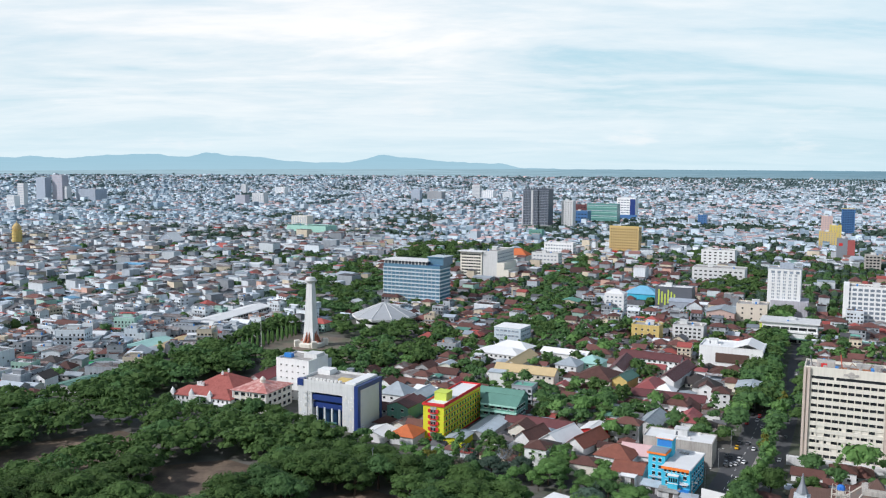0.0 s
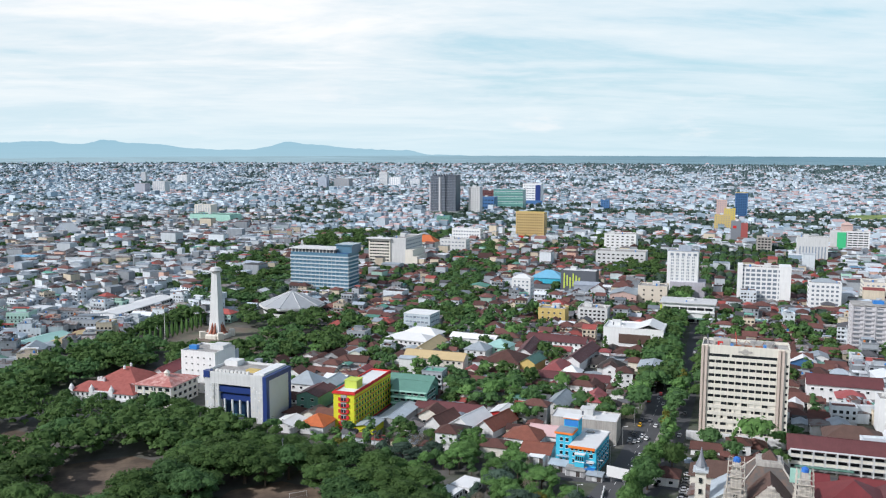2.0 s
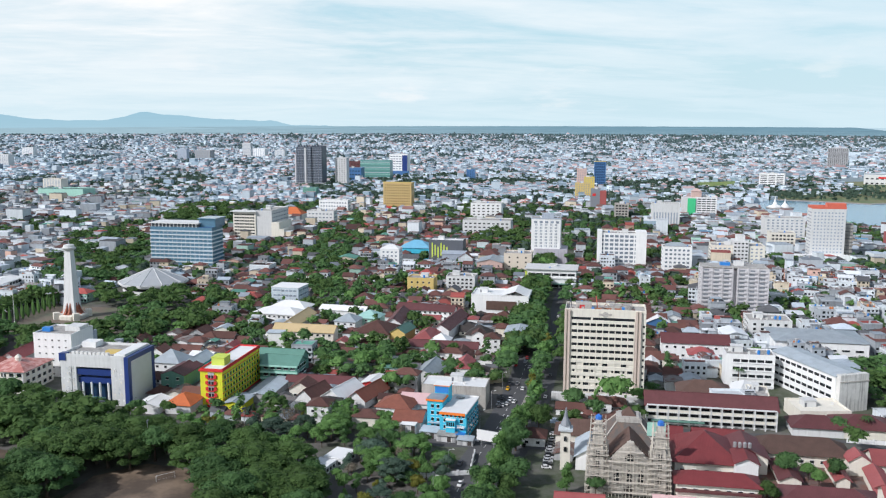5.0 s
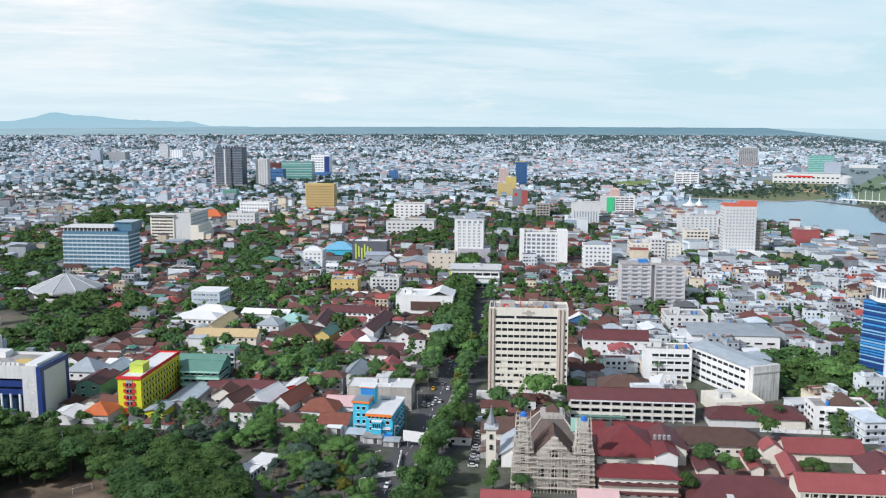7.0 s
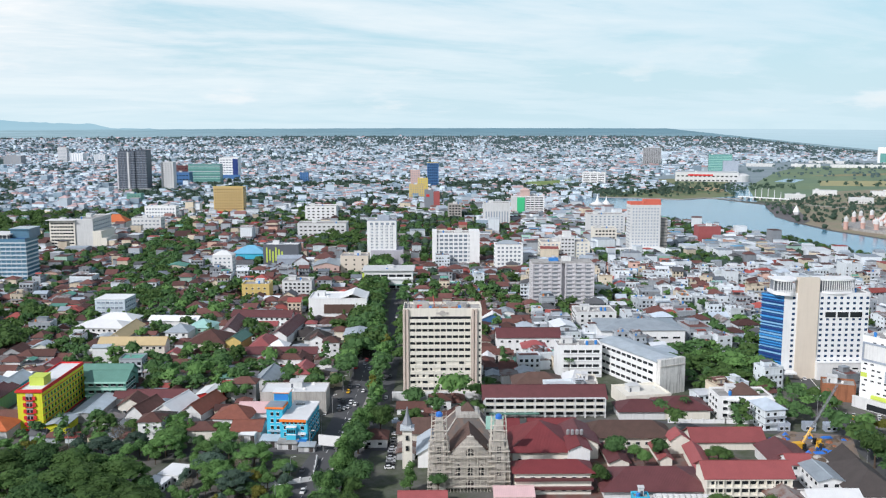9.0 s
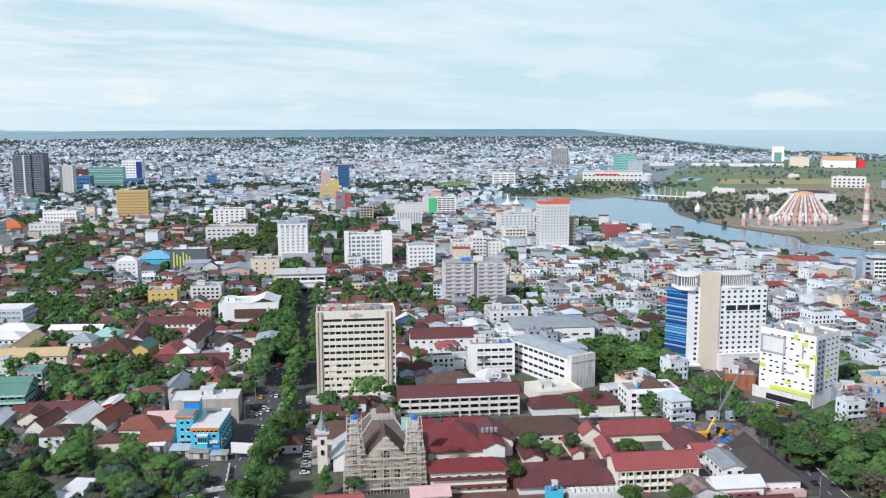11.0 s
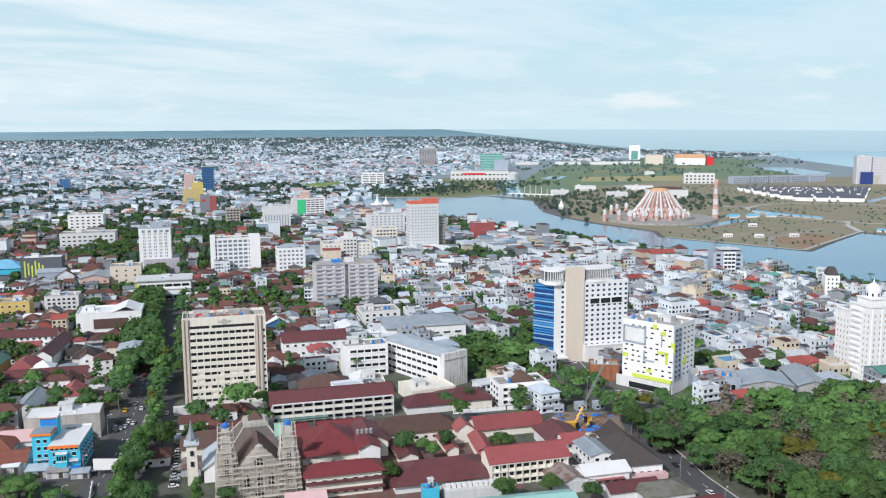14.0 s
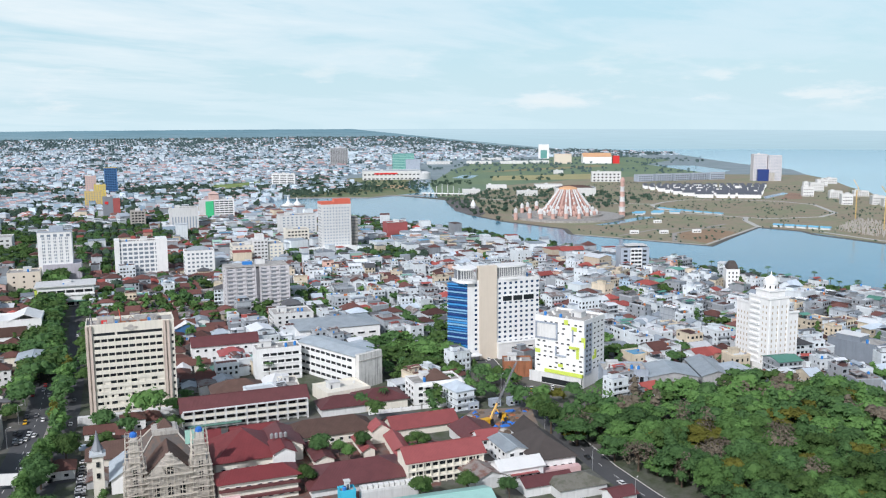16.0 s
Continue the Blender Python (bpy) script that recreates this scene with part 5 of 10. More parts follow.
red_top_hotel()
block("grey_white_flats", "pale grey flats with a white stair tower", "apartment building", 635.1, 901.7, -25, 46, 24, 28, "offwhite", front=(8, 8), win=(2.4, 1.5), glass="hazepane")
block("red_block", "dull red windowless block", "warehouse", 715.6, 792, -25, 26, 20, 20, "redroof", gear=(0, 2))
block("beige_shell", "cream house with an open concrete frame", "house", 592.5, 830.7, -25, 27, 18, 20, "cream", front=(6, 5), win=(2.6, 1.8))
block("grey_far_tower", "grey slab tower by the shore park", "apartment tower", 1885.7, 2372.6, -40, 60, 24, 62, "grey", front=(10, 16), win=(3, 1.6), group=TOWERS)
t = block("hospital_tower", "teal glass hospital tower on a broad white base", "hospital", 1811.7, 1977, -40, 66, 30, 52, "greenglass", gear=(0, 3), group=TOWERS)
for k in range(10):
    part("floor_band", Shape().box(-0.4, -0.4, 3 + k * 5, 66, 0, 4.2 + k * 5), M["mint"], t)
part("wing", Shape().box(40, -30, 0, 82, -1, 36), M["bluegrey"], t)
t = block("mall", "long white shopping mall with a red stripe", "shop", 1466.5, 1715, -40, 150, 70, 22, "offwhite", front=(14, 2), win=(6, 3), gear=(0, 6), roof="zinc")
part("stripe", Shape().box(30, -0.4, 14, 90, 0, 18), M["red"], t)
part("curved_wing", Shape().lathe([(28, 0), (28, 15), (20, 19)], 20, 150, 30), M["offwhite"], t)
block("shore_hotel", "white banded shore hotel", "hotel", 1143.6, 1652.2, -40, 52, 30, 32, "white", front=(3, 8), left=(2, 8), win=(14, 1.6), group=TOWERS)


def lime_hotel():
    W, D, H = 30.0, 23.5, 35.6
    x, y, th = 370.3, 290.4, -83
    t = thing("lime_hotel", "white hotel with lime and grey panel patterns", "hotel", x, y, th)
    claim(x, y, th, W + 3, D, 3)
    body(t, W, D, H, "white", "slab", 1.2)
    random.seed(11)
    for r in range(10):
        for i in range(8):
            if random.random() < 0.72:
                part("window", pane_mesh(1.6, 0.8, "glass", "white", False), None, t, at=pose(2.4 + i * 3.7 + random.uniform(-0.6, 0.6), 0, 8.5 + r * 2.75))
    for u, z, w, h in ((18, 33.4, 2.4, 2.6), (22.5, 30.5, 3.2, 2.2), (21, 20.5, 6.4, 1.5), (25.5, 15.5, 1.7, 6.0), (0.2, 15.8, 3.2, 2.2), (28.5, 25.0, 2.4, 2.6), (14.6, 9.6, 3.0, 1.7), (30, 22, 0.9, 3)):
        part("lime_panel", Shape().box(u, -0.22, z, u + w, 0.0, z + h), M["lime"], t)
    for u, z, w, h in ((0.4, 24.0, 13.5, 0.9), (0.4, 32.6, 13.5, 0.9), (13.2, 24.0, 0.9, 9.4), (12.8, 16.0, 0.9, 5), (12.8, 15.4, 6.5, 0.9), (0.4, 24.0, 0.9, 9.0), (23, 24.4, 0.7, 7)):
        part("grey_band", Shape().box(u, -0.5, z, u + w, 0.0, z + h), M["bluegrey"], t)
    part("sign_panel", Shape().box(1.4, -0.35, 25.0, 13.0, 0, 32.4), M["offwhite"], t)
    part("lime_canopy", Shape().box(7, -1.6, 6.0, W, 0, 7.6), M["lime"], t)
    part("podium", Shape().box(-2, -2.6, 0, W, -1.7, 5.8), M["offwhite"], t)
    part("podium_glass", Shape().box(6, -2.75, 0.4, W - 2, -2.6, 3.4), M["glass"], t)
    part("grey_reveal", Shape().box(W, 1.0, 7, W + 0.3, 8.5, H - 1), M["bluegrey"], t)
    windows(t, W, D, "right", 2, 10, 8.5, 2.75, 1.6, 1.1, sill=False, out=0.3, span=(1.2, 8.3))
    windows(t, W, D, "right", 3, 10, 8.5, 2.75, 1.6, 0.8, sill=False, span=(10, D - 1))
    part("lime_panel", Shape().box(W, 10, 14, W + 0.25, 14, 16).box(W, 12, 16, W + 0.25, 14, 19), M["lime"], t)
    roof_gear(t, W, D, H, 2, 12, True)


lime_hotel()


def ornate_tower():
    W, D, H = 21.3, 27.5, 42.0
    x, y, th = 468.7, 202.6, -25
    t = thing("classical_hotel", "white classical hotel tower with stepped wings and a small dome", "hotel", x, y, th)
    claim(x, y, th, W, D, 3)
    part("core", Shape().box(0, 0, 0, 14, 16.5, H), M["white"], t)
    part("wing", Shape().box(0.6, 16.5, 0, W, D, H - 5), M["white"], t)
    part("wing", Shape().box(14, 0.4, 0, W, 16.5, H - 9), M["white"], t)
    for u0, v0, u1, v1, z in ((0, 0, 14, 16.5, H), (0.6, 16.5, W, D, H - 5), (14, 0.4, W, 16.5, H - 9)):
        part("cornice", Shape().box(u0 - 0.5, v0 - 0.5, z - 0.1, u1 + 0.5, v0 + 0.5, z + 1.0).box(u0 - 0.5, v0 + 0.5, z - 0.1, u0 + 0.5, v1 - 0.1, z + 1.0), M["white"], t)
        part("roof", Shape().box(u0 + 0.5, v0 + 0.5, z, u1, v1, z + 0.2), M["slab"], t)
    for i in range(3):
        part("pilaster", Shape().box(1 + i * 6.2 - 0.5, -0.5, 0, 1 + i * 6.2 + 0.5, 0, H - 1), M["white"], t)
    windows(t, W, D, "front", 4, 11, 4.5, 3.2, 0.75, 1.5, "sandglass", "cream", span=(1, 14), sill=False)
    windows(t, W, D, "front", 2, 8, 4.5, 3.2, 0.75, 1.5, "sandglass", "cream", span=(15, W - 0.5), sill=False, out=-0.4)
    windows(t, W, D, "left", 2, 11, 4.5, 3.2, 0.75, 1.5, "sandglass", "cream", span=(0.5, 6), sill=False)
    windows(t, W, D, "left", 4, 9, 4.5, 3.2, 0.75, 1.5, "sandglass", "cream", span=(16.8, D - 0.5), sill=False, out=-0.6)
    for k in range(12):
        part("balcony", Shape().box(-0.9, 7.0, 3.6 + k * 3.2, 0, 14.5, 4.7 + k * 3.2), M["white"], t)
    part("podium", Shape().box(-2.5, -2.5, 0, W + 2, -0.6, 5.0).box(-2.5, -0.6, 0, -1.0, D, 5.0), M["white"], t)
    part("upper_storey", Shape().box(2.5, 2.5, H, 13, 14, H + 3.6).box(2, 2, H + 3.6, 13.4, 14.4, H + 4.2), M["white"], t)
    part("drum", Shape().lathe([(3.9, H + 4.2), (3.9, H + 7.4), (4.3, H + 7.6)], 16, 7.5, 8), M["white"], t)
    for k in range(8):
        q = 2 * math.pi * k / 8
        part("drum_window", Shape().box(-0.4, -0.1, 0, 0.4, 0.1, 1.6), M["glass"], t, at=pose(7.5 + 3.92 * math.cos(q), 8 + 3.92 * math.sin(q), H + 5.0, 0, 0, math.degrees(q) + 90))
    part("dome", Shape().lathe([(4.1, H + 7.6), (3.8, H + 9.4), (2.6, H + 11.0), (0.8, H + 11.9), (0.4, H + 12.6), (0.1, H + 14.6)], 16, 7.5, 8), M["white"], t)


ornate_tower()
t = block("waterside_block", "dark grey and white block on the lake shore", "office building", 686.5, 438.8, -40, 27, 16, 25, "bluegrey", front=(4, 6), win=(3.6, 2.0), gear=(1, 3), sash="white")
part("white_frame", Shape().box(9, -0.7, 3, 20, 0.0, 25.4), M["white"], t)
windows(t, 27, 16, "front", 3, 6, 4, 3.6, 2.8, 1.9, out=0.75, span=(9.4, 19.6), sill=False)
part("roof_canopy", Shape().box(6, 1, 27.4, 25, 14, 28), M["offwhite"], t)
t = block("white_house_tower", "white house with a tower under a dark steep roof", "house", 678.5, 331.6, -50, 40, 14, 9, "white", front=(9, 2), win=(2.4, 1.5), gear=(0, 2))
part("tower", Shape().box(0, -2, 0, 11, 9, 19), M["white"], t)
part("tower_roof", Shape().lathe([(6.4, 19), (5.4, 22), (3.2, 25.4), (0.6, 25.8)], 4, 5.5, 3.5, turn=radians(45)), M["darkroof"], t)
windows(t, 11, 9, "front", 3, 5, 2, 3.3, 1.0, 1.6, out=2.0, span=(1, 10))
# muted walls and blue-grey panes: haze put into the colours
t = block("seaside_towers", "grey twin apartment slabs under construction on the made land", "apartment tower", 2030, 932, -50, 32, 26, 63, "palelilac", front=(8, 17), win=(2.4, 1.6), glass="bluegrey", gear=(0, 2), group=TOWERS)
part("second_slab", Shape().box(34, -2, 0, 66, 24, 61), M["palelilac"], t)
windows(t, 66, 26, "front", 8, 17, 2, 3.5, 2.4, 1.6, "bluegrey", out=2.05, span=(35, 65), sill=False)
part("dark_cladding", Shape().box(8, -10, 0, 34, -1, 28), M["navy"], t)
part("bare_frame", Shape().box(34.5, -8, 0, 48, -2.2, 20), M["concrete"], t)

# ---------------------------------------------------------------- near the avenue
def cyan_hotel():
    t = thing("cyan_guesthouse", "bright cyan guesthouse with orange cornices and a stair tower", "guesthouse", 90.6, 370.4, -30)
    claim(88, 362, -30, 24, 28, 1)
    part("tower", Shape().box(0, 0, 0, 7.2, 8.2, 15.4), M["sky"], t)
    part("tower_roof", Shape().box(-0.3, -0.3, 16.2, 7.5, 8.2, 16.5), M["zinc"], t)
    part("tower_cornice", Shape().box(-0.6, -0.6, 15.4, 7.8, 8.2, 16.2), M["orange"], t)
    part("stair_head", Shape().box(1.3, 8.2, 0, 8.0, 14.0, 20.0), M["sky"], t)
    part("blue_panel", Shape().box(1.5, 8.1, 16.8, 7.8, 8.19, 19.6), M["tank"], t)
    part("stair_cornice", Shape().box(0.9, 7.8, 20.0, 8.4, 14.4, 20.4), M["orange"], t)
    part("stair_roof", Shape().box(0.8, 7.7, 20.4, 8.5, 14.5, 20.7), M["whiteroof"], t)
    part("main_block", Shape().box(7.3, -4.4, 0, 19.4, 19.5, 11.4), M["sky"], t)
    part("main_cornice", Shape().box(7.2, -5.2, 11.4, 19.4, 19.5, 12.3), M["sky"], t)
    part("fascia", Shape().box(7.1, -5.3, 11.3, 19.0, -5.21, 12.5), M["orange"], t)
    part("main_roof", Shape().box(7.4, -5.0, 12.3, 19.8, 19.7, 12.5).box(19.4, -5.2, 12.3, 19.9, 19.8, 13.0).box(7.4, 19.3, 12.3, 19.9, 19.8, 13.0), M["whiteroof"], t)
    part("roof_hatch", Shape().box(9.5, 15.0, 12.5, 13.5, 17.4, 12.75), M["glass"], t)
    windows(t, 7.2, 8.2, "front", 2, 4, 3.0, 3.1, 1.3, 1.5, sash="white", span=(1.2, 6.4))
    windows(t, 19.4, 19.5, "front", 6, 1, 10.2, 3.0, 1.1, 0.9, out=4.4, span=(7.8, 19.0))
    windows(t, 19.4, 19.5, "front", 3, 3, 1.6, 3.1, 1.5, 1.5, out=4.4, span=(7.8, 19.0))
    windows(t, 19.4, 19.5, "right", 6, 3, 1.8, 3.2, 1.4, 1.5, span=(-3, 19))
    bay = part("bay", Shape().box(10.4, -6.4, 2.8, 14.6, -4.4, 9.2), M["sky"], t)
    part("bay_roof", Shape().box(10.2, -6.7, 9.2, 14.8, -4.4, 9.5), M["white"], bay)
    part("bay_sill", Shape().box(10.2, -6.6, 5.9, 14.8, -6.41, 6.2), M["white"], bay)
    for k in range(4):
        part("bay_pane", Shape().box(10.8 + k * 0.95, -6.46, 6.6, 11.5 + k * 0.95, -6.39, 8.4), M["glass"], bay)
    bal = part("balcony", Shape().box(15.4, -6.0, 5.8, 18.8, -4.4, 6.1), M["white"], t)
    for k in range(8):
        part("baluster", Shape().box(15.45 + k * 0.46, -5.98, 6.1, 15.53 + k * 0.46, -5.9, 7.0), M["white"], bal)
    part("rail", Shape().box(15.4, -6.02, 7.0, 18.8, -5.88, 7.1), M["white"], bal)
    part("entrance_canopy", Shape().box(14.8, -7.6, 3.2, 19.4, -4.4, 3.6), M["tank"], t)
    part("tower_awning", Shape().box(0.6, -1.4, 5.4, 6.8, -0.02, 5.6), M["zinc"], t)
    for k in range(4):
        part("cooling_unit", Shape().box(19.42, -2 + k * 5.2, 4.2, 20.0, -1.0 + k * 5.2, 4.9), M["fanwhite"], t)


def lean_to(label, x, y, th, w, d, h, drop, roof, wall):
    """A low shop front under one sloping sheet."""
    t = thing("lean_to", label, "shed", x, y, th, group="lean-tos before the guesthouse")
    claim(x, y, th, w, d, 0.5)
    part("wall", Shape().box(0.2, 0.8, 0, w - 0.2, d, h - drop), M[wall], t)
    part("roof", Shape().prism([(0, h - drop), (d, h), (d, h + 0.12), (0, h - drop + 0.12)], 0, w), M[roof], t, at=pose(0, 0, 0, 90, 0, 90))
    for k in range(int(w / 2.2)):
        part("shutter", Shape().box(0.6 + k * 2.2, 0.72, 0.2, 2.3 + k * 2.2, 0.79, h - drop - 0.5), M[("grey", "offwhite", "darkroof")[k % 3]], t)


cyan_hotel()
lean_to("low shop front under a grey sheet roof", 85.4, 364.4, -30, 8.5, 6.5, 4.2, 0.9, "zinc", "grey")
lean_to("low stall under a pale grey sheet roof", 91.6, 358.6, -30, 9.0, 5.0, 3.8, 0.8, "slab", "offwhite")
lean_to("low stall under a worn grey sheet roof", 99.0, 351.8, -30, 7.5, 5.0, 3.4, 0.7, "zinc", "grey")
lean_to("white and cyan shop front with a pale roof", 78.0, 370.5, -30, 7.0, 7.0, 5.6, 0.5, "whiteroof", "white")
t = thing("billboard", "blank white roadside billboard on steel posts", "billboard", 111.8, 346.9, -40)
part("panel", Shape().box(-5.0, 0, 2.6, 5.0, 0.4, 7.2), M["whiteroof"], t)
part("frame", Shape().box(-5.1, 0.4, 2.5, 5.1, 0.6, 7.3), M["steel"], t)
for k in (-3, 3):
    part("post", Shape().lathe([(0.2, 0), (0.2, 2.6)], 8, k, 0.3), M["steel"], t)


def church():
    """Twin-towered church wrapped in scaffolding."""
    x, y, th = 136.4, 291.7, -25
    t = thing("church", "grey twin-towered church wrapped in bamboo scaffolding", "church", x, y, th)
    claim(x - 4, y - 3, th, 36, 46, 2)
    part("facade", Shape().faces([(5, 0, 0), (22, 0, 0), (22, 0, 13), (13.5, 0, 22), (5, 0, 13), (5, 1.2, 0), (22, 1.2, 0), (22, 1.2, 13), (13.5, 1.2, 22), (5, 1.2, 13)],
                                 [(0, 1, 2, 3, 4), (9, 8, 7, 6, 5), (0, 5, 6, 1), (1, 6, 7, 2), (2, 7, 8, 3), (3, 8, 9, 4), (4, 9, 5, 0)]), M["stone"], t)
    part("nave", Shape().box(4, 1.2, 0, 23, 40, 12), M["stone"], t)
    part("nave_roof", Shape().gable(0, 0, 13, 21, 12, 10.0, 0.8, 0.3), M["brownroof"], t, "brown shingled nave roof", pose(24, 1, 0, 0, 0, 90))
    part("main_roof", Shape().lathe([(20.0, 10.6), (19.8, 11.0), (6.4, 22.6)], 4, 13.5, 23, turn=radians(45)), M["churchroof"], t, "steep grey shingled roof")
    for sx in (-1, 1):
        for sy in (-1, 1):
            part("hip_edge", Shape().bar((13.5 + sx * 14.0, 23 + sy * 14.0, 11.1), (13.5 + sx * 4.6, 23 + sy * 4.6, 22.7), 0.45), M["stone"], t)
    part("roof_platform", Shape().box(8.6, 18.1, 22.4, 18.4, 27.9, 23.8).box(9.4, 18.9, 23.8, 17.6, 27.1, 24.4), M["concrete"], t)
    part("transept", Shape().box(-2, 16, 0, 29, 26, 11), M["stone"], t)
    part("crossing", Shape().lathe([(4.0, 24.4), (0.15, 27.6)], 4, 13.5, 23, turn=radians(45)), M["brownroof"], t)
    part("rose_window", Shape().lathe([(1.7, -0.15), (1.7, 0.2)], 16), M["glass"], t, at=pose(13.5, -0.05, 14.6, 90))
    for cx in (9, 13.5, 18):
        part("lancet", Shape().prism([(-1, 0), (1, 0), (1, 4), (0.6, 5), (0, 5.6), (-0.6, 5), (-1, 4)], -0.12, 0.12), M["glass"], t, at=pose(cx, -0.05, 4.5, 90))
    part("door", Shape().prism([(-1.6, 0), (1.6, 0), (1.6, 2.6), (0, 3.8), (-1.6, 2.6)], -0.12, 0.12), M["darkroof"], t, at=pose(13.5, -0.06, 0, 90))
    for k, (cx, hh) in enumerate(((1.6, 29.0), (24.6, 28.0))):
        part("tower", Shape().box(cx - 2.6, -1.5, 0, cx + 2.6, 4.2, hh * 0.62).box(cx - 2.0, -1.0, hh * 0.62, cx + 2.0, 3.6, hh * 0.86).lathe([(2.2, hh * 0.86), (1.3, hh), (0.2, hh + 1.6)], 4, cx, 1.3, turn=radians(45)), M["stone"], t)
        for z in (6, 11, 15):
            part("tower_window", Shape().box(cx - 0.7, -1.6, z, cx + 0.7, -1.45, z + 2.6), M["glass"], t)
        sc = thing("scaffold", "bamboo scaffolding round a church tower", "scaffolding", 0, 0)
        sc.matrix_basis = pose(x, y, 0, 0, 0, th)
        top = hh + 0.6
        for lay, w in ((0, 3.6), (1, 4.4)):
            for i in range(5):
                for j in range(5):
                    if i in (0, 4) or j in (0, 4):
                        px, py = cx - w + 2 * w * i / 4, 1.4 - w + 2 * w * j / 4
                        k2 = 1.0 if lay == 0 else 0.66
                        part("standard_pole", Shape().bar((px, py, 0), (cx + (px - cx) * 0.75, 1.4 + (py - 1.4) * 0.75, top * k2), 0.17), M["bamboo"], sc)
            for z in range(2, int(top * (1.0 if lay == 0 else 0.66)), 2):
                f = w * (1 - 0.25 * z / top)
                for a, b in (((-f, -f), (f, -f)), ((f, -f), (f, f)), ((f, f), (-f, f)), ((-f, f), (-f, -f))):
                    part("ledger", Shape().bar((cx + a[0] * 1.06, 1.4 + a[1] * 1.06, z), (cx + b[0] * 1.06, 1.4 + b[1] * 1.06, z), 0.14), M["bamboo"], sc)
                    part("brace", Shape().bar((cx + a[0], 1.4 + a[1], z), (cx + b[0], 1.4 + b[1], z + 1.9), 0.1), M["bamboo"], sc)
                if z % 4 == 0:
                    part("deck", Shape().box(cx - f * 1.1, 1.4 - f * 1.12, z, cx + f * 1.1, 1.4 - f * 0.8, z + 0.1), M["bamboo"], sc)
        part("tarpaulin", Shape().lathe([(1.4, top - 0.6), (1.3, top + 0.6), (0.5, top + 1.2)], 7, cx, 1.4), M["tarp"], sc)
    sc = thing("scaffold", "bamboo scaffolding across the church front", "scaffolding", 0, 0)
    sc.matrix_basis = pose(x, y, 0, 0, 0, th)
    for i in range(15):
        px = 4.6 + i * 1.3
        h = 13 + 9 * (1 - abs(px - 13.5) / 8.9) + 1
        part("standard_pole", Shape().bar((px, -1.6, 0), (px, -1.6, h), 0.13).bar((px, -3.0, 0), (px, -3.0, h * 0.8), 0.12), M["bamboo"], sc)
    for z in range(2, 23, 2):
        half = 9.0 if z < 13 else 9.0 * (23.5 - z) / 10.5
        part("ledger", Shape().bar((13.5 - half, -1.6, z), (13.5 + half, -1.6, z), 0.14).bar((13.5 - half, -3.0, z), (13.5 + half, -3.0, z), 0.14)
             .bar((13.5 - half, -3.0, z), (13.5, -3.0, min(z + 4, 18)), 0.1).bar((13.5 + half, -3.0, z), (13.5, -3.0, min(z + 4, 18)), 0.1), M["bamboo"], sc)
        if z % 4 == 2:
            part("deck", Shape().box(13.5 - half, -3.0, z, 13.5 + half, -1.6, z + 0.1), M["bamboo"], sc)
    part("debris_net", Shape().box(20.4, 14, 19, 27.5, 14.2, 24.5), M["mint"], sc, "mint-green netting")
    # bell tower and side hall
    b = thing("bell_tower", "white bell tower with a pointed steeple", "tower", 132.4, 315.4, -25)
    claim(131, 312, -25, 7, 8, 1)
    part("shaft", Shape().box(0.3, 0.3, 0, 4.3, 4.3, 16.6), M["cream"], b)
    part("belfry", Shape().box(-0.6, -0.6, 16.6, 5.2, 5.2, 17.4).box(0.6, 0.6, 17.4, 4.0, 4.0, 18.6), M["silver"], b)
    part("steeple", Shape().lathe([(2.3, 18.6), (0.9, 22), (0.15, 26)], 8, 2.3, 2.3), M["slate"], b)
    for z in (8, 12.4):
        part("slit", Shape().box(1.7, -0.15, z, 2.9, 0.05, z + 2.0), M["glass"], b)


church()
hall("parish_hall", "low parish hall with a pale sheet roof", "hall", 139, 314, -25, 11, 20, 6, 3.5, "gable", "white", "zinc", "y")
hall("rectory", "rectory house with a brown hipped roof", "house", 140, 338, -25, 24, 14, 6.5, 5, "hip", "cream", "brownroof", front=(5, 1))
hall("rectory_shed", "low brown tiled shed", "shed", 126, 345, -25, 11, 10, 4, 3, "hip", "offwhite", "tile", front=(2, 1))

# arcaded school block under a long maroon roof
t = hall("arcade_school", "three-storey arcaded block under a long maroon roof", "school", 194, 357.9, -25, 58, 12, 9.8, 4.2, "gable", "offwhite", "maroon", over=1.4)
for k in range(13):
    part("pillar", Shape().box(k * 58 / 12 - 0.3, -2.3, 0, k * 58 / 12 + 0.3, -1.7, 9.4), M["offwhite"], t)
for k in range(3):
    part("gallery", Shape().box(0, -2.2, 3.0 + k * 3.2, 58, 0, 3.25 + k * 3.2), M["offwhite"], t)
    if k < 2:
        part("railing", Shape().box(0, -2.2, 3.25 + k * 3.2, 58, -2.0, 4.5 + k * 3.2), M["cream"], t)
windows(t, 58, 12, "front", 12, 3, 0.9, 3.2, 3.6, 1.9, sill=False, span=(0, 58))
part("awning", Shape().box(2, -4.6, 2.6, 26, -2.4, 2.9), M["greenroof"], t)


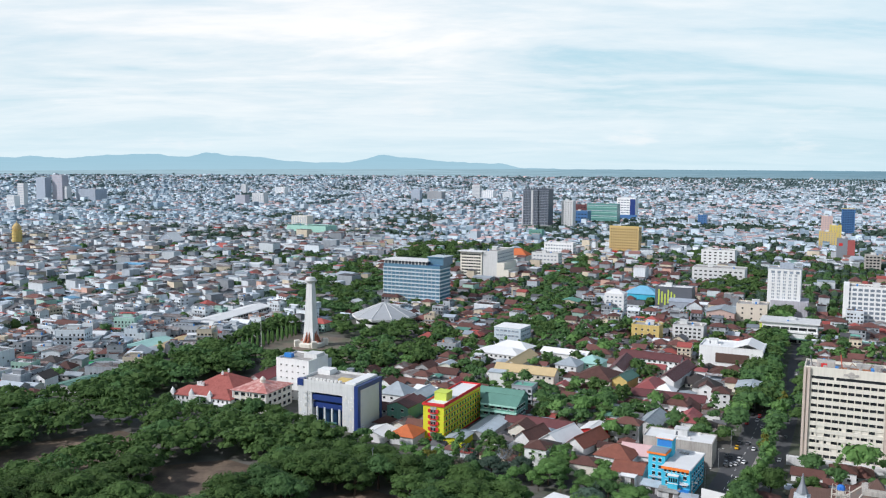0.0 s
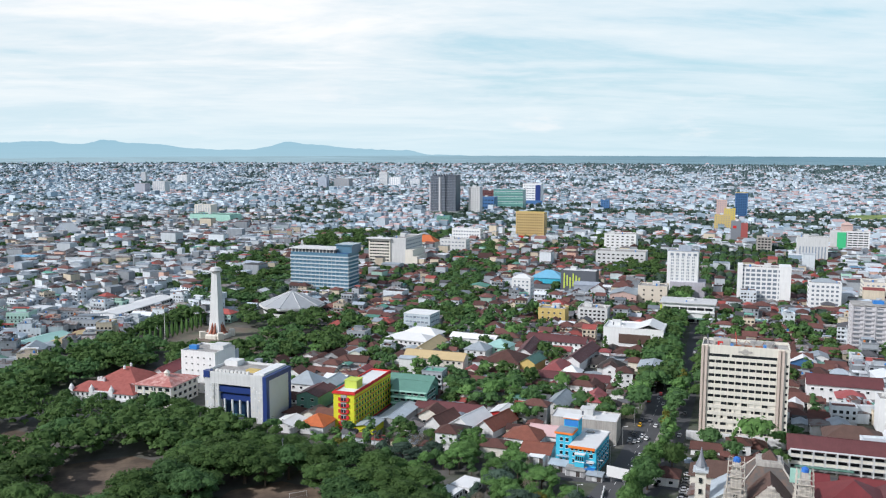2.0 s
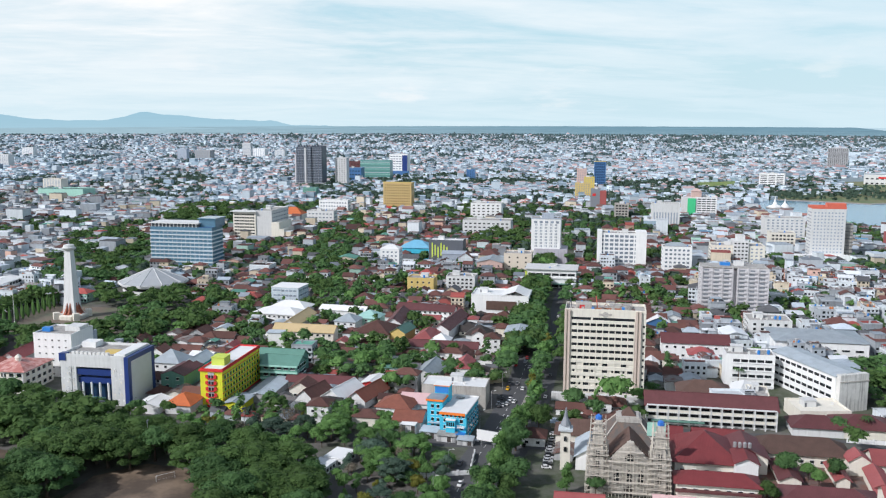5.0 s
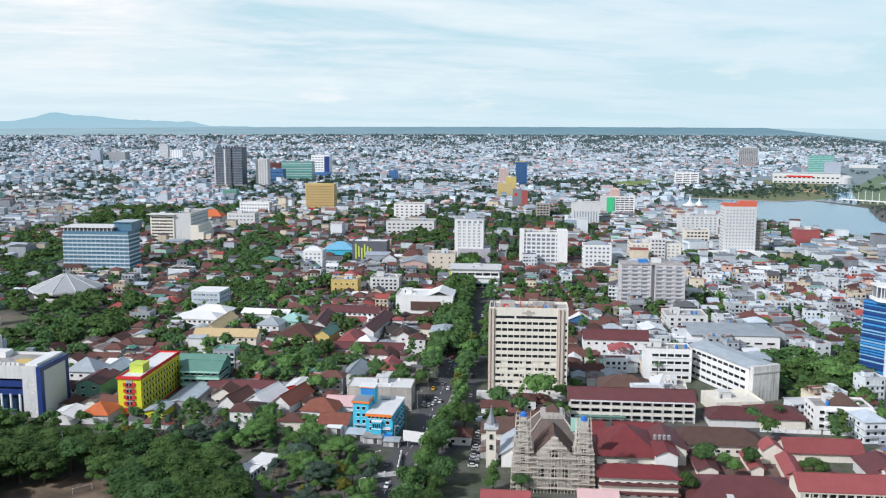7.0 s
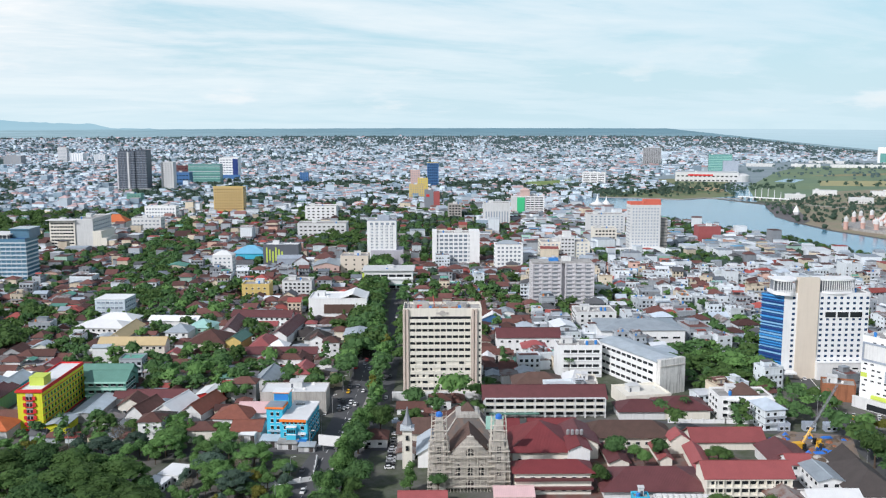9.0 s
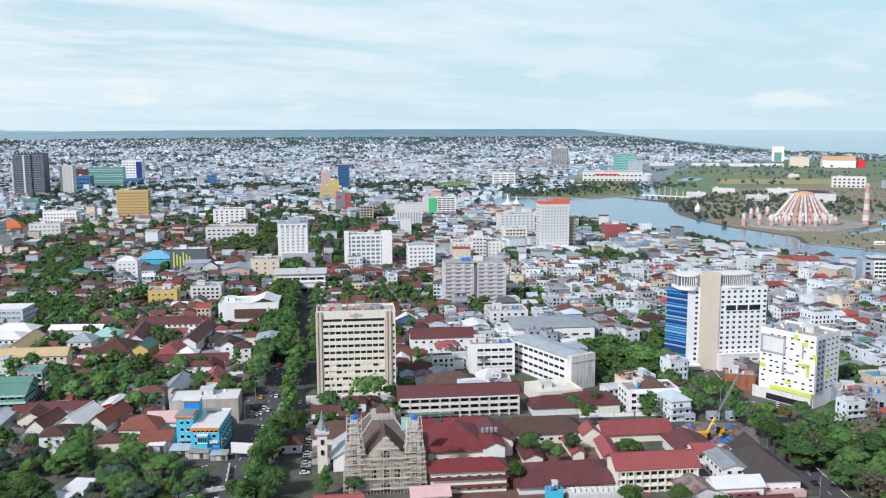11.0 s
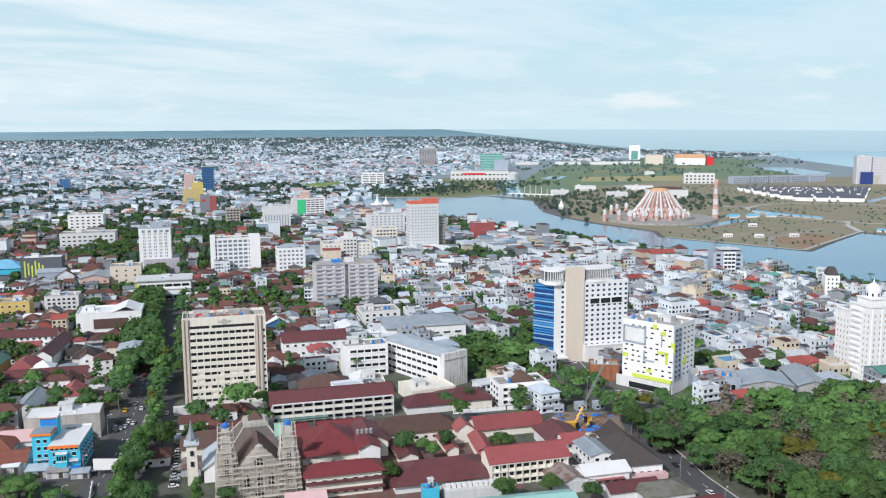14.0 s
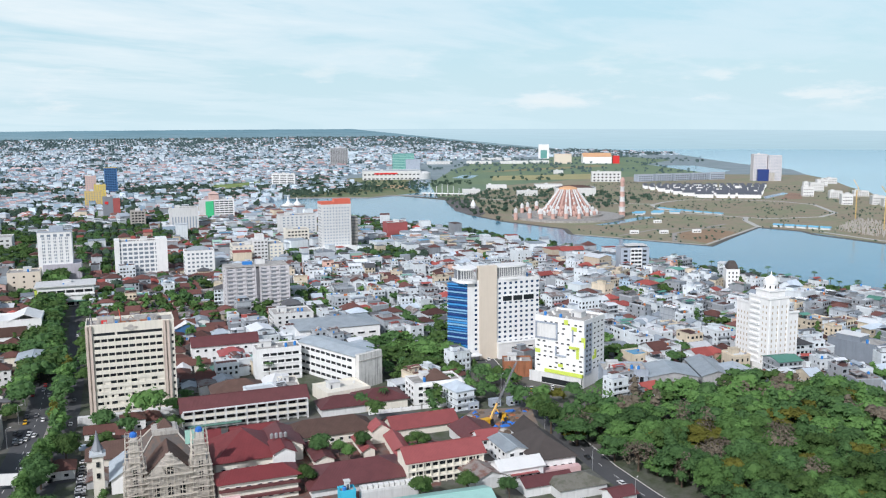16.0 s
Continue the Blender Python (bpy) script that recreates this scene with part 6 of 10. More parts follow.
def white_school():
    """Two white wings at an angle with ribbon windows."""
    t = thing("white_school", "white four-storey school of two wings with ribbon windows", "school", 262, 399, -25)
    claim(258, 345, 0, 54, 62, 2)
    H = 17.6
    body(t, 25, 14, H, "white", "slab", 0.8)
    for r in range(4):
        for k in range(5):
            part("window", pane_mesh(3.5, 1.5, "glass", "white", False), None, t, at=pose(5.4 + k * 4.1, 0, 1.8 + r * 4.1))
        part("sill_band", Shape().box(3.0, -0.4, 1.1 + r * 4.1, 25, 0, 1.6 + r * 4.1), M["white"], t)
    roof_gear(t, 25, 14, H, 2, 6, True)
    w = thing("white_school_wing", "long white school wing with ribbon windows and a blue-grey roof", "school", 291.5, 350.4, 0)
    E, L = 16.8, 50.0
    part("wall", Shape().box(0, 0, 0, E, L, H), M["white"], w)
    part("roof", Shape().gable(0, 0, L, E, 0, 1.4, 0.8, 0.3), M["zinc"], w, at=pose(E, 0, H, 0, 0, 90))
    for r in range(4):
        for k in range(10):
            part("window", pane_mesh(3.7, 1.5, "glass", "white", False), None, w, at=pose(0, 4.5 + k * 4.6, 1.8 + r * 4.1, 0, 0, -90))
        part("sill_band", Shape().box(-0.4, 1, 1.1 + r * 4.1, 0, L, 1.6 + r * 4.1), M["white"], w)
    part("end_stair", Shape().box(0.3, -3, 0, E, -0.05, H + 1.2), M["stainwhite"], w, "rain-stained white end wall")
    part("end_beam", Shape().box(0.1, -3.3, H - 2.6, E + 0.2, -3.02, H - 2.1), M["concrete"], w)


white_school()

# ---------------------------------------------------------------- church school and yellow school
def red_school():
    hall("red_school_hall", "tall school hall under a red hipped roof", "school", 175, 298.5, -25, 25, 27, 6.2, 8.6, "hip", "cream", "redmaroon", front=(5, 1), over=1.4)
    t = hall("red_school_block", "red-roofed school block with red gallery bands", "school", 161.8, 273.6, -25, 29, 10, 8.8, 3.2, "hip", "cream", "redmaroon", front=(7, 2), over=1.3)
    for k in range(2):
        part("gallery_band", Shape().box(-0.6, -1.4, 2.4 + k * 3.4, 29.6, 0, 3.3 + k * 3.4), M["maroon"], t)
    hall("red_school_wing", "link wing of the red-roofed school", "school", 198, 296, -25, 15, 21, 7.0, 3.4, "gable", "cream", "maroon", "y", over=1.0)
    hall("maroon_side_wing", "side wing of the school under maroon roofs", "school", 176, 329, -25, 17, 10, 6.0, 3.0, "gable", "cream", "redmaroon", over=1.0)
    hall("maroon_back_wing", "back wing of the school under maroon roofs", "school", 196, 319, -25, 20, 9, 6.0, 3.4, "gable", "cream", "redmaroon", over=1.0)
    t = hall("tank_house", "narrow white stair house with steel tanks", "school", 193.5, 284.5, -25, 8.5, 14, 9, 2, "gable", "white", "redmaroon", "y")
    for k in range(4):
        part("water_tank", Shape().lathe([(0.7, 11.4), (0.75, 11.6), (0.75, 13.2), (0.3, 13.6)], 10, 1 + k * 1.9, 11), M["steel"], t)
    t = hall("brown_school", "long school wing with a brown sheet roof", "school", 213.5, 302, -25, 38, 15, 5.0, 5.2, "hip", "cream", "brownroof", front=(9, 1), over=1.3)
    hall("courtyard_wing", "low maroon-roofed school wing round the court", "school", 190, 255.5, -25, 40, 21, 3.4, 5.2, "hip", "offwhite", "maroon", over=1.6)
    hall("red_long_wing", "long wing with a bright red roof", "school", 254.5, 280, -25, 31, 13, 4.2, 3.6, "gable", "cream", "redroof", over=1.0)
    hall("red_corridor", "narrow corridor under a bright red roof", "school", 231, 250, -30, 6.5, 31, 4.5, 2.0, "gable", "cream", "redroof", "y", over=0.8)
    hall("red_gatehouse", "small cream gatehouse with a red roof", "school", 243, 281, -25, 8, 8, 6.2, 2.8, "gable", "cream", "redroof", "y", over=0.7)
    t = hall("yellow_school", "pale yellow school block under a red gable roof", "school", 222.5, 236.8, -25, 32, 13, 10, 3.6, "gable", "cream", "redroof", over=1.2)
    for k in range(11):
        part("pillar", Shape().box(k * 3.18 - 0.2, -0.8, 0, k * 3.18 + 0.2, 0, 9.6), M["cream"], t)
    for k in range(3):
        part("ledge", Shape().box(-0.3, -1.0, 2.6 + k * 3.1, 32.3, 0, 3.0 + k * 3.1), M["cream"], t)
    windows(t, 32, 13, "front", 10, 3, 0.8, 3.1, 2.3, 1.3, sill=False)
    hall("maroon_annex", "annex under maroon roof sheets", "shed", 266, 247, -25, 17, 18, 5, 3.2, "gable", "offwhite", "maroon", "y")
    hall("court_wing", "short passage under a maroon roof", "school", 209, 278, -25, 8, 20, 3.2, 1.8, "gable", "cream", "maroon", "y")
    hall("court_wing", "short passage under a red roof", "school", 230, 272, -25, 5, 18, 3.2, 1.5, "gable", "cream", "redroof", "y")
    hall("mint_roof_hall", "low hall with a mint-green sheet roof", "hall", 178, 222, -28, 56, 14, 5, 2, "gable", "white", "mintroof")
    t = block("cooling_plant", "row of white cooling units on a flat roof", "plant room", 200, 238, -28, 22, 5, 4, "offwhite", gear=None)
    for k in range(10):
        part("cooling_unit", Shape().box(0.6 + k * 2.1, 1, 4.1, 2.3 + k * 2.1, 3.4, 5.9).lathe([(0.6, 5.9), (0.6, 6.0)], 8, 1.4 + k * 2.1, 2.2), M["fanwhite"], t)
    t = block("cyan_tank_room", "cyan plant room beside the cooling units", "plant room", 192, 241, -28, 6, 5, 5.4, "sky", gear=(1, 1))
    hall("pink_roof_shed", "shed with a pale pink sheet roof", "shed", 150, 268, -25, 14, 9, 4, 1.8, "gable", "white", "pinkroof")
    hall("red_roof_shed", "low shed with a red sheet roof", "shed", 116, 279, -25, 17, 9, 4, 2.0, "gable", "white", "redroof")


M["slate"] = mk("slate_grey_plaster", (0.20, 0.235, 0.28), var=0.2, scale=0.15, streak=0.15)
M["pinktile"] = mk("weathered_pink_tiles", (0.46, 0.17, 0.15), var=0.35, scale=0.35, ribs=0.5, bump=0.4, tint=(0.55, 0.33, 0.30))
M["colonialroof"] = mk("old_red_tiles", (0.37, 0.105, 0.088), var=0.3, scale=0.4, ribs=0.5, bump=0.5, tint=(0.27, 0.075, 0.062))
M["mossroof"] = mk("mossy_roof_sheets", (0.17, 0.165, 0.14), var=0.3, scale=0.3, ribs=0.7, bump=0.4, tint=(0.10, 0.10, 0.075))
M["redmaroon"] = mk("red_maroon_roof", (0.165, 0.029, 0.032), rough=0.6, var=0.22, scale=0.25, ribs=0.6, bump=0.5)
M["mintroof"] = mk("mint_roof_sheets", (0.30, 0.52, 0.48), rough=0.6, var=0.15, ribs=0.7, bump=0.4)
M["pinkroof"] = mk("pale_pink_roof", (0.62, 0.42, 0.42), rough=0.6, var=0.15, ribs=0.7, bump=0.4)
red_school()

hall("maroon_villa", "low villa with a maroon hipped roof", "house", 250, 326, -25, 22, 14, 4, 4, "hip", "offwhite", "maroon", over=1)
hall("maroon_villa", "rambling villa with maroon roofs", "house", 268, 318, -25, 24, 18, 4.5, 4.2, "hip", "cream", "maroon", over=1)
block("flat_canteen", "low cream building with a broad flat roof", "canteen", 263, 338, -15, 24, 20, 5.5, "cream", roof="cream", gear=(0, 2))
t = block("white_villa_hotel", "white three-storey house with curved balconies and a dark hipped cap", "house", 293.1, 306.3, -25, 26, 15, 10.4, "white", front=(6, 3), left=(3, 3), win=(2.2, 1.6), gear=(1, 3))
part("cap", Shape().hip(8, 3, 20, 14, 11, 4.6, 0.6), M["brownroof"], t)
for k in range(3):
    part("balcony", Shape().box(4, -2.2, 2.8 + k * 3.3, 26.5, 0, 3.6 + k * 3.3), M["white"], t)
t = block("white_hall", "big white hall with a low hipped roof", "hall", 339, 431, -25, 33, 24, 11.5, "white", front=(4, 2), win=(4.5, 1.2), parapet=0, gear=None)
part("hip_roof", Shape().hip(-20, 0, 33, 34, 11.9, 3.6, 0.6), M["zinc"], t)
part("side_hall", Shape().box(-20, 1, 0, -0.05, 34, 11.9), M["white"], t)
block("shop_row", "white four-storey shop row", "shop", 333, 484, -25, 27, 22, 13, "offwhite", front=(5, 4), left=(4, 4), win=(1.8, 1.6), gear=(2, 4))
hall("long_shop", "long shop building with a dark maroon roof", "shop", 257.7, 459.7, -25, 39, 16, 10, 4, "gable", "white", "maroon", front=(8, 2))
hall("red_cap_house", "white house with a red hipped roof", "house", 262, 436, -25, 14, 12, 8, 3.5, "hip", "white", "redroof", front=(3, 2))
hall("ruined_hall", "hall with a collapsed brown roof beside the office block", "hall", 222, 378, -25, 26, 18, 6, 5, "hip", "concrete", "brownroof")
hall("broken_shed", "roofless shed with bare white rafters", "shed", 246, 372, -40, 12, 20, 6, 2, "gable", "concrete", "whiteroof", "y")
block("tan_yard_wall", "plain cream building in a yard", "shed", 251, 362, -30, 10, 18, 7, "cream", gear=(0, 1))
block("hotel_annex", "grey annex with tall openings", "shop", 380.5, 252.5, -46, 24, 16, 9.6, "bluegrey", front=(5, 1), win=(2.0, 5.6), gear=(2, 4))
t = hall("grey_warehouse", "grey warehouse with long sheet roofs", "warehouse", 396, 234, -46, 26, 24, 7, 2.6, "gable", "grey", "zinc", "y")
hall("grey_warehouse", "grey warehouse with a pale sheet roof", "warehouse", 420, 216, -46, 16, 34, 6, 2.6, "gable", "grey", "zinc", "y")
block("billboard_ruin", "open building clad in rusty boarding", "shop", 362, 306, -46, 16, 12, 8, "timber", gear=(0, 1))
t = hall("dark_roof_house", "house with a big dark shingled hipped roof", "house", 265, 207.5, -28, 18, 29, 6, 6.5, "hip", "white", "darkroof", front=(5, 1), over=0.9)
part("lean_to", Shape().box(-0.5, -3.2, 2.6, 19, 0, 2.8).box(-0.5, -3.2, 0, 19, -3.0, 2.6), M["pinkroof"], t, "lean-to under faded red sheets")
hall("dark_wing_house", "wing with a dark shingled gable roof", "house", 282, 226, -28, 12, 16, 5.5, 5.0, "gable", "white", "darkroof", "y", front=(2, 1))
t = hall("pale_roof_house", "white row house with a pale sheet roof", "house", 247, 210, -25, 18.5, 10, 6.5, 2.2, "gable", "white", "whiteroof", front=(5, 1), left=(2, 2))
part("awning", Shape().box(4, -1.6, 4.2, 16, 0.0, 4.4), M["redroof"], t, "red sheet awning")
t = hall("pale_roof_house", "white two-storey house with a pale blue sheet roof", "house", 262, 220, -25, 9.5, 17, 7.5, 1.4, "gable", "white", "zinc", "y", front=(2, 2), left=(4, 2))
hall("red_roof_house", "porch house with a bright red gable", "house", 266, 238, -25, 9, 9, 7, 2.4, "gable", "white", "redroof", front=(2, 2))
hall("narrow_shed", "narrow lean-to with pale blue sheets", "shed", 247, 226, -15, 5.5, 20, 4, 1.0, "gable", "offwhite", "zinc", "y")
hall("rust_roof_house", "house with a rust-stained brown roof", "house", 237, 214, -20, 13, 15, 4.5, 2.6, "gable", "offwhite", "rusty", "y")
hall("maroon_low_house", "low house under long maroon sheets", "house", 246, 196.5, -25, 20, 9, 4.2, 2.0, "gable", "offwhite", "maroon")
hall("grey_low_house", "low house under a mossy grey-brown roof", "house", 252, 185, -25, 20, 13, 4.2, 2.8, "hip", "offwhite", "mossroof")
hall("maroon_low_house", "small roadside house with a maroon roof", "house", 262, 168, -22, 10, 8, 3.6, 1.6, "gable", "offwhite", "maroon")

# ---- by the bank and the colonial offices
t = block("white_archive", "tall plain white block with small windows", "office building", -99, 512.9, -25, 23, 21, 23.6, "white", front=(5, 6), win=(1.0, 0.7), gear=None)
part("roof_tank", Shape().box(1.5, 6, 23.8, 6.5, 9, 26.2), M["tank"], t)
part("stair_head", Shape().box(13, 10, 23.7, 22, 19, 26.4), M["offwhite"], t)
# added slab, its blue-grey stands for the shade on the block's right side
t = thing("archive_side", "thin blue-grey slab for the white block's shaded side", "office building", -77, 509, -25)
part("wall", Shape().box(0, 2, 0, 1.0, 20, 21.5), M["bluegrey"], t)
t = hall("colonial_office", "white colonial office with red tiled hipped roofs and curved gables", "office building", -157, 496, -20, 40, 14, 6.5, 4.2, "hip", "white", "colonialroof", front=(13, 2), left=(4, 2), win=(1.1, 1.5), over=0.8)
for k in (1.2, 14.0, 26.5):
    part("dormer", Shape().box(k - 1.2, -1.0, 4.6, k + 1.2, 0.9, 8.6).lathe([(1.2, 8.6), (1.1, 9.4), (0.6, 9.9), (0.2, 10.8)], 8, k, 0), M["white"], t, "white curved gable")
part("bay", Shape().box(15.2, -0.8, 0.0, 25.3, 0.02, 7.0).box(15.0, -1.0, 7.0, 25.5, 0.3, 7.4), M["white"], t)
for k in range(3):
    part("bay_window", Shape().box(16.4 + k * 3.0, -0.86, 3.6, 18.0 + k * 3.0, -0.78, 5.4), M["glass"], t)
part("cornice", Shape().box(-0.3, -0.35, 6.1, 40.3, -0.02, 6.45), M["offwhite"], t)
part("porch", Shape().box(28, -3.2, 0, 39.5, -0.02, 3.2).box(27.6, -3.6, 3.2, 39.9, -0.02, 3.5), M["offwhite"], t)
for k in range(5):
    part("arch", Shape().box(28.7 + k * 2.2, -3.26, 0.4, 30.0 + k * 2.2, -3.18, 2.6), M["glass"], t)
t = hall("colonial_hall", "high red tiled hipped roof of the colonial hall", "office building", -147.3, 510.1, -20, 27, 25, 7.2, 7.0, "hip", "white", "colonialroof", over=0.9)
for fx, fy in ((13.5, 9.0), (13.5, 15.5)):
    part("finial", Shape().lathe([(0.7, 13.6), (0.6, 14.6), (0.9, 14.9), (0.15, 16.0)], 8, fx, fy), M["white"], t, "white roof finial")
part("crown_gable", Shape().box(2.0, -0.6, 7.4, 6.6, 0.6, 9.2).box(2.0, -0.5, 9.2, 2.9, 0.5, 10.4).box(3.8, -0.5, 9.2, 4.8, 0.5, 10.8).box(5.7, -0.5, 9.2, 6.6, 0.5, 10.4), M["white"], t, "white crenellated gable")
part("verge", Shape().box(19, -0.7, 7.2, 26.6, -0.2, 7.9), M["white"], t)
t = hall("colonial_wing", "cream office wing with weathered pink hipped roofs", "office building", -119, 486, -22, 23, 26, 11.6, 3.6, "hip", "cream", "pinktile", front=(5, 3), right=(5, 3), win=(2.6, 1.9), over=0.9)
part("pavilion_roof", Shape().hip(12.0, -0.6, 23.4, 10.4, 11.9, 3.4, 0.6), M["pinktile"], t)
part("cornice", Shape().box(-0.3, -0.4, 11.0, 23.4, -0.02, 11.5), M["white"], t)
for k in (0.4, 5.6, 11.6, 17.6, 22.2):
    part("pilaster", Shape().box(k - 0.3, -0.3, 0, k + 0.3, -0.02, 11.0), M["white"], t)
part("lantern", Shape().lathe([(1.5, 14.0), (1.5, 16.4), (2.0, 16.6), (1.0, 17.6), (0.1, 18.4)], 8, 13.0, 11.0), M["cream"], t)
hall("colonial_rear_office", "rear office wing with a red roof", "office building", -119, 524, -20, 10, 34, 8, 3.4, "gable", "offwhite", "redroof", "y")
hall("grey_villa", "villa with a steep grey-green hipped roof", "house", -36, 495, -25, 16, 15, 8, 6, "hip", "white", "zinc", front=(3, 2))
hall("green_house", "dark green house with a maroon roof", "house", -30, 470, -25, 13, 22, 8, 2.4, "gable", "teal", "maroon", "y", front=(2, 2))
hall("blue_barrel_hall", "pale blue hall with a rounded roof", "hall", -20, 488, -25, 10, 20, 8, 3, "gable", "sky", "zinc", "y")
hall("orange_house", "house with an orange tiled roof", "house", -26, 428, -25, 13, 15, 4.5, 4, "hip", "offwhite", "orangeroof")
hall("white_shed", "shed with a white sheet roof", "shed", -40, 432, -25, 12, 14, 4, 1.6, "gable", "white", "whiteroof", "y")
t = hall("green_school", "green two-winged school with galleries", "school", 12, 482, -25, 34, 14, 11, 4.2, "gable", "teal", "greenroof", front=(9, 3), win=(1.9, 1.6))
t = hall("green_school_wing", "green gabled school wing with open galleries", "school", 22, 466, -25, 20, 15, 11, 3.6, "gable", "teal", "greenroof", front=(5, 3), right=(4, 3), win=(2.6, 1.7))
for k in range(3):
    part("gallery", Shape().box(-0.4, -1.6, 3.2 + k * 3.5, 20.6, 0, 3.9 + k * 3.5), M["mint"], t)
hall("slate_sheds", "long low sheds with grey sheet roofs", "shed", 13, 436, -25, 12, 34, 4, 1.2, "gable", "grey", "zinc", "y")
hall("slate_sheds", "low shed with a grey sheet roof", "shed", 2, 425, -25, 9, 14, 4, 1.0, "gable", "yellow", "zinc", "y")
hall("white_gable_hall", "hall with a bright white sheet roof", "hall", 48, 420, -40, 13, 22, 5, 4.5, "gable", "offwhite", "whiteroof", "y")
hall("brown_house", "house with steep brown roofs", "house", 36, 424, -40, 11, 18, 4.5, 4.5, "gable", "offwhite", "tile", "y")
hall("brown_house", "house with steep rust-brown roofs", "house", 61, 416, -40, 10, 24, 4.5, 4.0, "gable", "offwhite", "rusttile", "y")
hall("maroon_row", "row of houses under maroon roofs", "house", 34, 455, -25, 36, 10, 4, 2.6, "gable", "offwhite", "maroon")
hall("white_roof_shop", "shop with a bright white roof", "shop", 72, 440, -30, 10, 14, 4.5, 1.4, "gable", "red", "whiteroof", "y")
hall("rust_tile_house", "house with rust-red tiled gables", "house", 72, 398, -30, 17, 15, 5, 4.5, "hip", "white", "rusttile", front=(3, 1))
hall("rust_tile_house", "house with a salmon tiled roof", "house", 85, 402, -25, 20, 12, 5, 3.0, "gable", "white", "pinkroof")
hall("pink_house", "terrace house with a pink roof and white front", "house", 76, 376, -25, 13, 14, 5.5, 2.6, "gable", "white", "rusttile", front=(3, 1))
block("bare_concrete_hall", "unpainted concrete hall with white roof sheets", "warehouse", 97, 408, -25, 32, 16, 11.0, "concrete", roof="whiteroof", parapet=0.5, gear=(0, 3))
hall("grey_barn", "barn with a grey sheet roof", "warehouse", 101, 446, -29, 12, 27, 4.6, 3.6, "gable", "offwhite", "zinc", "y")
block("white_kiosk", "white flat-roofed kiosk among the trees", "kiosk", 40.6, 344.6, -38, 8.5, 11, 3.6, "white", roof="whiteroof", gear=None, parapet=0, front=(4, 1), right=(4, 1))
block("white_kiosk", "low white flat-roofed annex among the trees", "kiosk", 32, 336, -38, 7.5, 11.5, 3.1, "white", roof="whiteroof", gear=None, parapet=0, right=(4, 1))
# ---- middle ground
t = hall("white_clinic", "white clinic under broad pale hipped roofs", "clinic", 23.8, 618, -30, 34, 18, 6.5, 3.6, "hip", "white", "whiteroof", front=(9, 2))
part("rear_roof", Shape().hip(4, 18.8, 32, 36, 7.2, 4.0, 0.6).box(4.6, 19.4, 0, 31.4, 35.4, 7.2), M["whiteroof"], t)
block("white_blue_office", "pale blue-white office cube", "office building", 40.5, 666, -28, 22, 20, 15.5, "paleblue", roof="whiteroof", front=(6, 4), right=(5, 4), win=(2.6, 1.6), gear=None, bands=3, parapet=0, glass="hazepane")
hall("tan_school", "school with a long tan sheet roof", "school", 34.3, 556.1, -25, 40, 11, 8, 3.4, "gable", "cream", "tanroof", front=(10, 2))
hall("tan_school_wing", "school wing with a tan sheet roof", "school", 40, 570, -25, 11, 40, 8, 3.4, "gable", "cream", "tanroof", "y", front=(3, 2))
hall("pale_row", "row of pale sheet-roofed shops", "shop", 72, 622, -30, 34, 12, 6, 2.2, "gable", "white", "whiteroof")
hall("pyramid_house", "house with a pale pyramid roof", "house", 76.6, 578, -30, 15, 15, 6.5, 4.5, "hip", "offwhite", "zinc", front=(3, 2))
hall("pyramid_house", "house with a pale green pyramid roof", "house", 92, 585, -30, 16, 16, 6.5, 4.5, "hip", "mint", "mintroof", front=(3, 2))
hall("maroon_school", "courtyard school wing with a maroon roof", "school", 109, 562, -22, 10, 40, 7, 3.4, "gable", "white", "maroon", "y", right=(9, 2))
hall("maroon_school", "long courtyard school wing with a maroon roof", "school", 126, 606, -30, 42, 10, 7, 3.4, "gable", "white", "maroon", front=(11, 2))
hall("maroon_school", "courtyard school wing under a dark maroon roof", "school", 135, 537, -31, 11, 50, 7, 3.6, "gable", "white", "maroon", "y", left=(10, 2))
sheet("pavement_school_yard", [(122, 566), (134, 600), (158, 586), (140, 556)], 0.06, mk("pale_green_yard", (0.30, 0.40, 0.35), var=0.2, scale=0.1))
hall("brown_villa", "villa with a broad brown hipped roof", "house", 84.5, 547, -30, 24, 26, 5.5, 6, "hip", "cream", "tile")
hall("tan_green_house", "tan house with a green sheet roof", "house", 107, 537, -35, 10, 18, 7, 3, "gable", "mustard", "greenroof", "y")
hall("red_arch_hall", "hall with a red curved roof", "hall", 118.5, 521, -28, 12, 24, 5.5, 4, "hip", "tile", "redroof")
hall("white_tent_house", "house with a white pyramid roof", "house", 127.5, 513, -30, 11, 11, 5.5, 4.0, "hip", "white", "whiteroof")
t = block("white_theatre", "white hall with a stepped gable and maroon panel", "hall", 180, 600, -25, 42, 26, 15, "white", roof="whiteroof", gear=(0, 2))
part("panel", Shape().box(11, -0.5, 5.0, 33, 0.0, 11.5), M["brownroof"], t)
part("gable", Shape().gable(0, 0, 26, 20, 15, 4, 0.4, 0.3, 0), M["whiteroof"], t, at=pose(42, 0, 0, 0, 0, 90))
t = hall("grey_roof_shop", "yellow-fronted shop with a flat grey sheet roof", "shop", 176.3, 512, -25, 16, 18, 8.5, 1.5, "gable", "mustard", "zinc", "y", front=(4, 2))
hall("brown_dome_house", "house with a rounded brown roof", "house", 154, 525, -28, 15, 15, 5, 5.5, "hip", "offwhite", "darkroof")
hall("maroon_lane", "lane of houses under maroon roofs", "house", 112, 512, -25, 44, 9, 4, 2.8, "gable", "offwhite", "maroon")
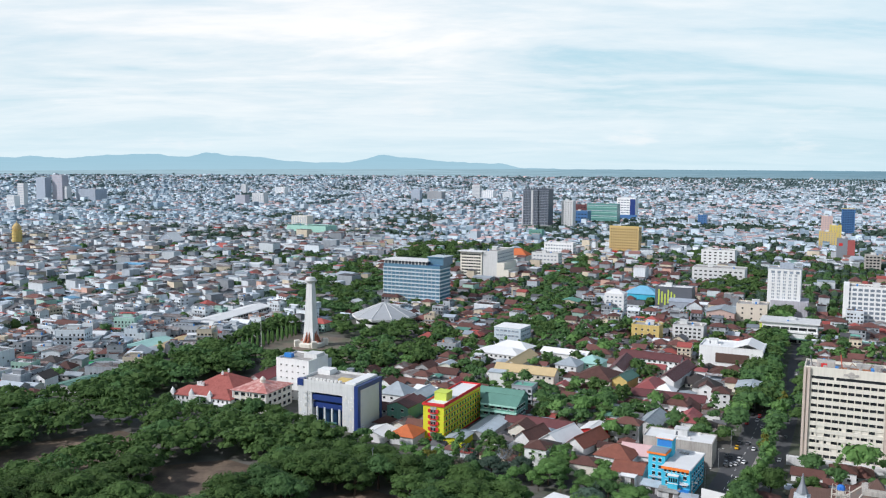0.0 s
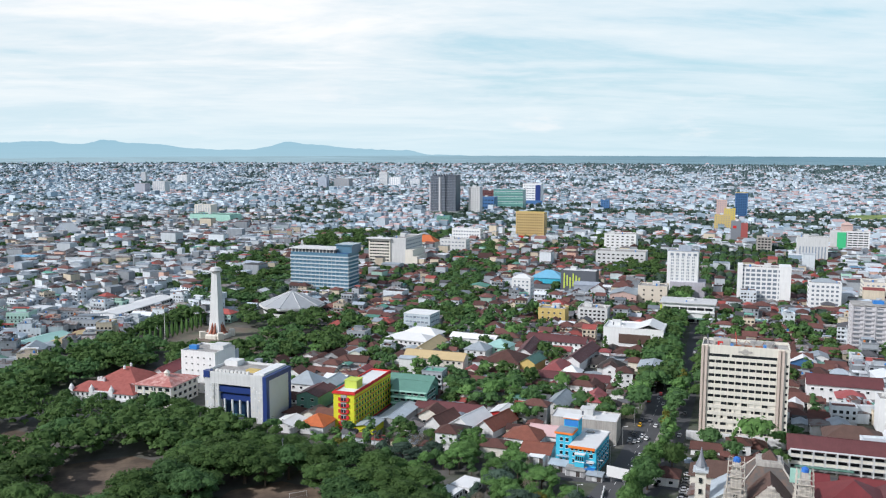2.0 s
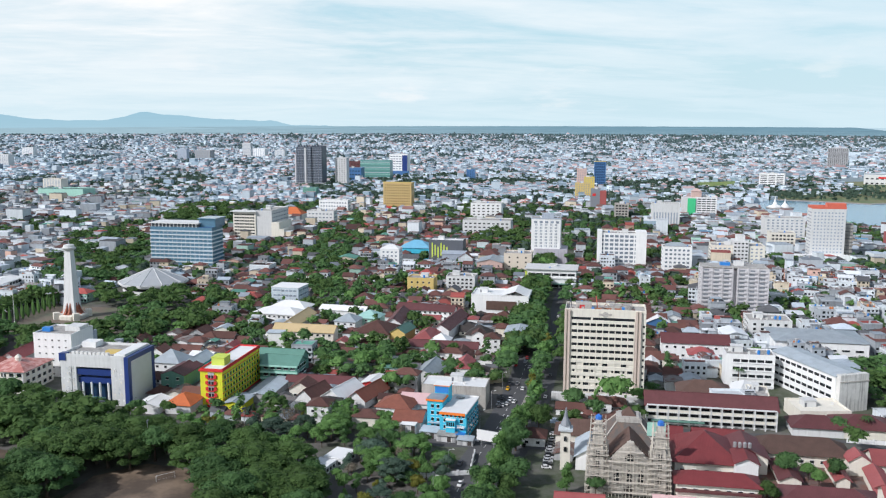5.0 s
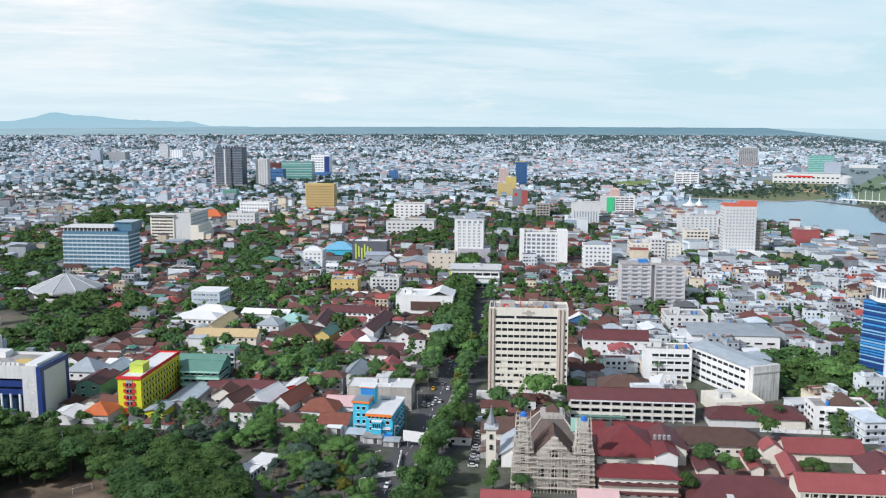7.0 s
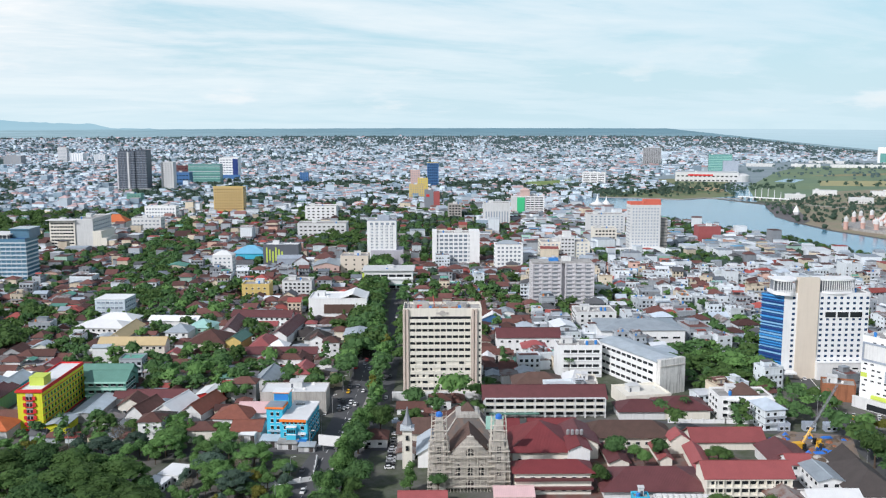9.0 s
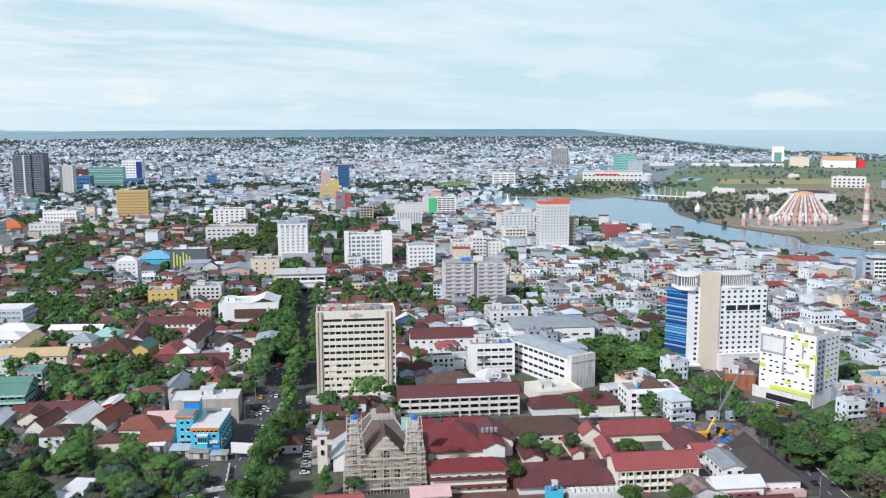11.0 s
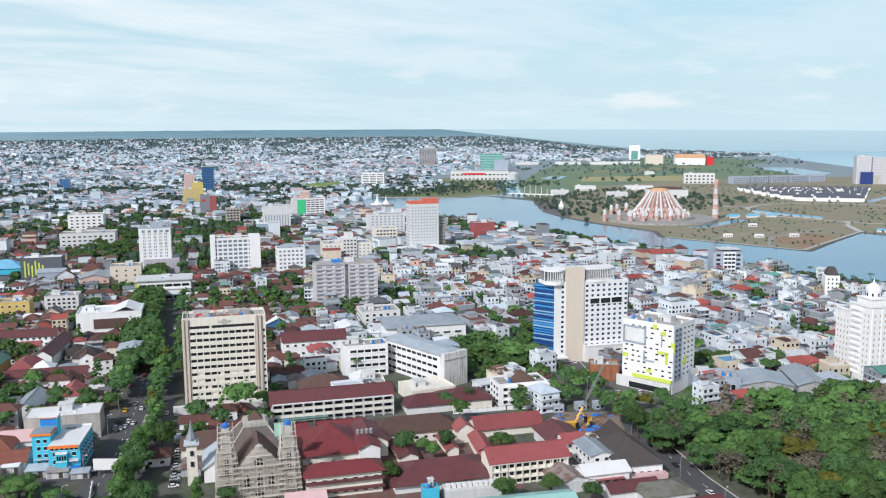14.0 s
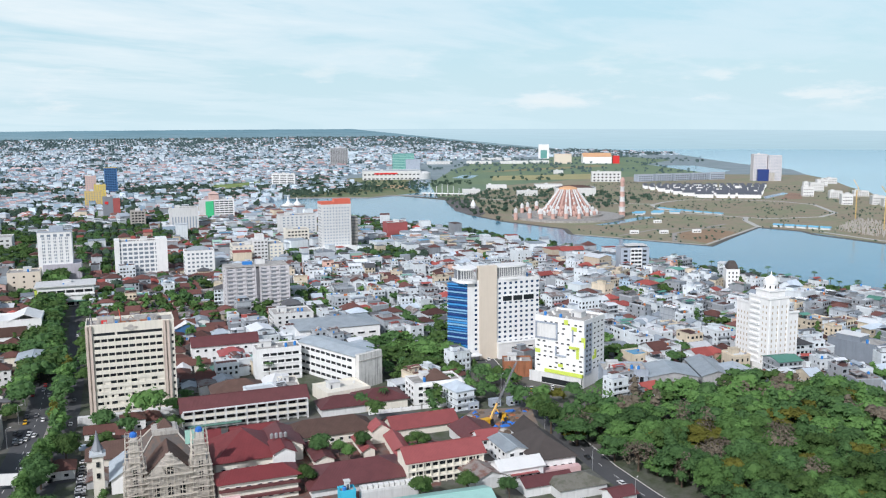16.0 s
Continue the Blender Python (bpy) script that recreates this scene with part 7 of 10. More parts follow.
block("orange_house_block", "house with an orange front and tan tower", "house", 152, 690, -25, 22, 16, 13, "mustard", roof="slab", front=(4, 3))
t = block("lattice_house", "grey-white three-storey house with lattice roof terrace", "house", 185, 690, -25, 24, 18, 13, "offwhite", front=(6, 4), win=(2, 1.6), gear=(1, 4), bands=3)
block("red_pattern_shop", "tan shop with red zigzag signs", "shop", 262, 768, -25, 26, 22, 18, "beige", front=(3, 4), gear=(1, 3))
hall("red_front_shop", "long shop with a red and yellow front", "shop", 236, 770, -25, 24, 30, 11, 3, "gable", "pink", "zinc", "y", front=(4, 2))

# ---- station roofs beyond the trees, far left
# the dark panes stand in for the shade inside an open side
hall("station_hall", "long station shed with a flat white roof and dark panes", "station", -186, 713, 71, 87, 20, 9.5, 1.2, "gable", "white", "whiteroof", front=(20, 2), win=(3.6, 3.2))
hall("market_hall", "low market hall with a pale green roof", "market", -221, 619, 67, 43, 20, 5, 2, "gable", "offwhite", "mintroof")
hall("market_hall", "mint market hall with a white roof", "market", -212, 692, 82, 46, 18, 6, 1.6, "gable", "mint", "whiteroof", front=(9, 1))
hall("market_hall", "low hall with a tan roof", "market", -205, 626, 76, 44, 12, 4.5, 1.4, "gable", "offwhite", "tanroof")
hall("green_sports_hall", "hall with a dull green roof", "hall", -217, 511, 65, 27, 25, 4, 2.6, "gable", "grey", "greenroof")
hall("lime_kiosk", "small hall with a bright green roof", "kiosk", -227.5, 573, 60, 10, 13, 6, 1, "gable", "green", "greenroof")
t = hall("swoop_roof_hall", "white hall with a swooping roof", "hall", -484, 1474, -25, 36, 26, 9, 13, "gable", "bluegrey", "whiteroof", "y")
t = thing("gold_dome_mosque", "mosque tower with a gold dome", "mosque", -705, 1440)
for k in range(5):
    part("drum", Shape().lathe([(7.6, k * 5.4), (7.6, k * 5.4 + 4.4), (8.6, k * 5.4 + 4.6), (8.6, k * 5.4 + 5.4)], 14), M["mustard"], t)
part("dome", Shape().lathe([(6.2, 27), (7.2, 29.5), (6.8, 33), (4.4, 36.5), (1.2, 39), (0.2, 43)], 16), M["ochre"], t, "gold dome")
for x, y, w, h, m in ((-1435, 3082, 44, 84, "bluegrey"), (-1375, 3075, 48, 94, "lilac"), (-1345, 3060, 36, 55, "offwhite"), (-1285, 3060, 90, 46, "bluegrey"),
                      (-1294, 2657, 26, 74, "offwhite"), (-1280, 2560, 32, 40, "white"), (-752, 3916, 50, 34, "white"), (-897, 3887, 24, 46, "offwhite"),
                      (-120, 3300, 36, 44, "bluegrey"), (-60, 3350, 60, 36, "grey"), (-690, 2900, 40, 34, "lilac"), (-640, 2930, 46, 40, "offwhite"),
                      (120, 3600, 34, 56, "offwhite"), (150, 3590, 60, 34, "white"), (240, 3500, 40, 30, "offwhite"), (-330, 1900, 40, 26, "cream")):
    # drawn in along the line of sight and shrunk to fit the view
    fx, fy, fz = settle(x, y)
    # panes in blue-grey paint: haze put into the window colour
    block("far_tower", "distant pale tower block", "tower", fx, fy, -25, w * fx / x, w * 0.6 * fx / x, h * fx / x, m, front=(6, 10), win=(4, 2.0), glass="bluegrey", gear=None, group="far towers", z=fz)
block("grey_white_mid", "grey and white office with stepped roofs", "office building", 300, 1040, -25, 60, 30, 19, "offwhite", front=(10, 4), win=(3, 1.6))
block("white_mid", "white office with shaded windows", "office building", 355, 1190, -25, 44, 26, 26, "white", front=(6, 6), win=(3, 1.6))
t = block("slate_wall_house", "long house with a blank slate-grey side wall", "house", 530.9, 192.6, -98.6, 30.6, 16, 11.0, "slate", roof="slab", parapet=0.6, right=(3, 3), gear=(1, 3))
part("upper_storey", Shape().box(4.0, 2.0, 11.0, 19.0, 12.0, 14.2), M["slate"], t)
part("upper_roof", Shape().box(3.6, 1.6, 14.2, 19.3, 12.4, 14.5), M["whiteroof"], t)
block("open_frame_tower", "unfinished concrete frame tower", "building site", 560, 1150, -25, 20, 16, 24, "concrete", front=(4, 6), win=(3, 2))

# ---------------------------------------------------------------- across the lake
def mosque():
    """Many-domed mosque rising in stepped rings of domes."""
    x, y = 1073, 781
    t = thing("domed_mosque", "salmon and white mosque of many domes with an orange cap", "mosque", x, y, 30)
    claim(x - 75, y - 75, 0, 150, 150, 0)
    part("platform", Shape().lathe([(84, 0), (84, 3.0), (82, 3.2)], 32), M["slab"], t)
    part("terrace", Shape().lathe([(52, 3.2), (52, 5.6)], 32), M["paving"], t)
    profile = [(41, 5), (36.5, 11), (31, 18), (26, 25), (21, 32), (16.5, 38), (13.5, 42)]
    part("cone", Shape().lathe(profile, 32), M["mosqueshade"], t)
    part("cap", Shape().lathe([(13.4, 41.4), (14.2, 43.0), (12.5, 45), (7, 46.4), (1, 47.2)], 24), M["hazeorange"], t, "orange cap")
    # ribs that run down from the cap, in steps
    for i in range(28):
        q = 2 * math.pi * i / 28
        rib = Shape()
        for (r0, z0), (r1, z1) in zip(profile, profile[1:]):
            rib.bar((r0 * math.cos(q), r0 * math.sin(q), z0 + 0.6), (r1 * math.cos(q), r1 * math.sin(q), z1 + 0.6), 1.1 + r0 * 0.03)
        part("rib", rib, M[("offwhite", "mosquepink", "offwhite")[i % 3]], t)
    shapes = [Shape().lathe([(1.0, 0), (1.0, 1.1), (1.12, 1.5), (1.0, 2.1), (0.6, 2.6), (0.12, 2.95), (0.03, 3.5)], 10).mesh("dome", [M[m]]) for m in ("offwhite", "mosquepink")]
    dome = shapes[0]
    for n, r, z, s in ((28, 43.5, 5.2, 2.3), (28, 38, 8.5, 1.7), (28, 32.5, 15, 1.6), (14, 28, 21, 1.5), (14, 22.5, 28, 1.4), (14, 17.5, 35, 1.2)):
        for i in range(n):
            a = 2 * math.pi * (i + 0.5 * (n == 28)) / n
            part("dome", shapes[i % 2], None, t, at=pose(r * math.cos(a), r * math.sin(a), z) @ Matrix.Scale(s, 4))
    for gx, gy in ((991, 815), (1055, 855), (1075, 860), (1099, 861), (1000, 796), (1002, 777), (1014, 764), (1028, 751), (1042, 738), (1062, 738), (1080, 741)):
        g = thing("gate_kiosk", "pink kiosk with a pointed white dome", "kiosk", gx, gy, group="kiosks round the mosque")
        part("drum", Shape().lathe([(3.0, 0.3), (3.0, 8.4), (3.5, 8.8), (3.5, 10.8)], 10), M["mosquepink"], g)
        part("dome", dome, None, g, at=pose(0, 0, 10.6) @ Matrix.Scale(2.6, 4))
    m = thing("minaret", "striped pink and white minaret", "minaret", 1133, 724)
    for k in range(7):
        part("drum", Shape().lathe([(4.9 - k * 0.32, k * 7.6), (4.7 - k * 0.32, k * 7.6 + 6.6), (5.8 - k * 0.32, k * 7.6 + 7.1), (5.6 - k * 0.32, k * 7.6 + 7.6)], 12), M[("mosquepink", "offwhite")[k % 2]], m)
    part("cap", Shape().lathe([(3.2, 53.2), (3.6, 55), (2.4, 58), (0.2, 60)], 12), M["mosquepink"], m)


M["mosquepink"] = mk("mosque_pink", (0.52, 0.335, 0.29), var=0.15)
# dark brown of the cone: shade between the ribs put into its colour
M["mosqueshade"] = mk("mosque_gap_shade", (0.24, 0.135, 0.115), var=0.25)
mosque()
# long houses, halls and building plots on the made land
random.seed(21)
wl, rf = Shape(), Shape()
for i in range(8):
    for j in range(19):
        a, b = i / 7, (j + random.uniform(-0.15, 0.15)) / 18
        if random.random() < 0.12:
            continue
        m = pose((1564 * (1 - a) + 1831 * a) * (1 - b) + (1502 * (1 - a) + 1667 * a) * b, (711 * (1 - a) + 821 * a) * (1 - b) + (809 * (1 - a) + 1030 * a) * b, 0, 0, 0, -62)
        for sh, src in ((wl, Shape().box(0, 0, 0, 9, 13, 7.0)), (rf, Shape().gable(0, 0, 9, 13, 7.0, 2.4, 0.4))):
            k = len(sh.v)
            sh.v += [tuple(m @ Vector(p)) for p in src.v]
            sh.f += [tuple(k + q for q in f) for f in src.f]
            sh.m += src.m
est = thing("housing_estate", "far estate of white row houses with dark roofs", "houses", 0, 0, kind="stuff")
tagged(part("walls", wl, M["white"], est), kind="stuff")
tagged(part("roofs", rf, M["darkgrey"], est), kind="stuff")
for k in range(5):
    block("terrace_row", "long grey terrace row behind the estate", "house", 1836 + k * 44, 1130 - k * 24, -28, 42, 20, 16, "bluegrey", front=(6, 3), gear=None, win=(3.4, 2.2), group="terrace rows")
block("white_villa_row", "white villa complex with dark openings", "house", 1770, 1218, -50, 70, 26, 23, "offwhite", front=(7, 3), win=(4.5, 3.4), gear=(0, 3))
t = block("convention_hall", "broad white convention hall behind the mosque", "hall", 1375, 1030, -50, 78, 50, 15, "offwhite", front=(9, 1), roof="darkgrey", gear=None)
part("roof_crown", Shape().hip(6, 6, 72, 44, 15.4, 4.5, 0), M["brownroof"], t)
t = hall("orange_mall", "huge hall with an orange roof", "shop", 2560, 1800, -50, 100, 80, 24, 12, "gable", "white", "hazeorange")
block("mall_wing", "white mall wing with an orange roof", "shop", 2500, 1880, -50, 60, 50, 32, "beige", roof="hazeorange", gear=None)
block("red_sign_block", "red sign block beside the mall", "shop", 2625, 1718, -50, 22, 22, 26, "red", gear=None)
block("white_gate_tower", "white tower with a green glass front", "office building", 2832, 2211, -50, 43, 24, 56, "white", front=(1, 1), win=(26, 44), glass="greenglass", gear=None)
for x, y, w in ((1500, 1180, 60), (1330, 1090, 40), (1290, 1200, 36), (1420, 1250, 44), (2300, 2120, 90), (2380, 2030, 100), (2460, 1960, 70), (2200, 2220, 90), (2080, 2300, 80), (2560, 2280, 120), (1980, 1490, 26)):
    block("park_building", "low white building among open land", "building", x, y, -45, w, 18, 9, "offwhite", front=(8, 1), roof="zinc", gear=(0, 2), group="low buildings on open land")
for x, y, w, h in ((1660, 663, 20, 17), (1790, 700, 26, 17), (1858, 741, 26, 12), (1940, 745, 22, 14), (2030, 760, 24, 12), (1648, 608, 22, 12), (1531, 545, 18, 17), (1560, 505, 20, 14), (1538, 480, 16, 12), (1516, 450, 18, 16), (1470, 400, 16, 10), (1720, 590, 26, 9)):
    block("seaside_house", "white seaside building on the shore", "house", x, y, -60, w, 22, h, "offwhite", front=(6, 3), gear=(0, 2), group="seaside buildings")


def gantry(x, y, th, h, label="slender tower crane over a shore building plot"):
    t = thing("tower_crane", label, "crane", x, y, th, group="cranes")
    part("mast", Shape().box(-0.6, -0.6, 0, 0.6, 0.6, h), M["ochre"], t)
    part("jib", Shape().bar((-4, 0, h), (6, 0, h + 14), 0.6), M["cranered"], t)
    part("counterweight", Shape().box(-5, -1.0, h - 2, -3, 1.0, h), M["concrete"], t)


gantry(1293, 440, 70, 44)
gantry(1199, 372, 110, 44)
for k in range(5):
    hall("site_shed", "blue-roofed site shed by the water", "shed", 1160 + k * 14, 722 - k * 8 + (k % 2) * 12, -55, 15, 8, 3, 1.2, "gable", "offwhite", "blueroof", group="site sheds")
for k in range(5):
    hall("site_shed", "blue-roofed site shed on the plot", "shed", 1150 + k * 2, 497 - k * 15, -86, 12, 6, 3, 1.2, "gable", "offwhite", "blueroof", group="site sheds")
for k in range(7):
    hall("site_shed", "blue-roofed site shed on the ring", "shed", 1270 - k * 6 + 0.45 * k * k, 742 - k * 18, -100, 15, 4, 2.2, 0.8, "gable", "offwhite", "blueroof", group="site sheds")
for x, y in ((960, 600), (985, 572), (1020, 545), (1085, 640)):
    block("site_cabin", "small white cabin on the bare plot", "cabin", x, y, -40, 11, 4, 3.2, "white", front=(4, 1), gear=None, group="site cabins")
random.seed(4)
s = Shape()
for k in range(420):
    a, b = random.uniform(0, 1), random.uniform(0, 1)
    px, py = 1125 + 150 * a + 40 * b, 348 + 75 * b + 20 * a
    s.box(px, py, 0, px + random.uniform(0.6, 1.4), py + 0.8, random.uniform(1.5, 5))
tagged(new("pile_field", s.mesh("pile_field", [M["concrete"]])), "forest of pale concrete piles on a shore plot", "piles", kind="stuff")
# bridge at the head of the lake
t = thing("lake_bridge", "low white bridge with slim pylons over the canal", "bridge", 1243, 1204, -68)
part("deck", Shape().box(-50, -6, 4, 50, 6, 5.2), M["white"], t)
for k in range(8):
    part("pier", Shape().box(-46 + k * 12.5, -5, 0, -43 + k * 12.5, 5, 4), M["concrete"], t)
for k in range(6):
    part("pylon", Shape().bar((-30 + k * 12, 0, 5), (-30 + k * 12, 0, 24 - abs(k - 2.5) * 3), 1.0), M["offwhite"], t)
t = thing("shore_pavilion", "white shell pavilion on the lake shore", "pavilion", 905, 1260, -30)
part("shells", Shape().lathe([(12, 0), (12, 3), (4, 6), (1.5, 12), (0.4, 20)], 8).lathe([(8, 0), (7, 3), (1.6, 9), (0.3, 16)], 8, 16, 4), M["white"], t)
part("deck", Shape().lathe([(22, 0), (22, 1.6)], 16, 8, 2), M["paving"], t)
for x0, y0, x1, y1 in ((1128, 1095, 1045, 960),):
    t = thing("heron_sculpture", "white abstract sculpture on the promenade", "sculpture", 1085, 985, 20)
    part("wing", Shape().lathe([(3, 0), (5, 5), (2.5, 11), (0.4, 15)], 6), M["white"], t)

# ---------------------------------------------------------------- trees
def crown_mesh(name, lobes, count, size, leaf, seed, n=6, rings=((-0.3, 0.55), (0.0, 0.84), (0.45, 0.70), (0.80, 0.25)), lean=(0.7, 0.34, 0.5)):
    """Leaf clumps strewn over a set of lobes (x, y, z, rx, rz), thicker outside, with dim cores inside."""
    rng = np.random.default_rng(seed)
    vs, fs = [], []
    area = np.array([l[3] ** 2 for l in lobes])
    pick = rng.choice(len(lobes), count // 2 if leaf == "dry" else count, p=area / area.sum())
    for i in pick:
        x, y, z, rx, rz = lobes[i]
        d = rng.normal(size=3)
        d[2] = abs(d[2]) * 0.9 - 0.22
        d /= np.linalg.norm(d)
        k = rng.uniform(0.72, 1.06)
        c = np.array([x + d[0] * rx * k, y + d[1] * rx * k, z + d[2] * rz * k])
        nrm = d * lean[0] + rng.normal(size=3) * lean[1] + np.array([0, 0, lean[2]])
        nrm /= np.linalg.norm(nrm)
        a = np.cross(nrm, rng.normal(size=3))
        a /= np.linalg.norm(a)
        b = np.cross(nrm, a)
        s = size * rng.uniform(0.6, 1.3)
        k0 = len(vs)
        up = nrm * s * 0.2
        q = rng.uniform(0.6, 1.15, 4) * s
        vs += [tuple(c + a * q[0] + up), tuple(c + b * q[1] * 0.8), tuple(c - a * q[2] + up), tuple(c - b * q[3] * 0.8)]
        fs += [(k0, k0 + 1, k0 + 2), (k0, k0 + 2, k0 + 3)]
    for x, y, z, rx, rz in lobes if leaf != "dry" else ():
        k0, last = len(vs), len(rings) - 1
        for zz, rr in rings:
            for j in range(n):
                t = 2 * math.pi * j / n
                q = rr * rng.uniform(0.85, 1.05)
                vs.append((x + rx * q * math.cos(t), y + rx * q * math.sin(t), z + rz * zz))
        for r in range(last):
            for j in range(n):
                fs.append((k0 + r * n + j, k0 + r * n + (j + 1) % n, k0 + (r + 1) * n + (j + 1) % n, k0 + (r + 1) * n + j))
        fs.append(tuple(k0 + last * n + j for j in range(n)))
    me = bpy.data.meshes.new(name)
    me.from_pydata(vs, [], fs)
    me.materials.append(LEAF[leaf])
    return me


def trunk_mesh(h, r, lobes, spread=1.0):
    s = Shape()
    s.lathe([(r * 1.5, 0), (r, h * 0.15), (r * 0.8, h * 0.6), (r * 0.55, h)], 7)
    for x, y, z, rx, rz in lobes[:6]:
        s.bar((0, 0, h * 0.7), (x * 0.8, y * 0.8, z), r * 0.6)
    return s.mesh("trunk", [M["bark"]])


def lobes_for(kind, seed):
    rng = random.Random(seed)
    out = []
    if kind == "umbrella":
        out.append((0, 0, 9.6, 4.6, 2.6))
        for k in range(9):
            a, r = 2 * math.pi * k / 9 + rng.uniform(-0.3, 0.3), rng.uniform(4.0, 6.4)
            out.append((r * math.cos(a), r * math.sin(a), rng.uniform(7.6, 9.2), rng.uniform(2.6, 3.5), rng.uniform(1.2, 1.8)))
        for k in range(7):
            a, r = 2 * math.pi * k / 7 + rng.uniform(-0.4, 0.4), rng.uniform(5.6, 7.4)
            out.append((r * math.cos(a), r * math.sin(a), rng.uniform(4.6, 6.4), rng.uniform(2.0, 2.8), rng.uniform(1.1, 1.6)))
    elif kind == "broad":
        out.append((0, 0, 7.4, 4.0, 3.4))
        for k in range(7):
            a, r = 2 * math.pi * k / 7 + rng.uniform(-0.35, 0.35), rng.uniform(3.0, 4.2)
            out.append((r * math.cos(a), r * math.sin(a), rng.uniform(7.2, 9.2), rng.uniform(2.0, 2.9), rng.uniform(1.6, 2.3)))
        for k in range(9):
            a, r = 2 * math.pi * k / 9 + rng.uniform(-0.3, 0.3), rng.uniform(4.6, 5.8)
            out.append((r * math.cos(a), r * math.sin(a), rng.uniform(4.6, 6.8), rng.uniform(1.9, 2.6), rng.uniform(1.5, 2.2)))
    elif kind == "round":
        out.append((0, 0, 6.2, 3.2, 3.2))
        for k in range(6):
            a, r = 2 * math.pi * k / 6 + rng.uniform(-0.4, 0.4), rng.uniform(1.8, 3.0)
            out.append((r * math.cos(a), r * math.sin(a), rng.uniform(4.4, 7.2), rng.uniform(1.7, 2.5), rng.uniform(1.5, 2.3)))
    else:
        for k in range(5):
            a, r = rng.uniform(0, 6.28), rng.uniform(0.2, 1.7)
            out.append((r * math.cos(a), r * math.sin(a), 3.6 + k * 1.35, 2.3 - 0.22 * k, 1.6))
    return out


TREES = {}


def tree_kind(kind, leaf, seed, count, size):
    key = (kind, leaf, seed)
    if key not in TREES:
        lb = lobes_for(kind, seed)
        h = {"umbrella": 7.0, "broad": 6.0, "round": 4.6, "tall": 5.5}[kind]
        TREES[key] = (crown_mesh("crown", lb, count, size, leaf, seed, lean=(0.35, 0.24, 0.8) if kind == "umbrella" else (0.7, 0.34, 0.5)), trunk_mesh(h, {"umbrella": 0.45, "broad": 0.40, "round": 0.28, "tall": 0.22}[kind], lb))
    return TREES[key]


SPECIES = {
    ("broad", "olive"): "big rounded dark olive tree", ("broad", "mid"): "big rounded green tree", ("broad", "fresh"): "big rounded bright green tree", ("broad", "gold"): "big tree with yellowing leaves",
    ("broad", "dry"): "big half-bare tree with grey-brown twigs",
    ("umbrella", "olive"): "broad rain tree with a dark olive crown", ("umbrella", "mid"): "broad spreading tree with a green crown",
    ("umbrella", "gold"): "broad tree with yellowing leaves", ("umbrella", "fresh"): "broad bright green tree", ("tall", "dry"): "tall half-bare narrow tree", ("tall", "gold"): "tall tree with yellowing leaves", ("umbrella", "dry"): "thin spreading tree with dry brown leaves",
    ("round", "mid"): "rounded green street tree", ("round", "fresh"): "rounded bright green tree", ("round", "olive"): "rounded dark green tree",
    ("round", "dry"): "half-bare tree with brown leaves", ("tall", "mid"): "tall narrow green tree", ("tall", "fresh"): "tall narrow bright green tree",
    ("round", "haze"): "rounded dull green tree", ("umbrella", "haze"): "broad spreading dull green tree", ("tall", "haze"): "tall narrow dull green tree",
    ("tall", "olive"): "tall dark narrow tree", ("round", "gold"): "small tree with yellowing leaves"}
TREE_SPOTS = []


WAITING = []


def tree(x, y, kind, leaf, s=1.0, group="trees"):
    WAITING.append((x, y, kind, leaf, s, group, random.randrange(3), random.uniform(0, 360), random.uniform(0.88, 1.15)))
    TREE_SPOTS.append((x, y, {"umbrella": 9, "broad": 7.5, "round": 4.5, "tall": 3}[kind] * s))


CLUMPS = {"umbrella": (1700, 0.53), "broad": (1600, 0.45), "round": (900, 0.38), "tall": (600, 0.36)}


def plant(own):
    """The nearest trees stand as things of their own; the rest are joined, one sheet of leaves for each kind of leaf."""
    WAITING.sort(key=lambda w: w[0] ** 2 + w[1] ** 2)
    for x, y, kind, leaf, s, group, seed, turn, tall in WAITING[:own]:
        crown, trunk = tree_kind(kind, leaf, seed, *CLUMPS[kind])
        t = thing("tree", SPECIES[(kind, leaf)], "tree", x, y, turn, 0, group)
        t.scale = (s, s, s * tall)
        part("crown", crown, None, t)
        part("trunk", trunk, None, t)
    light, out = {}, defaultdict(lambda: ([], [], [0]))
    for x, y, kind, leaf, s, group, seed, turn, tall in WAITING[own:]:
        close = math.hypot(x, y) < 530
        key = (kind, seed, close)
        if key not in light:
            n, size = CLUMPS[kind]
            few, wide = (6, 1.8) if close else (18, 3.0)
            me = crown_mesh("crown", lobes_for(kind, seed), n // few, size * wide, leaf, seed, 5, ((0.0, 0.9), (0.7, 0.45)))
            light[key] = (np.array([tuple(v.co) for v in me.vertices]), [tuple(p.vertices) for p in me.polygons])
            bpy.data.meshes.remove(me)
        v, f = light[key]
        c, sn = math.cos(radians(turn)), math.sin(radians(turn))
        vs, fs, count = out[leaf]
        k = count[0]
        w = np.stack([x + s * (v[:, 0] * c - v[:, 1] * sn), y + s * (v[:, 0] * sn + v[:, 1] * c), v[:, 2] * s * tall], 1)
        vs.append(w)
        fs += [tuple(i + k for i in p) for p in f]
        count[0] += len(v)
    for leaf, (vs, fs, _) in out.items():
        me = bpy.data.meshes.new("town_trees")
        me.from_pydata(np.concatenate(vs).tolist(), [], fs)
        me.materials.append(LEAF[leaf])
        tagged(new("town_trees", me), "crowns of trees farther into the town", "trees", kind="stuff")


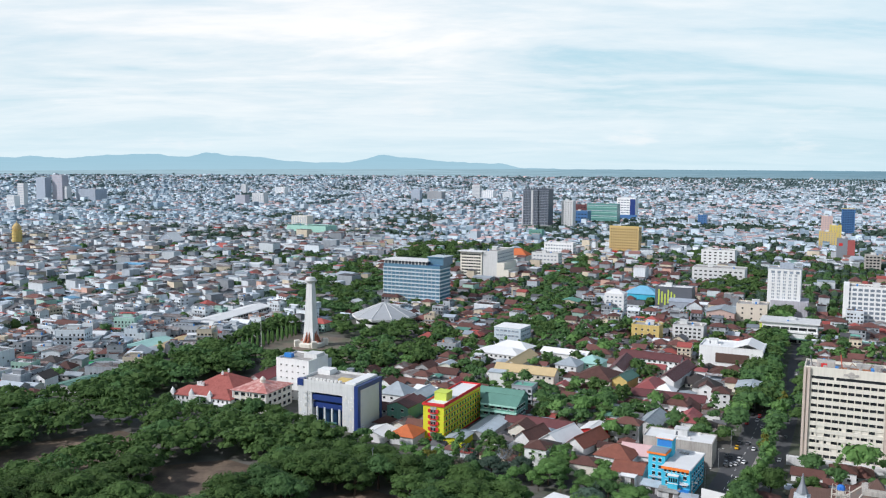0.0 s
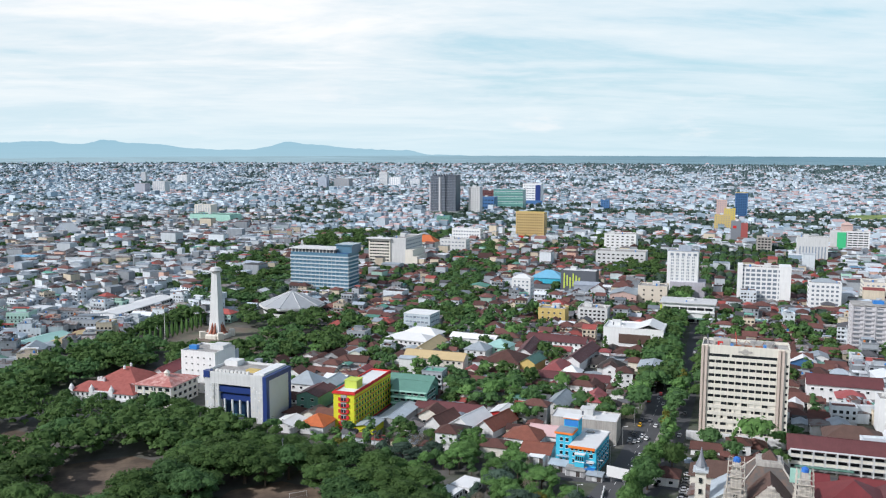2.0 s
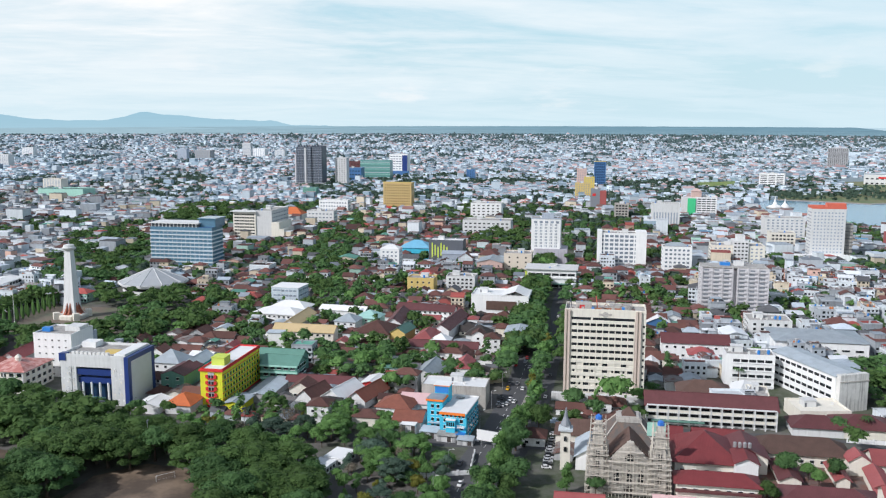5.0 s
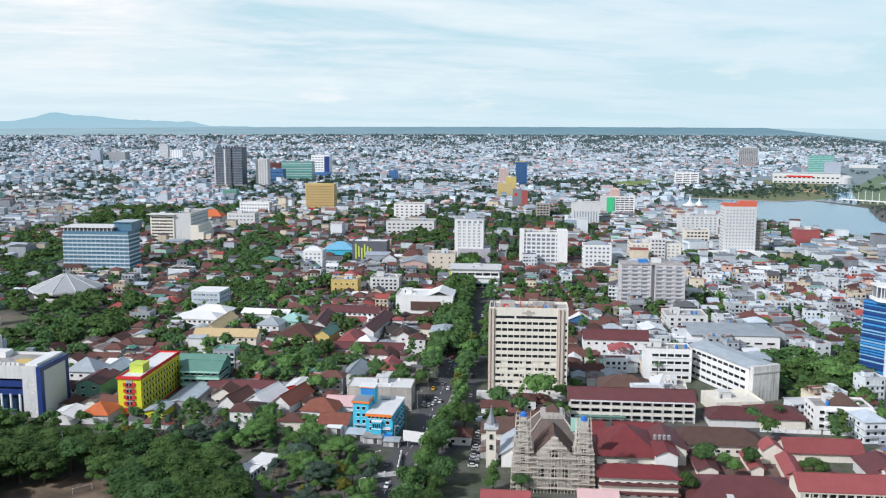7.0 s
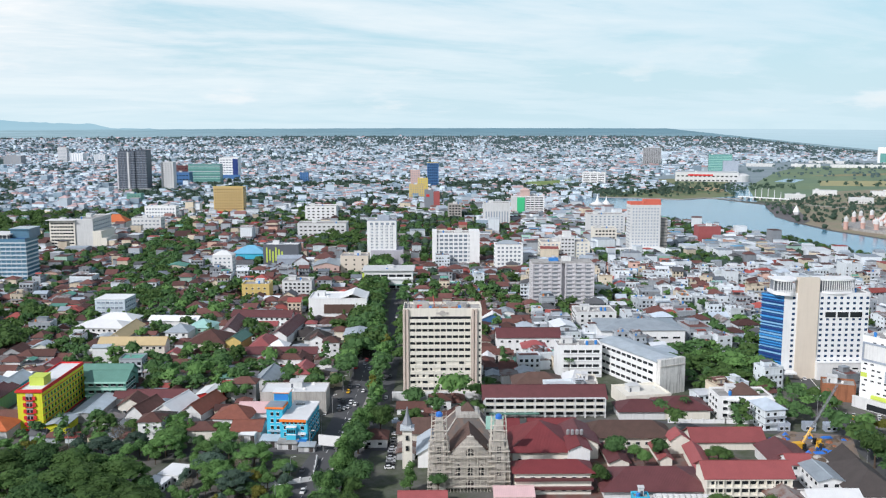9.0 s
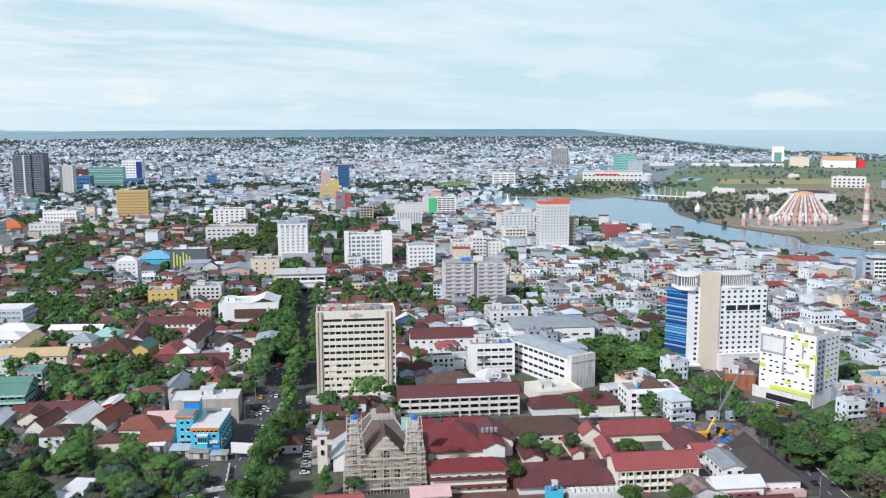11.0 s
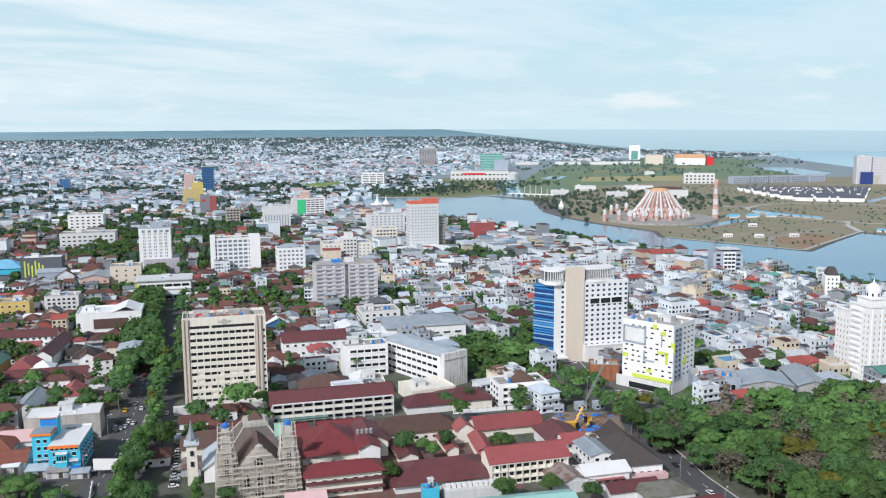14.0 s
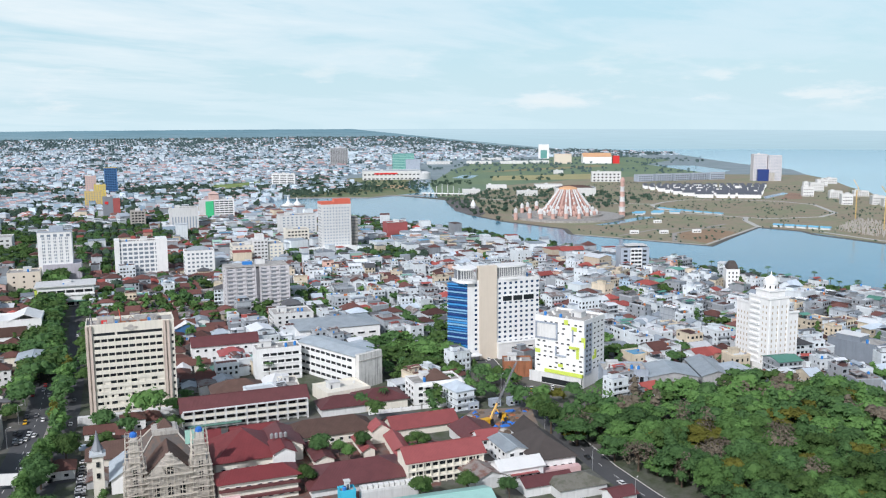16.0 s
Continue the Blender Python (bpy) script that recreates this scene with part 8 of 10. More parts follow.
def strew(poly, step, choose, keep=1.0, clear=1.0, jitter=0.35, group="trees", avoid=()):
    """Trees over an area, on a shaken grid."""
    x0, x1 = min(p[0] for p in poly), max(p[0] for p in poly)
    y0, y1 = min(p[1] for p in poly), max(p[1] for p in poly)
    y = y0
    while y < y1:
        x = x0
        while x < x1:
            px, py = x + random.uniform(-1, 1) * step * jitter, y + random.uniform(-1, 1) * step * jitter
            if inside(px, py, poly) and random.random() < keep and is_free(px, py, clear) and not any(inside(px, py, a) for a in avoid):
                kind, leaf, s = choose()
                tree(px, py, kind, leaf, s, group)
            x += step
        y += step


random.seed(77)
FOREST = [(-264, 474), (-215, 462), (-139, 462), (-111, 455), (-72, 424), (-44, 402), (-21, 388), (4, 366), (26, 342), (32, 290), (-60, 292), (-100, 300), (-215, 325), (-252, 395)]
GAP_A = [(-213, 384), (-196, 418), (-186, 447), (-158, 448), (-142, 430), (-140, 414), (-158, 402), (-174, 382), (-190, 350), (-215, 335)]
GAP_B = [(-132, 392), (-101, 402), (-74, 384), (-76, 362), (-84, 338), (-116, 328), (-130, 345)]
GAP_C = [(-66, 318), (-58, 350), (-30, 357), (-12, 343), (-8, 322), (-8, 280), (-66, 280)]
strew(FOREST, 12.0, lambda: ("umbrella", "olive" if random.random() < 0.85 else "mid", random.uniform(0.98, 1.3)), avoid=(GAP_A, GAP_B, GAP_C), clear=4, group="rain trees of the park")
GROVE = [(-84, 640), (-100, 780), (-60, 752), (10, 715), (14, 590), (-60, 575)]
BELT = [(-203, 520), (-203, 568), (-190, 590), (-170, 650), (-142, 735), (-126, 720), (-126, 640), (-134, 573), (-165, 525), (-187, 486), (-203, 480)]
strew([(-330, 470), (-322, 492), (-255, 488), (-232, 474), (-206, 500), (-206, 550), (-186, 529), (-168, 496), (-165, 470), (-190, 478), (-250, 480)], 12, lambda: ("umbrella", "olive" if random.random() < 0.8 else "mid", random.uniform(0.85, 1.15)), 0.95, 3, group="trees along the boulevard")
strew(BELT, 10.5, lambda: (random.choice(("umbrella", "umbrella", "round")), random.choice(("olive", "olive", "mid")), random.uniform(0.85, 1.15)), 0.97, 2, group="trees along the boulevard", avoid=(PLAZA,))
strew([(-150, 760), (-170, 1080), (-126, 1180), (-76, 1100), (-62, 890), (-62, 800), (-90, 780), (-110, 745)], 15, lambda: ("umbrella", random.choice(("olive", "mid")), random.uniform(0.8, 1.1)), 0.75, 4, group="trees by the monument")
strew([(-88, 601), (-69, 660), (-14, 660), (-15, 560), (-36, 530), (-72, 560)], 12, lambda: (random.choice(("umbrella", "round")), random.choice(("olive", "mid", "mid")), random.uniform(0.7, 1.0)), 0.75, 3)
strew([(-83, 1340), (-23, 1500), (60, 1480), (42, 1300), (10, 1180), (-60, 1260)], 19, lambda: ("umbrella", "olive", random.uniform(0.9, 1.2)), 0.8, 3)
strew([(40, 700), (58, 780), (110, 983), (215, 1333), (235, 1290), (146, 929), (98, 715), (60, 660)], 14, lambda: ("umbrella", random.choice(("olive", "mid")), random.uniform(0.7, 0.95)), 0.8, 3, group="trees of the side avenue")
strew([(282, 950), (412, 1447), (430, 1400), (398, 1079), (335, 900)], 17, lambda: ("umbrella", "olive", random.uniform(0.8, 1.1)), 0.8, 3)
strew([(56, 500), (112, 486), (128, 455), (100, 408), (80, 405), (60, 443)], 9.5, lambda: ("round", random.choice(("fresh", "mid", "mid")), random.uniform(0.9, 1.5)), 0.7, 2)
strew([(-30, 408), (6, 412), (53, 404), (84, 372), (91, 350), (84, 285), (40, 292), (30, 345), (0, 385)], 7.2, lambda: (random.choice(("round", "round", "umbrella", "tall")), random.choice(("mid", "fresh", "fresh", "fresh", "gold", "haze", "fresh", "fresh", "dry")), random.uniform(0.5, 0.95)), 0.85, 1.5, group="trees by the crossing", avoid=(LOT,))
strew([(-165, 492), (-128, 480), (-92, 468), (-70, 446), (-20, 408), (-30, 392), (-80, 424), (-120, 452), (-165, 470)], 8, lambda: ("round", random.choice(("mid", "olive", "olive")), random.uniform(0.7, 1.1)), 0.85, 1, group="trees by the bank")
strew(GROVE, 12, lambda: (random.choice(("umbrella", "round", "round")), random.choice(("olive", "mid", "olive")), random.uniform(0.8, 1.15)), 0.62, 2, group="trees by the monument", avoid=(PLAZA,))
strew([(-165, 560), (-125, 566), (-62, 556), (-60, 606), (-112, 606), (-150, 628), (-165, 600)], 12, lambda: ("umbrella", random.choice(("olive", "olive", "mid")), random.uniform(0.75, 1.0)), 0.72, 4, group="trees by the monument")
PARK = [(306, 226), (332, 238), (353, 236), (383, 214), (432, 200), (452, 150), (440, 120), (379, 95), (300, 85), (276, 120), (290, 164), (298, 192)]
strew(PARK, 10.5, lambda: (random.choice(("broad", "broad", "broad", "round", "umbrella")), random.choice(("fresh", "fresh", "fresh", "mid", "mid", "mid", "fresh", "olive", "gold", "olive", "dry")), random.uniform(0.8, 1.2)), 1.0, 2, group="park trees")
strew(PARK, 17, lambda: (random.choice(("round", "tall")), random.choice(("fresh", "mid", "fresh", "dry", "mid")), random.uniform(1.2, 1.7)), 0.8, 2, group="park trees")
strew([(350, 405), (392, 385), (372, 352), (345, 330), (313, 345), (318, 372)], 9, lambda: (random.choice(("umbrella", "round", "broad")), random.choice(("mid", "olive", "mid", "fresh")), random.uniform(0.7, 1.05)), 1.0, 2)
strew([(322, 338), (362, 315), (352, 288), (326, 268), (296, 278), (318, 300)], 9.5, lambda: (random.choice(("round", "round", "tall")), random.choice(("mid", "fresh", "olive")), random.uniform(0.8, 1.2)), 0.6, 2)
for a, b in zip(AVENUE[1:], AVENUE[2:]):
    d = Vector((b[0] - a[0], b[1] - a[1]))
    n = int(d.length / 6.0)
    d.normalize()
    nrm = Vector((-d.y, d.x))
    for i in range(n):
        p = Vector(a) + d * (i * 6.0 + random.uniform(-1, 1))
        far = p.y > 430
        q = p + nrm * ((-6.0 if p.y < 400 else -3.5) + random.uniform(-1, 1))
        if random.random() < 0.93 and p.y < 500:
            tree(q.x, q.y, random.choice(("tall", "round", "round")), random.choice(("fresh", "fresh", "mid", "mid", "gold" if random.random() < 0.4 else "fresh")), random.uniform(1.05, 1.5), "avenue trees")
        if far and random.random() < 0.9:
            for off in (5, 11, 17) if p.y > 480 else (16,):
                q = p + nrm * (off + random.uniform(-1.5, 1.5))
                if is_free(q.x, q.y, 1):
                    tree(q.x, q.y, "round", random.choice(("mid", "olive", "olive", "mid", "fresh")), random.uniform(1.15, 1.6), "avenue trees")
        if random.random() < 0.3:
            q = p + nrm * (-14 + random.uniform(-1.5, 1.5))
            if is_free(q.x, q.y, 1):
                tree(q.x, q.y, "round", random.choice(("mid", "olive", "mid")), random.uniform(1.0, 1.5), "avenue trees")
# single trees of note
for x, y, k, l, s in ((184, 371, "round", "fresh", 2.0), (169, 385, "round", "mid", 1.3), (-112, 472, "round", "olive", 1.2), (-101, 465, "round", "mid", 1.3), (-82, 452, "round", "mid", 1.0), (-70, 440, "round", "olive", 1.1), (-54, 431, "round", "mid", 0.9), (-38, 422, "round", "mid", 1.0), (-24, 420, "round", "olive", 0.9), (-137, 486, "round", "mid", 0.8), (-176, 493, "round", "gold", 0.9), (-88, 462, "round", "olive", 1.2), (244, 245, "round", "olive", 1.0), (252, 262, "umbrella", "olive", 0.7), (262, 300, "round", "olive", 1.2),
                      (271, 322, "round", "mid", 1.1), (217, 286, "round", "mid", 1.1), (224, 281, "round", "fresh", 0.9), (233, 276, "round", "mid", 1.0), (222, 272, "round", "fresh", 0.8),
                      (192, 262, "round", "olive", 1.1), (215, 222, "round", "olive", 1.2), (232, 214, "round", "olive", 1.1), (240, 200, "round", "mid", 0.9), (136, 288, "round", "mid", 0.9), (126, 292, "tall", "fresh", 1.2),
                      (286, 286, "tall", "mid", 1.2), (65, 355, "round", "haze", 0.8), (70, 353, "round", "mid", 1.0), (60, 344, "umbrella", "haze", 0.8), (72, 331, "round", "fresh", 0.8), (88, 326, "round", "haze", 0.7), (343, 305, "round", "mid", 1.3), (350, 300, "round", "olive", 1.1), (347, 290, "round", "mid", 1.3), (319, 260, "round", "mid", 1.6), (316, 247, "round", "olive", 1.5), (311, 227, "round", "mid", 1.5), (305, 219, "tall", "mid", 1.5), (333, 257, "round", "fresh", 1.2), (342, 254, "round", "gold", 1.1), (326, 283, "round", "mid", 0.9), (352, 251, "round", "mid", 1.2), (308, 232, "round", "olive", 1.5), (314, 240, "round", "mid", 1.3), (296, 292, "tall", "olive", 1.3), (300, 300, "round", "mid", 1.0), (215, 392, "round", "mid", 1.0), (205, 380, "round", "mid", 1.0)):
    tree(x, y, k, "fresh" if l == "fresh2" and k == "round" else ("mid" if l == "fresh2" else l), s, "single trees")

# palms by the lake
def palm(x, y, h):
    t = thing("palm", "slender coconut palm with drooping fronds", "palm", x, y, random.uniform(0, 360), 0, "palms")
    part("trunk", Shape().lathe([(0.35, 0), (0.22, h * 0.5), (0.18, h)], 6), M["bark"], t)
    s = Shape()
    for k in range(14):
        a, up = 2 * math.pi * k / 14, random.uniform(0.1, 0.9)
        p0 = Vector((0, 0, h))
        p1 = Vector((math.cos(a) * 1.8, math.sin(a) * 1.8, h + up))
        p2 = Vector((math.cos(a) * 3.6, math.sin(a) * 3.6, h + up - 1.6))
        n = Vector((-math.sin(a), math.cos(a), 0)) * 0.5
        s.faces([tuple(p0), tuple(p1 - n), tuple(p1 + n), tuple(p2)], [(0, 1, 2), (1, 3, 2)])
    part("fronds", s, LEAF["mid"], t)


random.seed(8)
for k in range(26):
    palm(742 + random.uniform(-22, 10) - 0.5 * k % 7, 232 + k * 9 + random.uniform(-4, 4), random.uniform(8, 14))
for x, y in ((305, 292), (309, 285), (330, 296), (318, 305), (268, 396), (281, 316)):
    palm(x, y, random.uniform(8, 11))

# ---------------------------------------------------------------- packed low houses
class Pack:
    """Many houses joined, one mesh for each surface."""

    def __init__(self):
        self.s = defaultdict(Shape)

    def house(self, x, y, th, w, d, h, roof, wall, top, rise, win=True):
        a = radians(th)
        c, sn = math.cos(a), math.sin(a)
        z0 = fitted_land_height(x, y)

        def put(shape, mat):
            tgt = self.s[mat]
            k = len(tgt.v)
            tgt.v += [(x + px * c - py * sn, y + px * sn + py * c, pz + z0) for px, py, pz in shape.v]
            tgt.f += [tuple(k + i for i in f) for f in shape.f]
            tgt.m += [0] * len(shape.f)

        put(Shape().box(-w / 2, -d / 2, 0, w / 2, d / 2, h, base=False), wall)
        r = Shape()
        if roof == "flat":
            if win:
                # roof deck inside a parapet, with a stair head, tanks and now and then a sheet canopy
                e = 0.25
                r.box(-w / 2 + e, -d / 2 + e, h, w / 2 - e, d / 2 - e, h + 0.06, base=False)
                p, t = Shape(), random.uniform(0.6, 1.1)
                p.box(-w / 2 - 0.1, -d / 2 - 0.1, h, w / 2 + 0.1, -d / 2 + e, h + t, base=False).box(-w / 2 - 0.1, d / 2 - e, h, w / 2 + 0.1, d / 2 + 0.1, h + t, base=False)
                p.box(-w / 2 - 0.1, -d / 2 + e, h, -w / 2 + e, d / 2 - e, h + t, base=False).box(w / 2 - e, -d / 2 + e, h, w / 2 + 0.1, d / 2 - e, h + t, base=False)
                put(p, wall)
                if random.random() < 0.5:
                    put(Shape().box(-w / 4, 0, h + 0.05, w / 5, d / 3, h + 2.7, base=False), wall)
                    put(Shape().box(-w / 4 - 0.3, -0.3, h + 2.7, w / 5 + 0.3, d / 3 + 0.3, h + 2.9, base=False), random.choice(("r_zinc", "r_dark", "r_tile", wall)))
                for _ in range(random.choice((0, 1, 1, 2))):
                    tx, ty, tr = random.uniform(-0.35, 0.35) * w, random.uniform(-0.4, -0.1) * d, random.uniform(0.5, 0.8)
                    put(Shape().lathe([(tr, h + 0.6), (tr, h + 0.6 + tr * 1.7), (tr * 0.4, h + 0.6 + tr * 2.2)], 6, tx, ty), random.choice(("tank", "tank_orange", "tank_blue", "tank")))
                    put(Shape().box(tx - tr, ty - tr, h + 0.05, tx + tr, ty + tr, h + 0.6, base=False), "w_grey")
                if random.random() < 0.35:
                    u = Shape().gable(-w * 0.42, 0.0, w * 0.3, d * 0.42, h + 2.5, 0.7, 0.3, 0.1)
                    for px in (-w * 0.42, w * 0.3):
                        for py in (0.0, d * 0.42):
                            u.bar((px, py, h), (px, py, h + 2.5), 0.18)
                    put(u, random.choice(("r_zinc", "r_rust", "r_red", "r_white", "r_tile", "r_green")))
            else:
                r.box(-w / 2 - 0.1, -d / 2 - 0.1, h, w / 2 + 0.1, d / 2 + 0.1, h + 0.35, base=False)
        elif roof == "gable":
            if win:
                r.gable(-w / 2, -d / 2, w / 2, d / 2, h, rise, 0.6, 0.18)
                put(Shape().faces([(sx * w / 2, sy * d / 2, h) for sx in (-1, 1) for sy in (-1, 1)] + [(-w / 2, 0, h + rise), (w / 2, 0, h + rise)], [(1, 0, 4), (2, 3, 5)]), wall)
            else:
                e0, o = h - 0.1, 0.5
                r.faces([(-w / 2 - o, -d / 2 - o, e0), (w / 2 + o, -d / 2 - o, e0), (w / 2 + o, 0, e0 + rise), (-w / 2 - o, 0, e0 + rise), (w / 2 + o, d / 2 + o, e0), (-w / 2 - o, d / 2 + o, e0)],
                        [(0, 1, 2, 3), (3, 2, 4, 5), (0, 3, 5), (1, 4, 2)])
        elif win:
            r.hip(-w / 2, -d / 2, w / 2, d / 2, h - 0.05, rise, 0.7, 0.16)
        else:
            e0, e, o = h - 0.1, min(w, d) / 2, 0.6
            a0, a1 = ((-w / 2 + e, 0), (w / 2 - e, 0)) if w >= d else ((0, -d / 2 + e), (0, d / 2 - e))
            p = [(-w / 2 - o, -d / 2 - o, e0), (w / 2 + o, -d / 2 - o, e0), (w / 2 + o, d / 2 + o, e0), (-w / 2 - o, d / 2 + o, e0), (*a0, e0 + rise), (*a1, e0 + rise)]
            r.faces(p, [(0, 1, 5, 4), (1, 2, 5), (2, 3, 4, 5), (3, 0, 4)] if w >= d else [(0, 1, 4), (1, 2, 5, 4), (2, 3, 5), (3, 0, 4, 5)])
        put(r, top)
        if win:
            g, b = Shape(), Shape()
            n, m = max(1, int(w / 2.7)), max(1, int(d / 3.4))
            balcony, slab = random.random() < 0.45, h > 5 and random.random() < 0.6
            for st in range(max(1, int(h / 3.1))):
                za, zb = st * 3.1 + random.choice((0.7, 1.0)), st * 3.1 + 2.35
                for i in range(n):
                    if random.random() < 0.85:
                        u, q = -w / 2 + w * (i + 0.5) / n, random.choice((0.5, 0.7, 0.95))
                        g.box(u - q, -d / 2 - 0.05, za, u + q, -d / 2 + 0.02, zb, base=False)
                for sx in (-1, 1):
                    for i in range(m):
                        if random.random() < 0.6:
                            v, q = -d / 2 + d * (i + 0.5) / m, random.choice((0.4, 0.6, 0.8))
                            g.box(min(sx * w / 2 - 0.02, sx * w / 2 + 0.06 * sx), v - q, za, max(sx * w / 2 - 0.02, sx * w / 2 + 0.06 * sx), v + q, zb - 0.1, base=False)
                if slab and st:
                    b.box(-w / 2 - 0.18, -d / 2 - 0.3, st * 3.1 - 0.15, w / 2 + 0.18, d / 2 + 0.1, st * 3.1 + 0.1)
                if balcony and st:
                    b.box(-w / 2, -d / 2 - 1.2, st * 3.1 - 0.1, w / 2, -d / 2, st * 3.1 + 0.05).box(-w / 2, -d / 2 - 1.2, st * 3.1 + 0.05, w / 2, -d / 2 - 1.08, st * 3.1 + 0.9)
            put(g, "glass")
            if b.f:
                put(b, random.choice((wall, wall, "w_white", "w_grey")))
            if random.random() < 0.3:
                # sheet awning over the front
                put(Shape().faces([(-w / 2, -d / 2, 3.0), (w / 2, -d / 2, 3.0), (w / 2, -d / 2 - 1.8, 2.5), (-w / 2, -d / 2 - 1.8, 2.5), (-w / 2, -d / 2, 2.92), (w / 2, -d / 2, 2.92), (w / 2, -d / 2 - 1.8, 2.42), (-w / 2, -d / 2 - 1.8, 2.42)],
                                  [(0, 3, 2, 1), (4, 5, 6, 7), (3, 7, 6, 2), (0, 4, 7, 3), (1, 2, 6, 5)]), random.choice(("r_zinc", "r_rust", "r_red", "r_green", "r_tile")))

    def crate(self, x, y, z, w, h):
        self.s["tank"].box(x, y, z, x + w, y + w * 0.8, z + h, base=False)

    def link(self, name, label):
        for mat, sh in self.s.items():
            if sh.f:
                me = sh.mesh(name, [ISL[mat]])
                tagged(new(name, me), label, "houses", kind="stuff")


def near_house(x, y, th, w, d, h, roof, wall, top, rise):
    """One house of its own, with walls, roof, door and windows."""
    hall("house", HOUSE_WORDS[top] + (" with cream walls" if wall == "cream" else " with pale walls" if wall in ("white", "offwhite") else " with grey walls"), "house",
         x - (w / 2) * math.cos(radians(th)) + (d / 2) * math.sin(radians(th)), y - (w / 2) * math.sin(radians(th)) - (d / 2) * math.cos(radians(th)), th,
         w, d, h, rise, "hip" if roof == "hip" else "gable", wall, top, "x" if w >= d else "y", front=(max(1, int(w / 4)), max(1, int(h / 3.2))), win=(1.5, 1.2), over=0.6, group="low houses", margin=-1)


HOUSE_WORDS = {"tile": "small house under brown tiles", "maroon": "small house under maroon sheets", "redroof": "small house under red sheets", "zinc": "small house under zinc sheets",
               "rusty": "small house under rusty sheets", "whiteroof": "small house under white sheets", "darkroof": "small house under dark shingles", "brownroof": "small house under brown sheets",
               "greenroof": "small house under green sheets"}

random.seed(99)
TREE_GRID = defaultdict(list)
for x, y, r in TREE_SPOTS:
    TREE_GRID[(int(x // 20), int(y // 20))].append((x, y, r))


def under_tree(x, y, k=0.6):
    gx, gy = int(x // 20), int(y // 20)
    return any((x - a) ** 2 + (y - b) ** 2 < (r * k) ** 2 for i in (-1, 0, 1) for j in (-1, 0, 1) for a, b, r in TREE_GRID.get((gx + i, gy + j), ()))


def near_road(x, y):
    for line, w in ROADS:
        for (x0, y0), (x1, y1) in zip(line, line[1:]):
            dx, dy = x1 - x0, y1 - y0
            k = max(0, min(1, ((x - x0) * dx + (y - y0) * dy) / (dx * dx + dy * dy)))
            if (x - x0 - k * dx) ** 2 + (y - y0 - k * dy) ** 2 < (w + 4) ** 2:
                return True
    return False


FRONT = [(-75, 440), (-40, 425), (0, 400), (62, 372), (112, 350), (120, 300), (80, 270), (20, 280), (-20, 380)]
VERGE = [(-340, 465), (-330, 500), (-232, 500), (-186, 532), (-160, 512), (-125, 520), (-90, 516), (-72, 490), (-72, 462), (-46, 440), (-70, 420), (-111, 450), (-215, 455), (-260, 440)]
BARE = [VERGE, [(500, 188), (530, 192), (526, 158), (500, 152)], [(350, 408), (394, 386), (374, 350), (345, 328), (311, 343), (316, 374)], [(-24, 486), (4, 486), (0, 522), (-26, 522)], [(108, 298), (130, 298), (134, 326), (112, 328)], [(-170, 535), (-125, 535), (-60, 540), (-58, 612), (-165, 612)], [(296, 262), (316, 300), (352, 330), (376, 300), (372, 258), (352, 232), (316, 232)], [(-96, 600), (-104, 790), (-60, 755), (-10, 715), (-14, 600), (-60, 580)], [(-185, 500), (-185, 545), (-140, 545), (-150, 500)], LAKE, SEA, OUTER, LAWN, FIELD_A, FIELD_B, FIELD_C, FOREST, PARK, PLAZA, SHORE, FRONT, BELT, [(-105, 455), (-30, 428), (-8, 405), (-60, 400), (-125, 440)],
        [(280, 240), (300, 285), (365, 300), (350, 262), (330, 235)], [(120, 262), (150, 300), (195, 352), (300, 290), (290, 200), (262, 120), (150, 160)]]
BARE_BOX = [(min(p[0] for p in q), max(p[0] for p in q), min(p[1] for p in q), max(p[1] for p in q)) for q in BARE]


def is_bare(x, y):
    return any(b[0] <= x <= b[1] and b[2] <= y <= b[3] and inside(x, y, q) for q, b in zip(BARE, BARE_BOX))


def zone(x, y):
    yaw = math.degrees(math.atan2(-x, y))
    r = math.hypot(x, y)
    if r < 1250 and -31 < yaw < 6:
        return "tiled"
    if yaw < -28 and r < 1300:
        return "white"
    if yaw > 4 and r < 2600:
        return "zinc"
    return "mixed"


ROOFS = {
    "tiled": (("r_tile", 54), ("r_zinc", 11), ("r_dark", 9), ("r_rust", 13), ("r_white", 6), ("r_red", 4), ("r_green", 3)),
    "white": (("r_zinc", 26), ("r_white", 18), ("r_pale", 12), ("r_tile", 17), ("r_dark", 8), ("r_rust", 9), ("r_red", 7), ("r_green", 3), ("r_blue", 1)),
    "zinc": (("r_zinc", 30), ("r_pale", 7), ("r_white", 7), ("r_dark", 20), ("r_rust", 22), ("r_tile", 12), ("r_red", 3), ("r_green", 1), ("r_blue", 1)),
    "mixed": (("r_zinc", 25), ("r_pale", 15), ("r_white", 18), ("r_rose", 18), ("r_tile", 9), ("r_dark", 6), ("r_rust", 8), ("r_green", 2), ("r_blue", 1)),
}
OWN = {"r_tile": "tile", "r_zinc": "zinc", "r_dark": "darkroof", "r_rust": "rusty", "r_white": "whiteroof", "r_red": "redroof", "r_green": "greenroof", "r_blue": "zinc", "r_pale": "zinc", "r_rose": "tile"}
WALLS = {"w_white": "white", "w_grey": "grey", "w_cream": "cream", "w_mint": "offwhite", "w_pink": "cream", "w_blue": "bluegrey"}
pack, far_pack = Pack(), Pack()
far_trees = []
own_count = 0


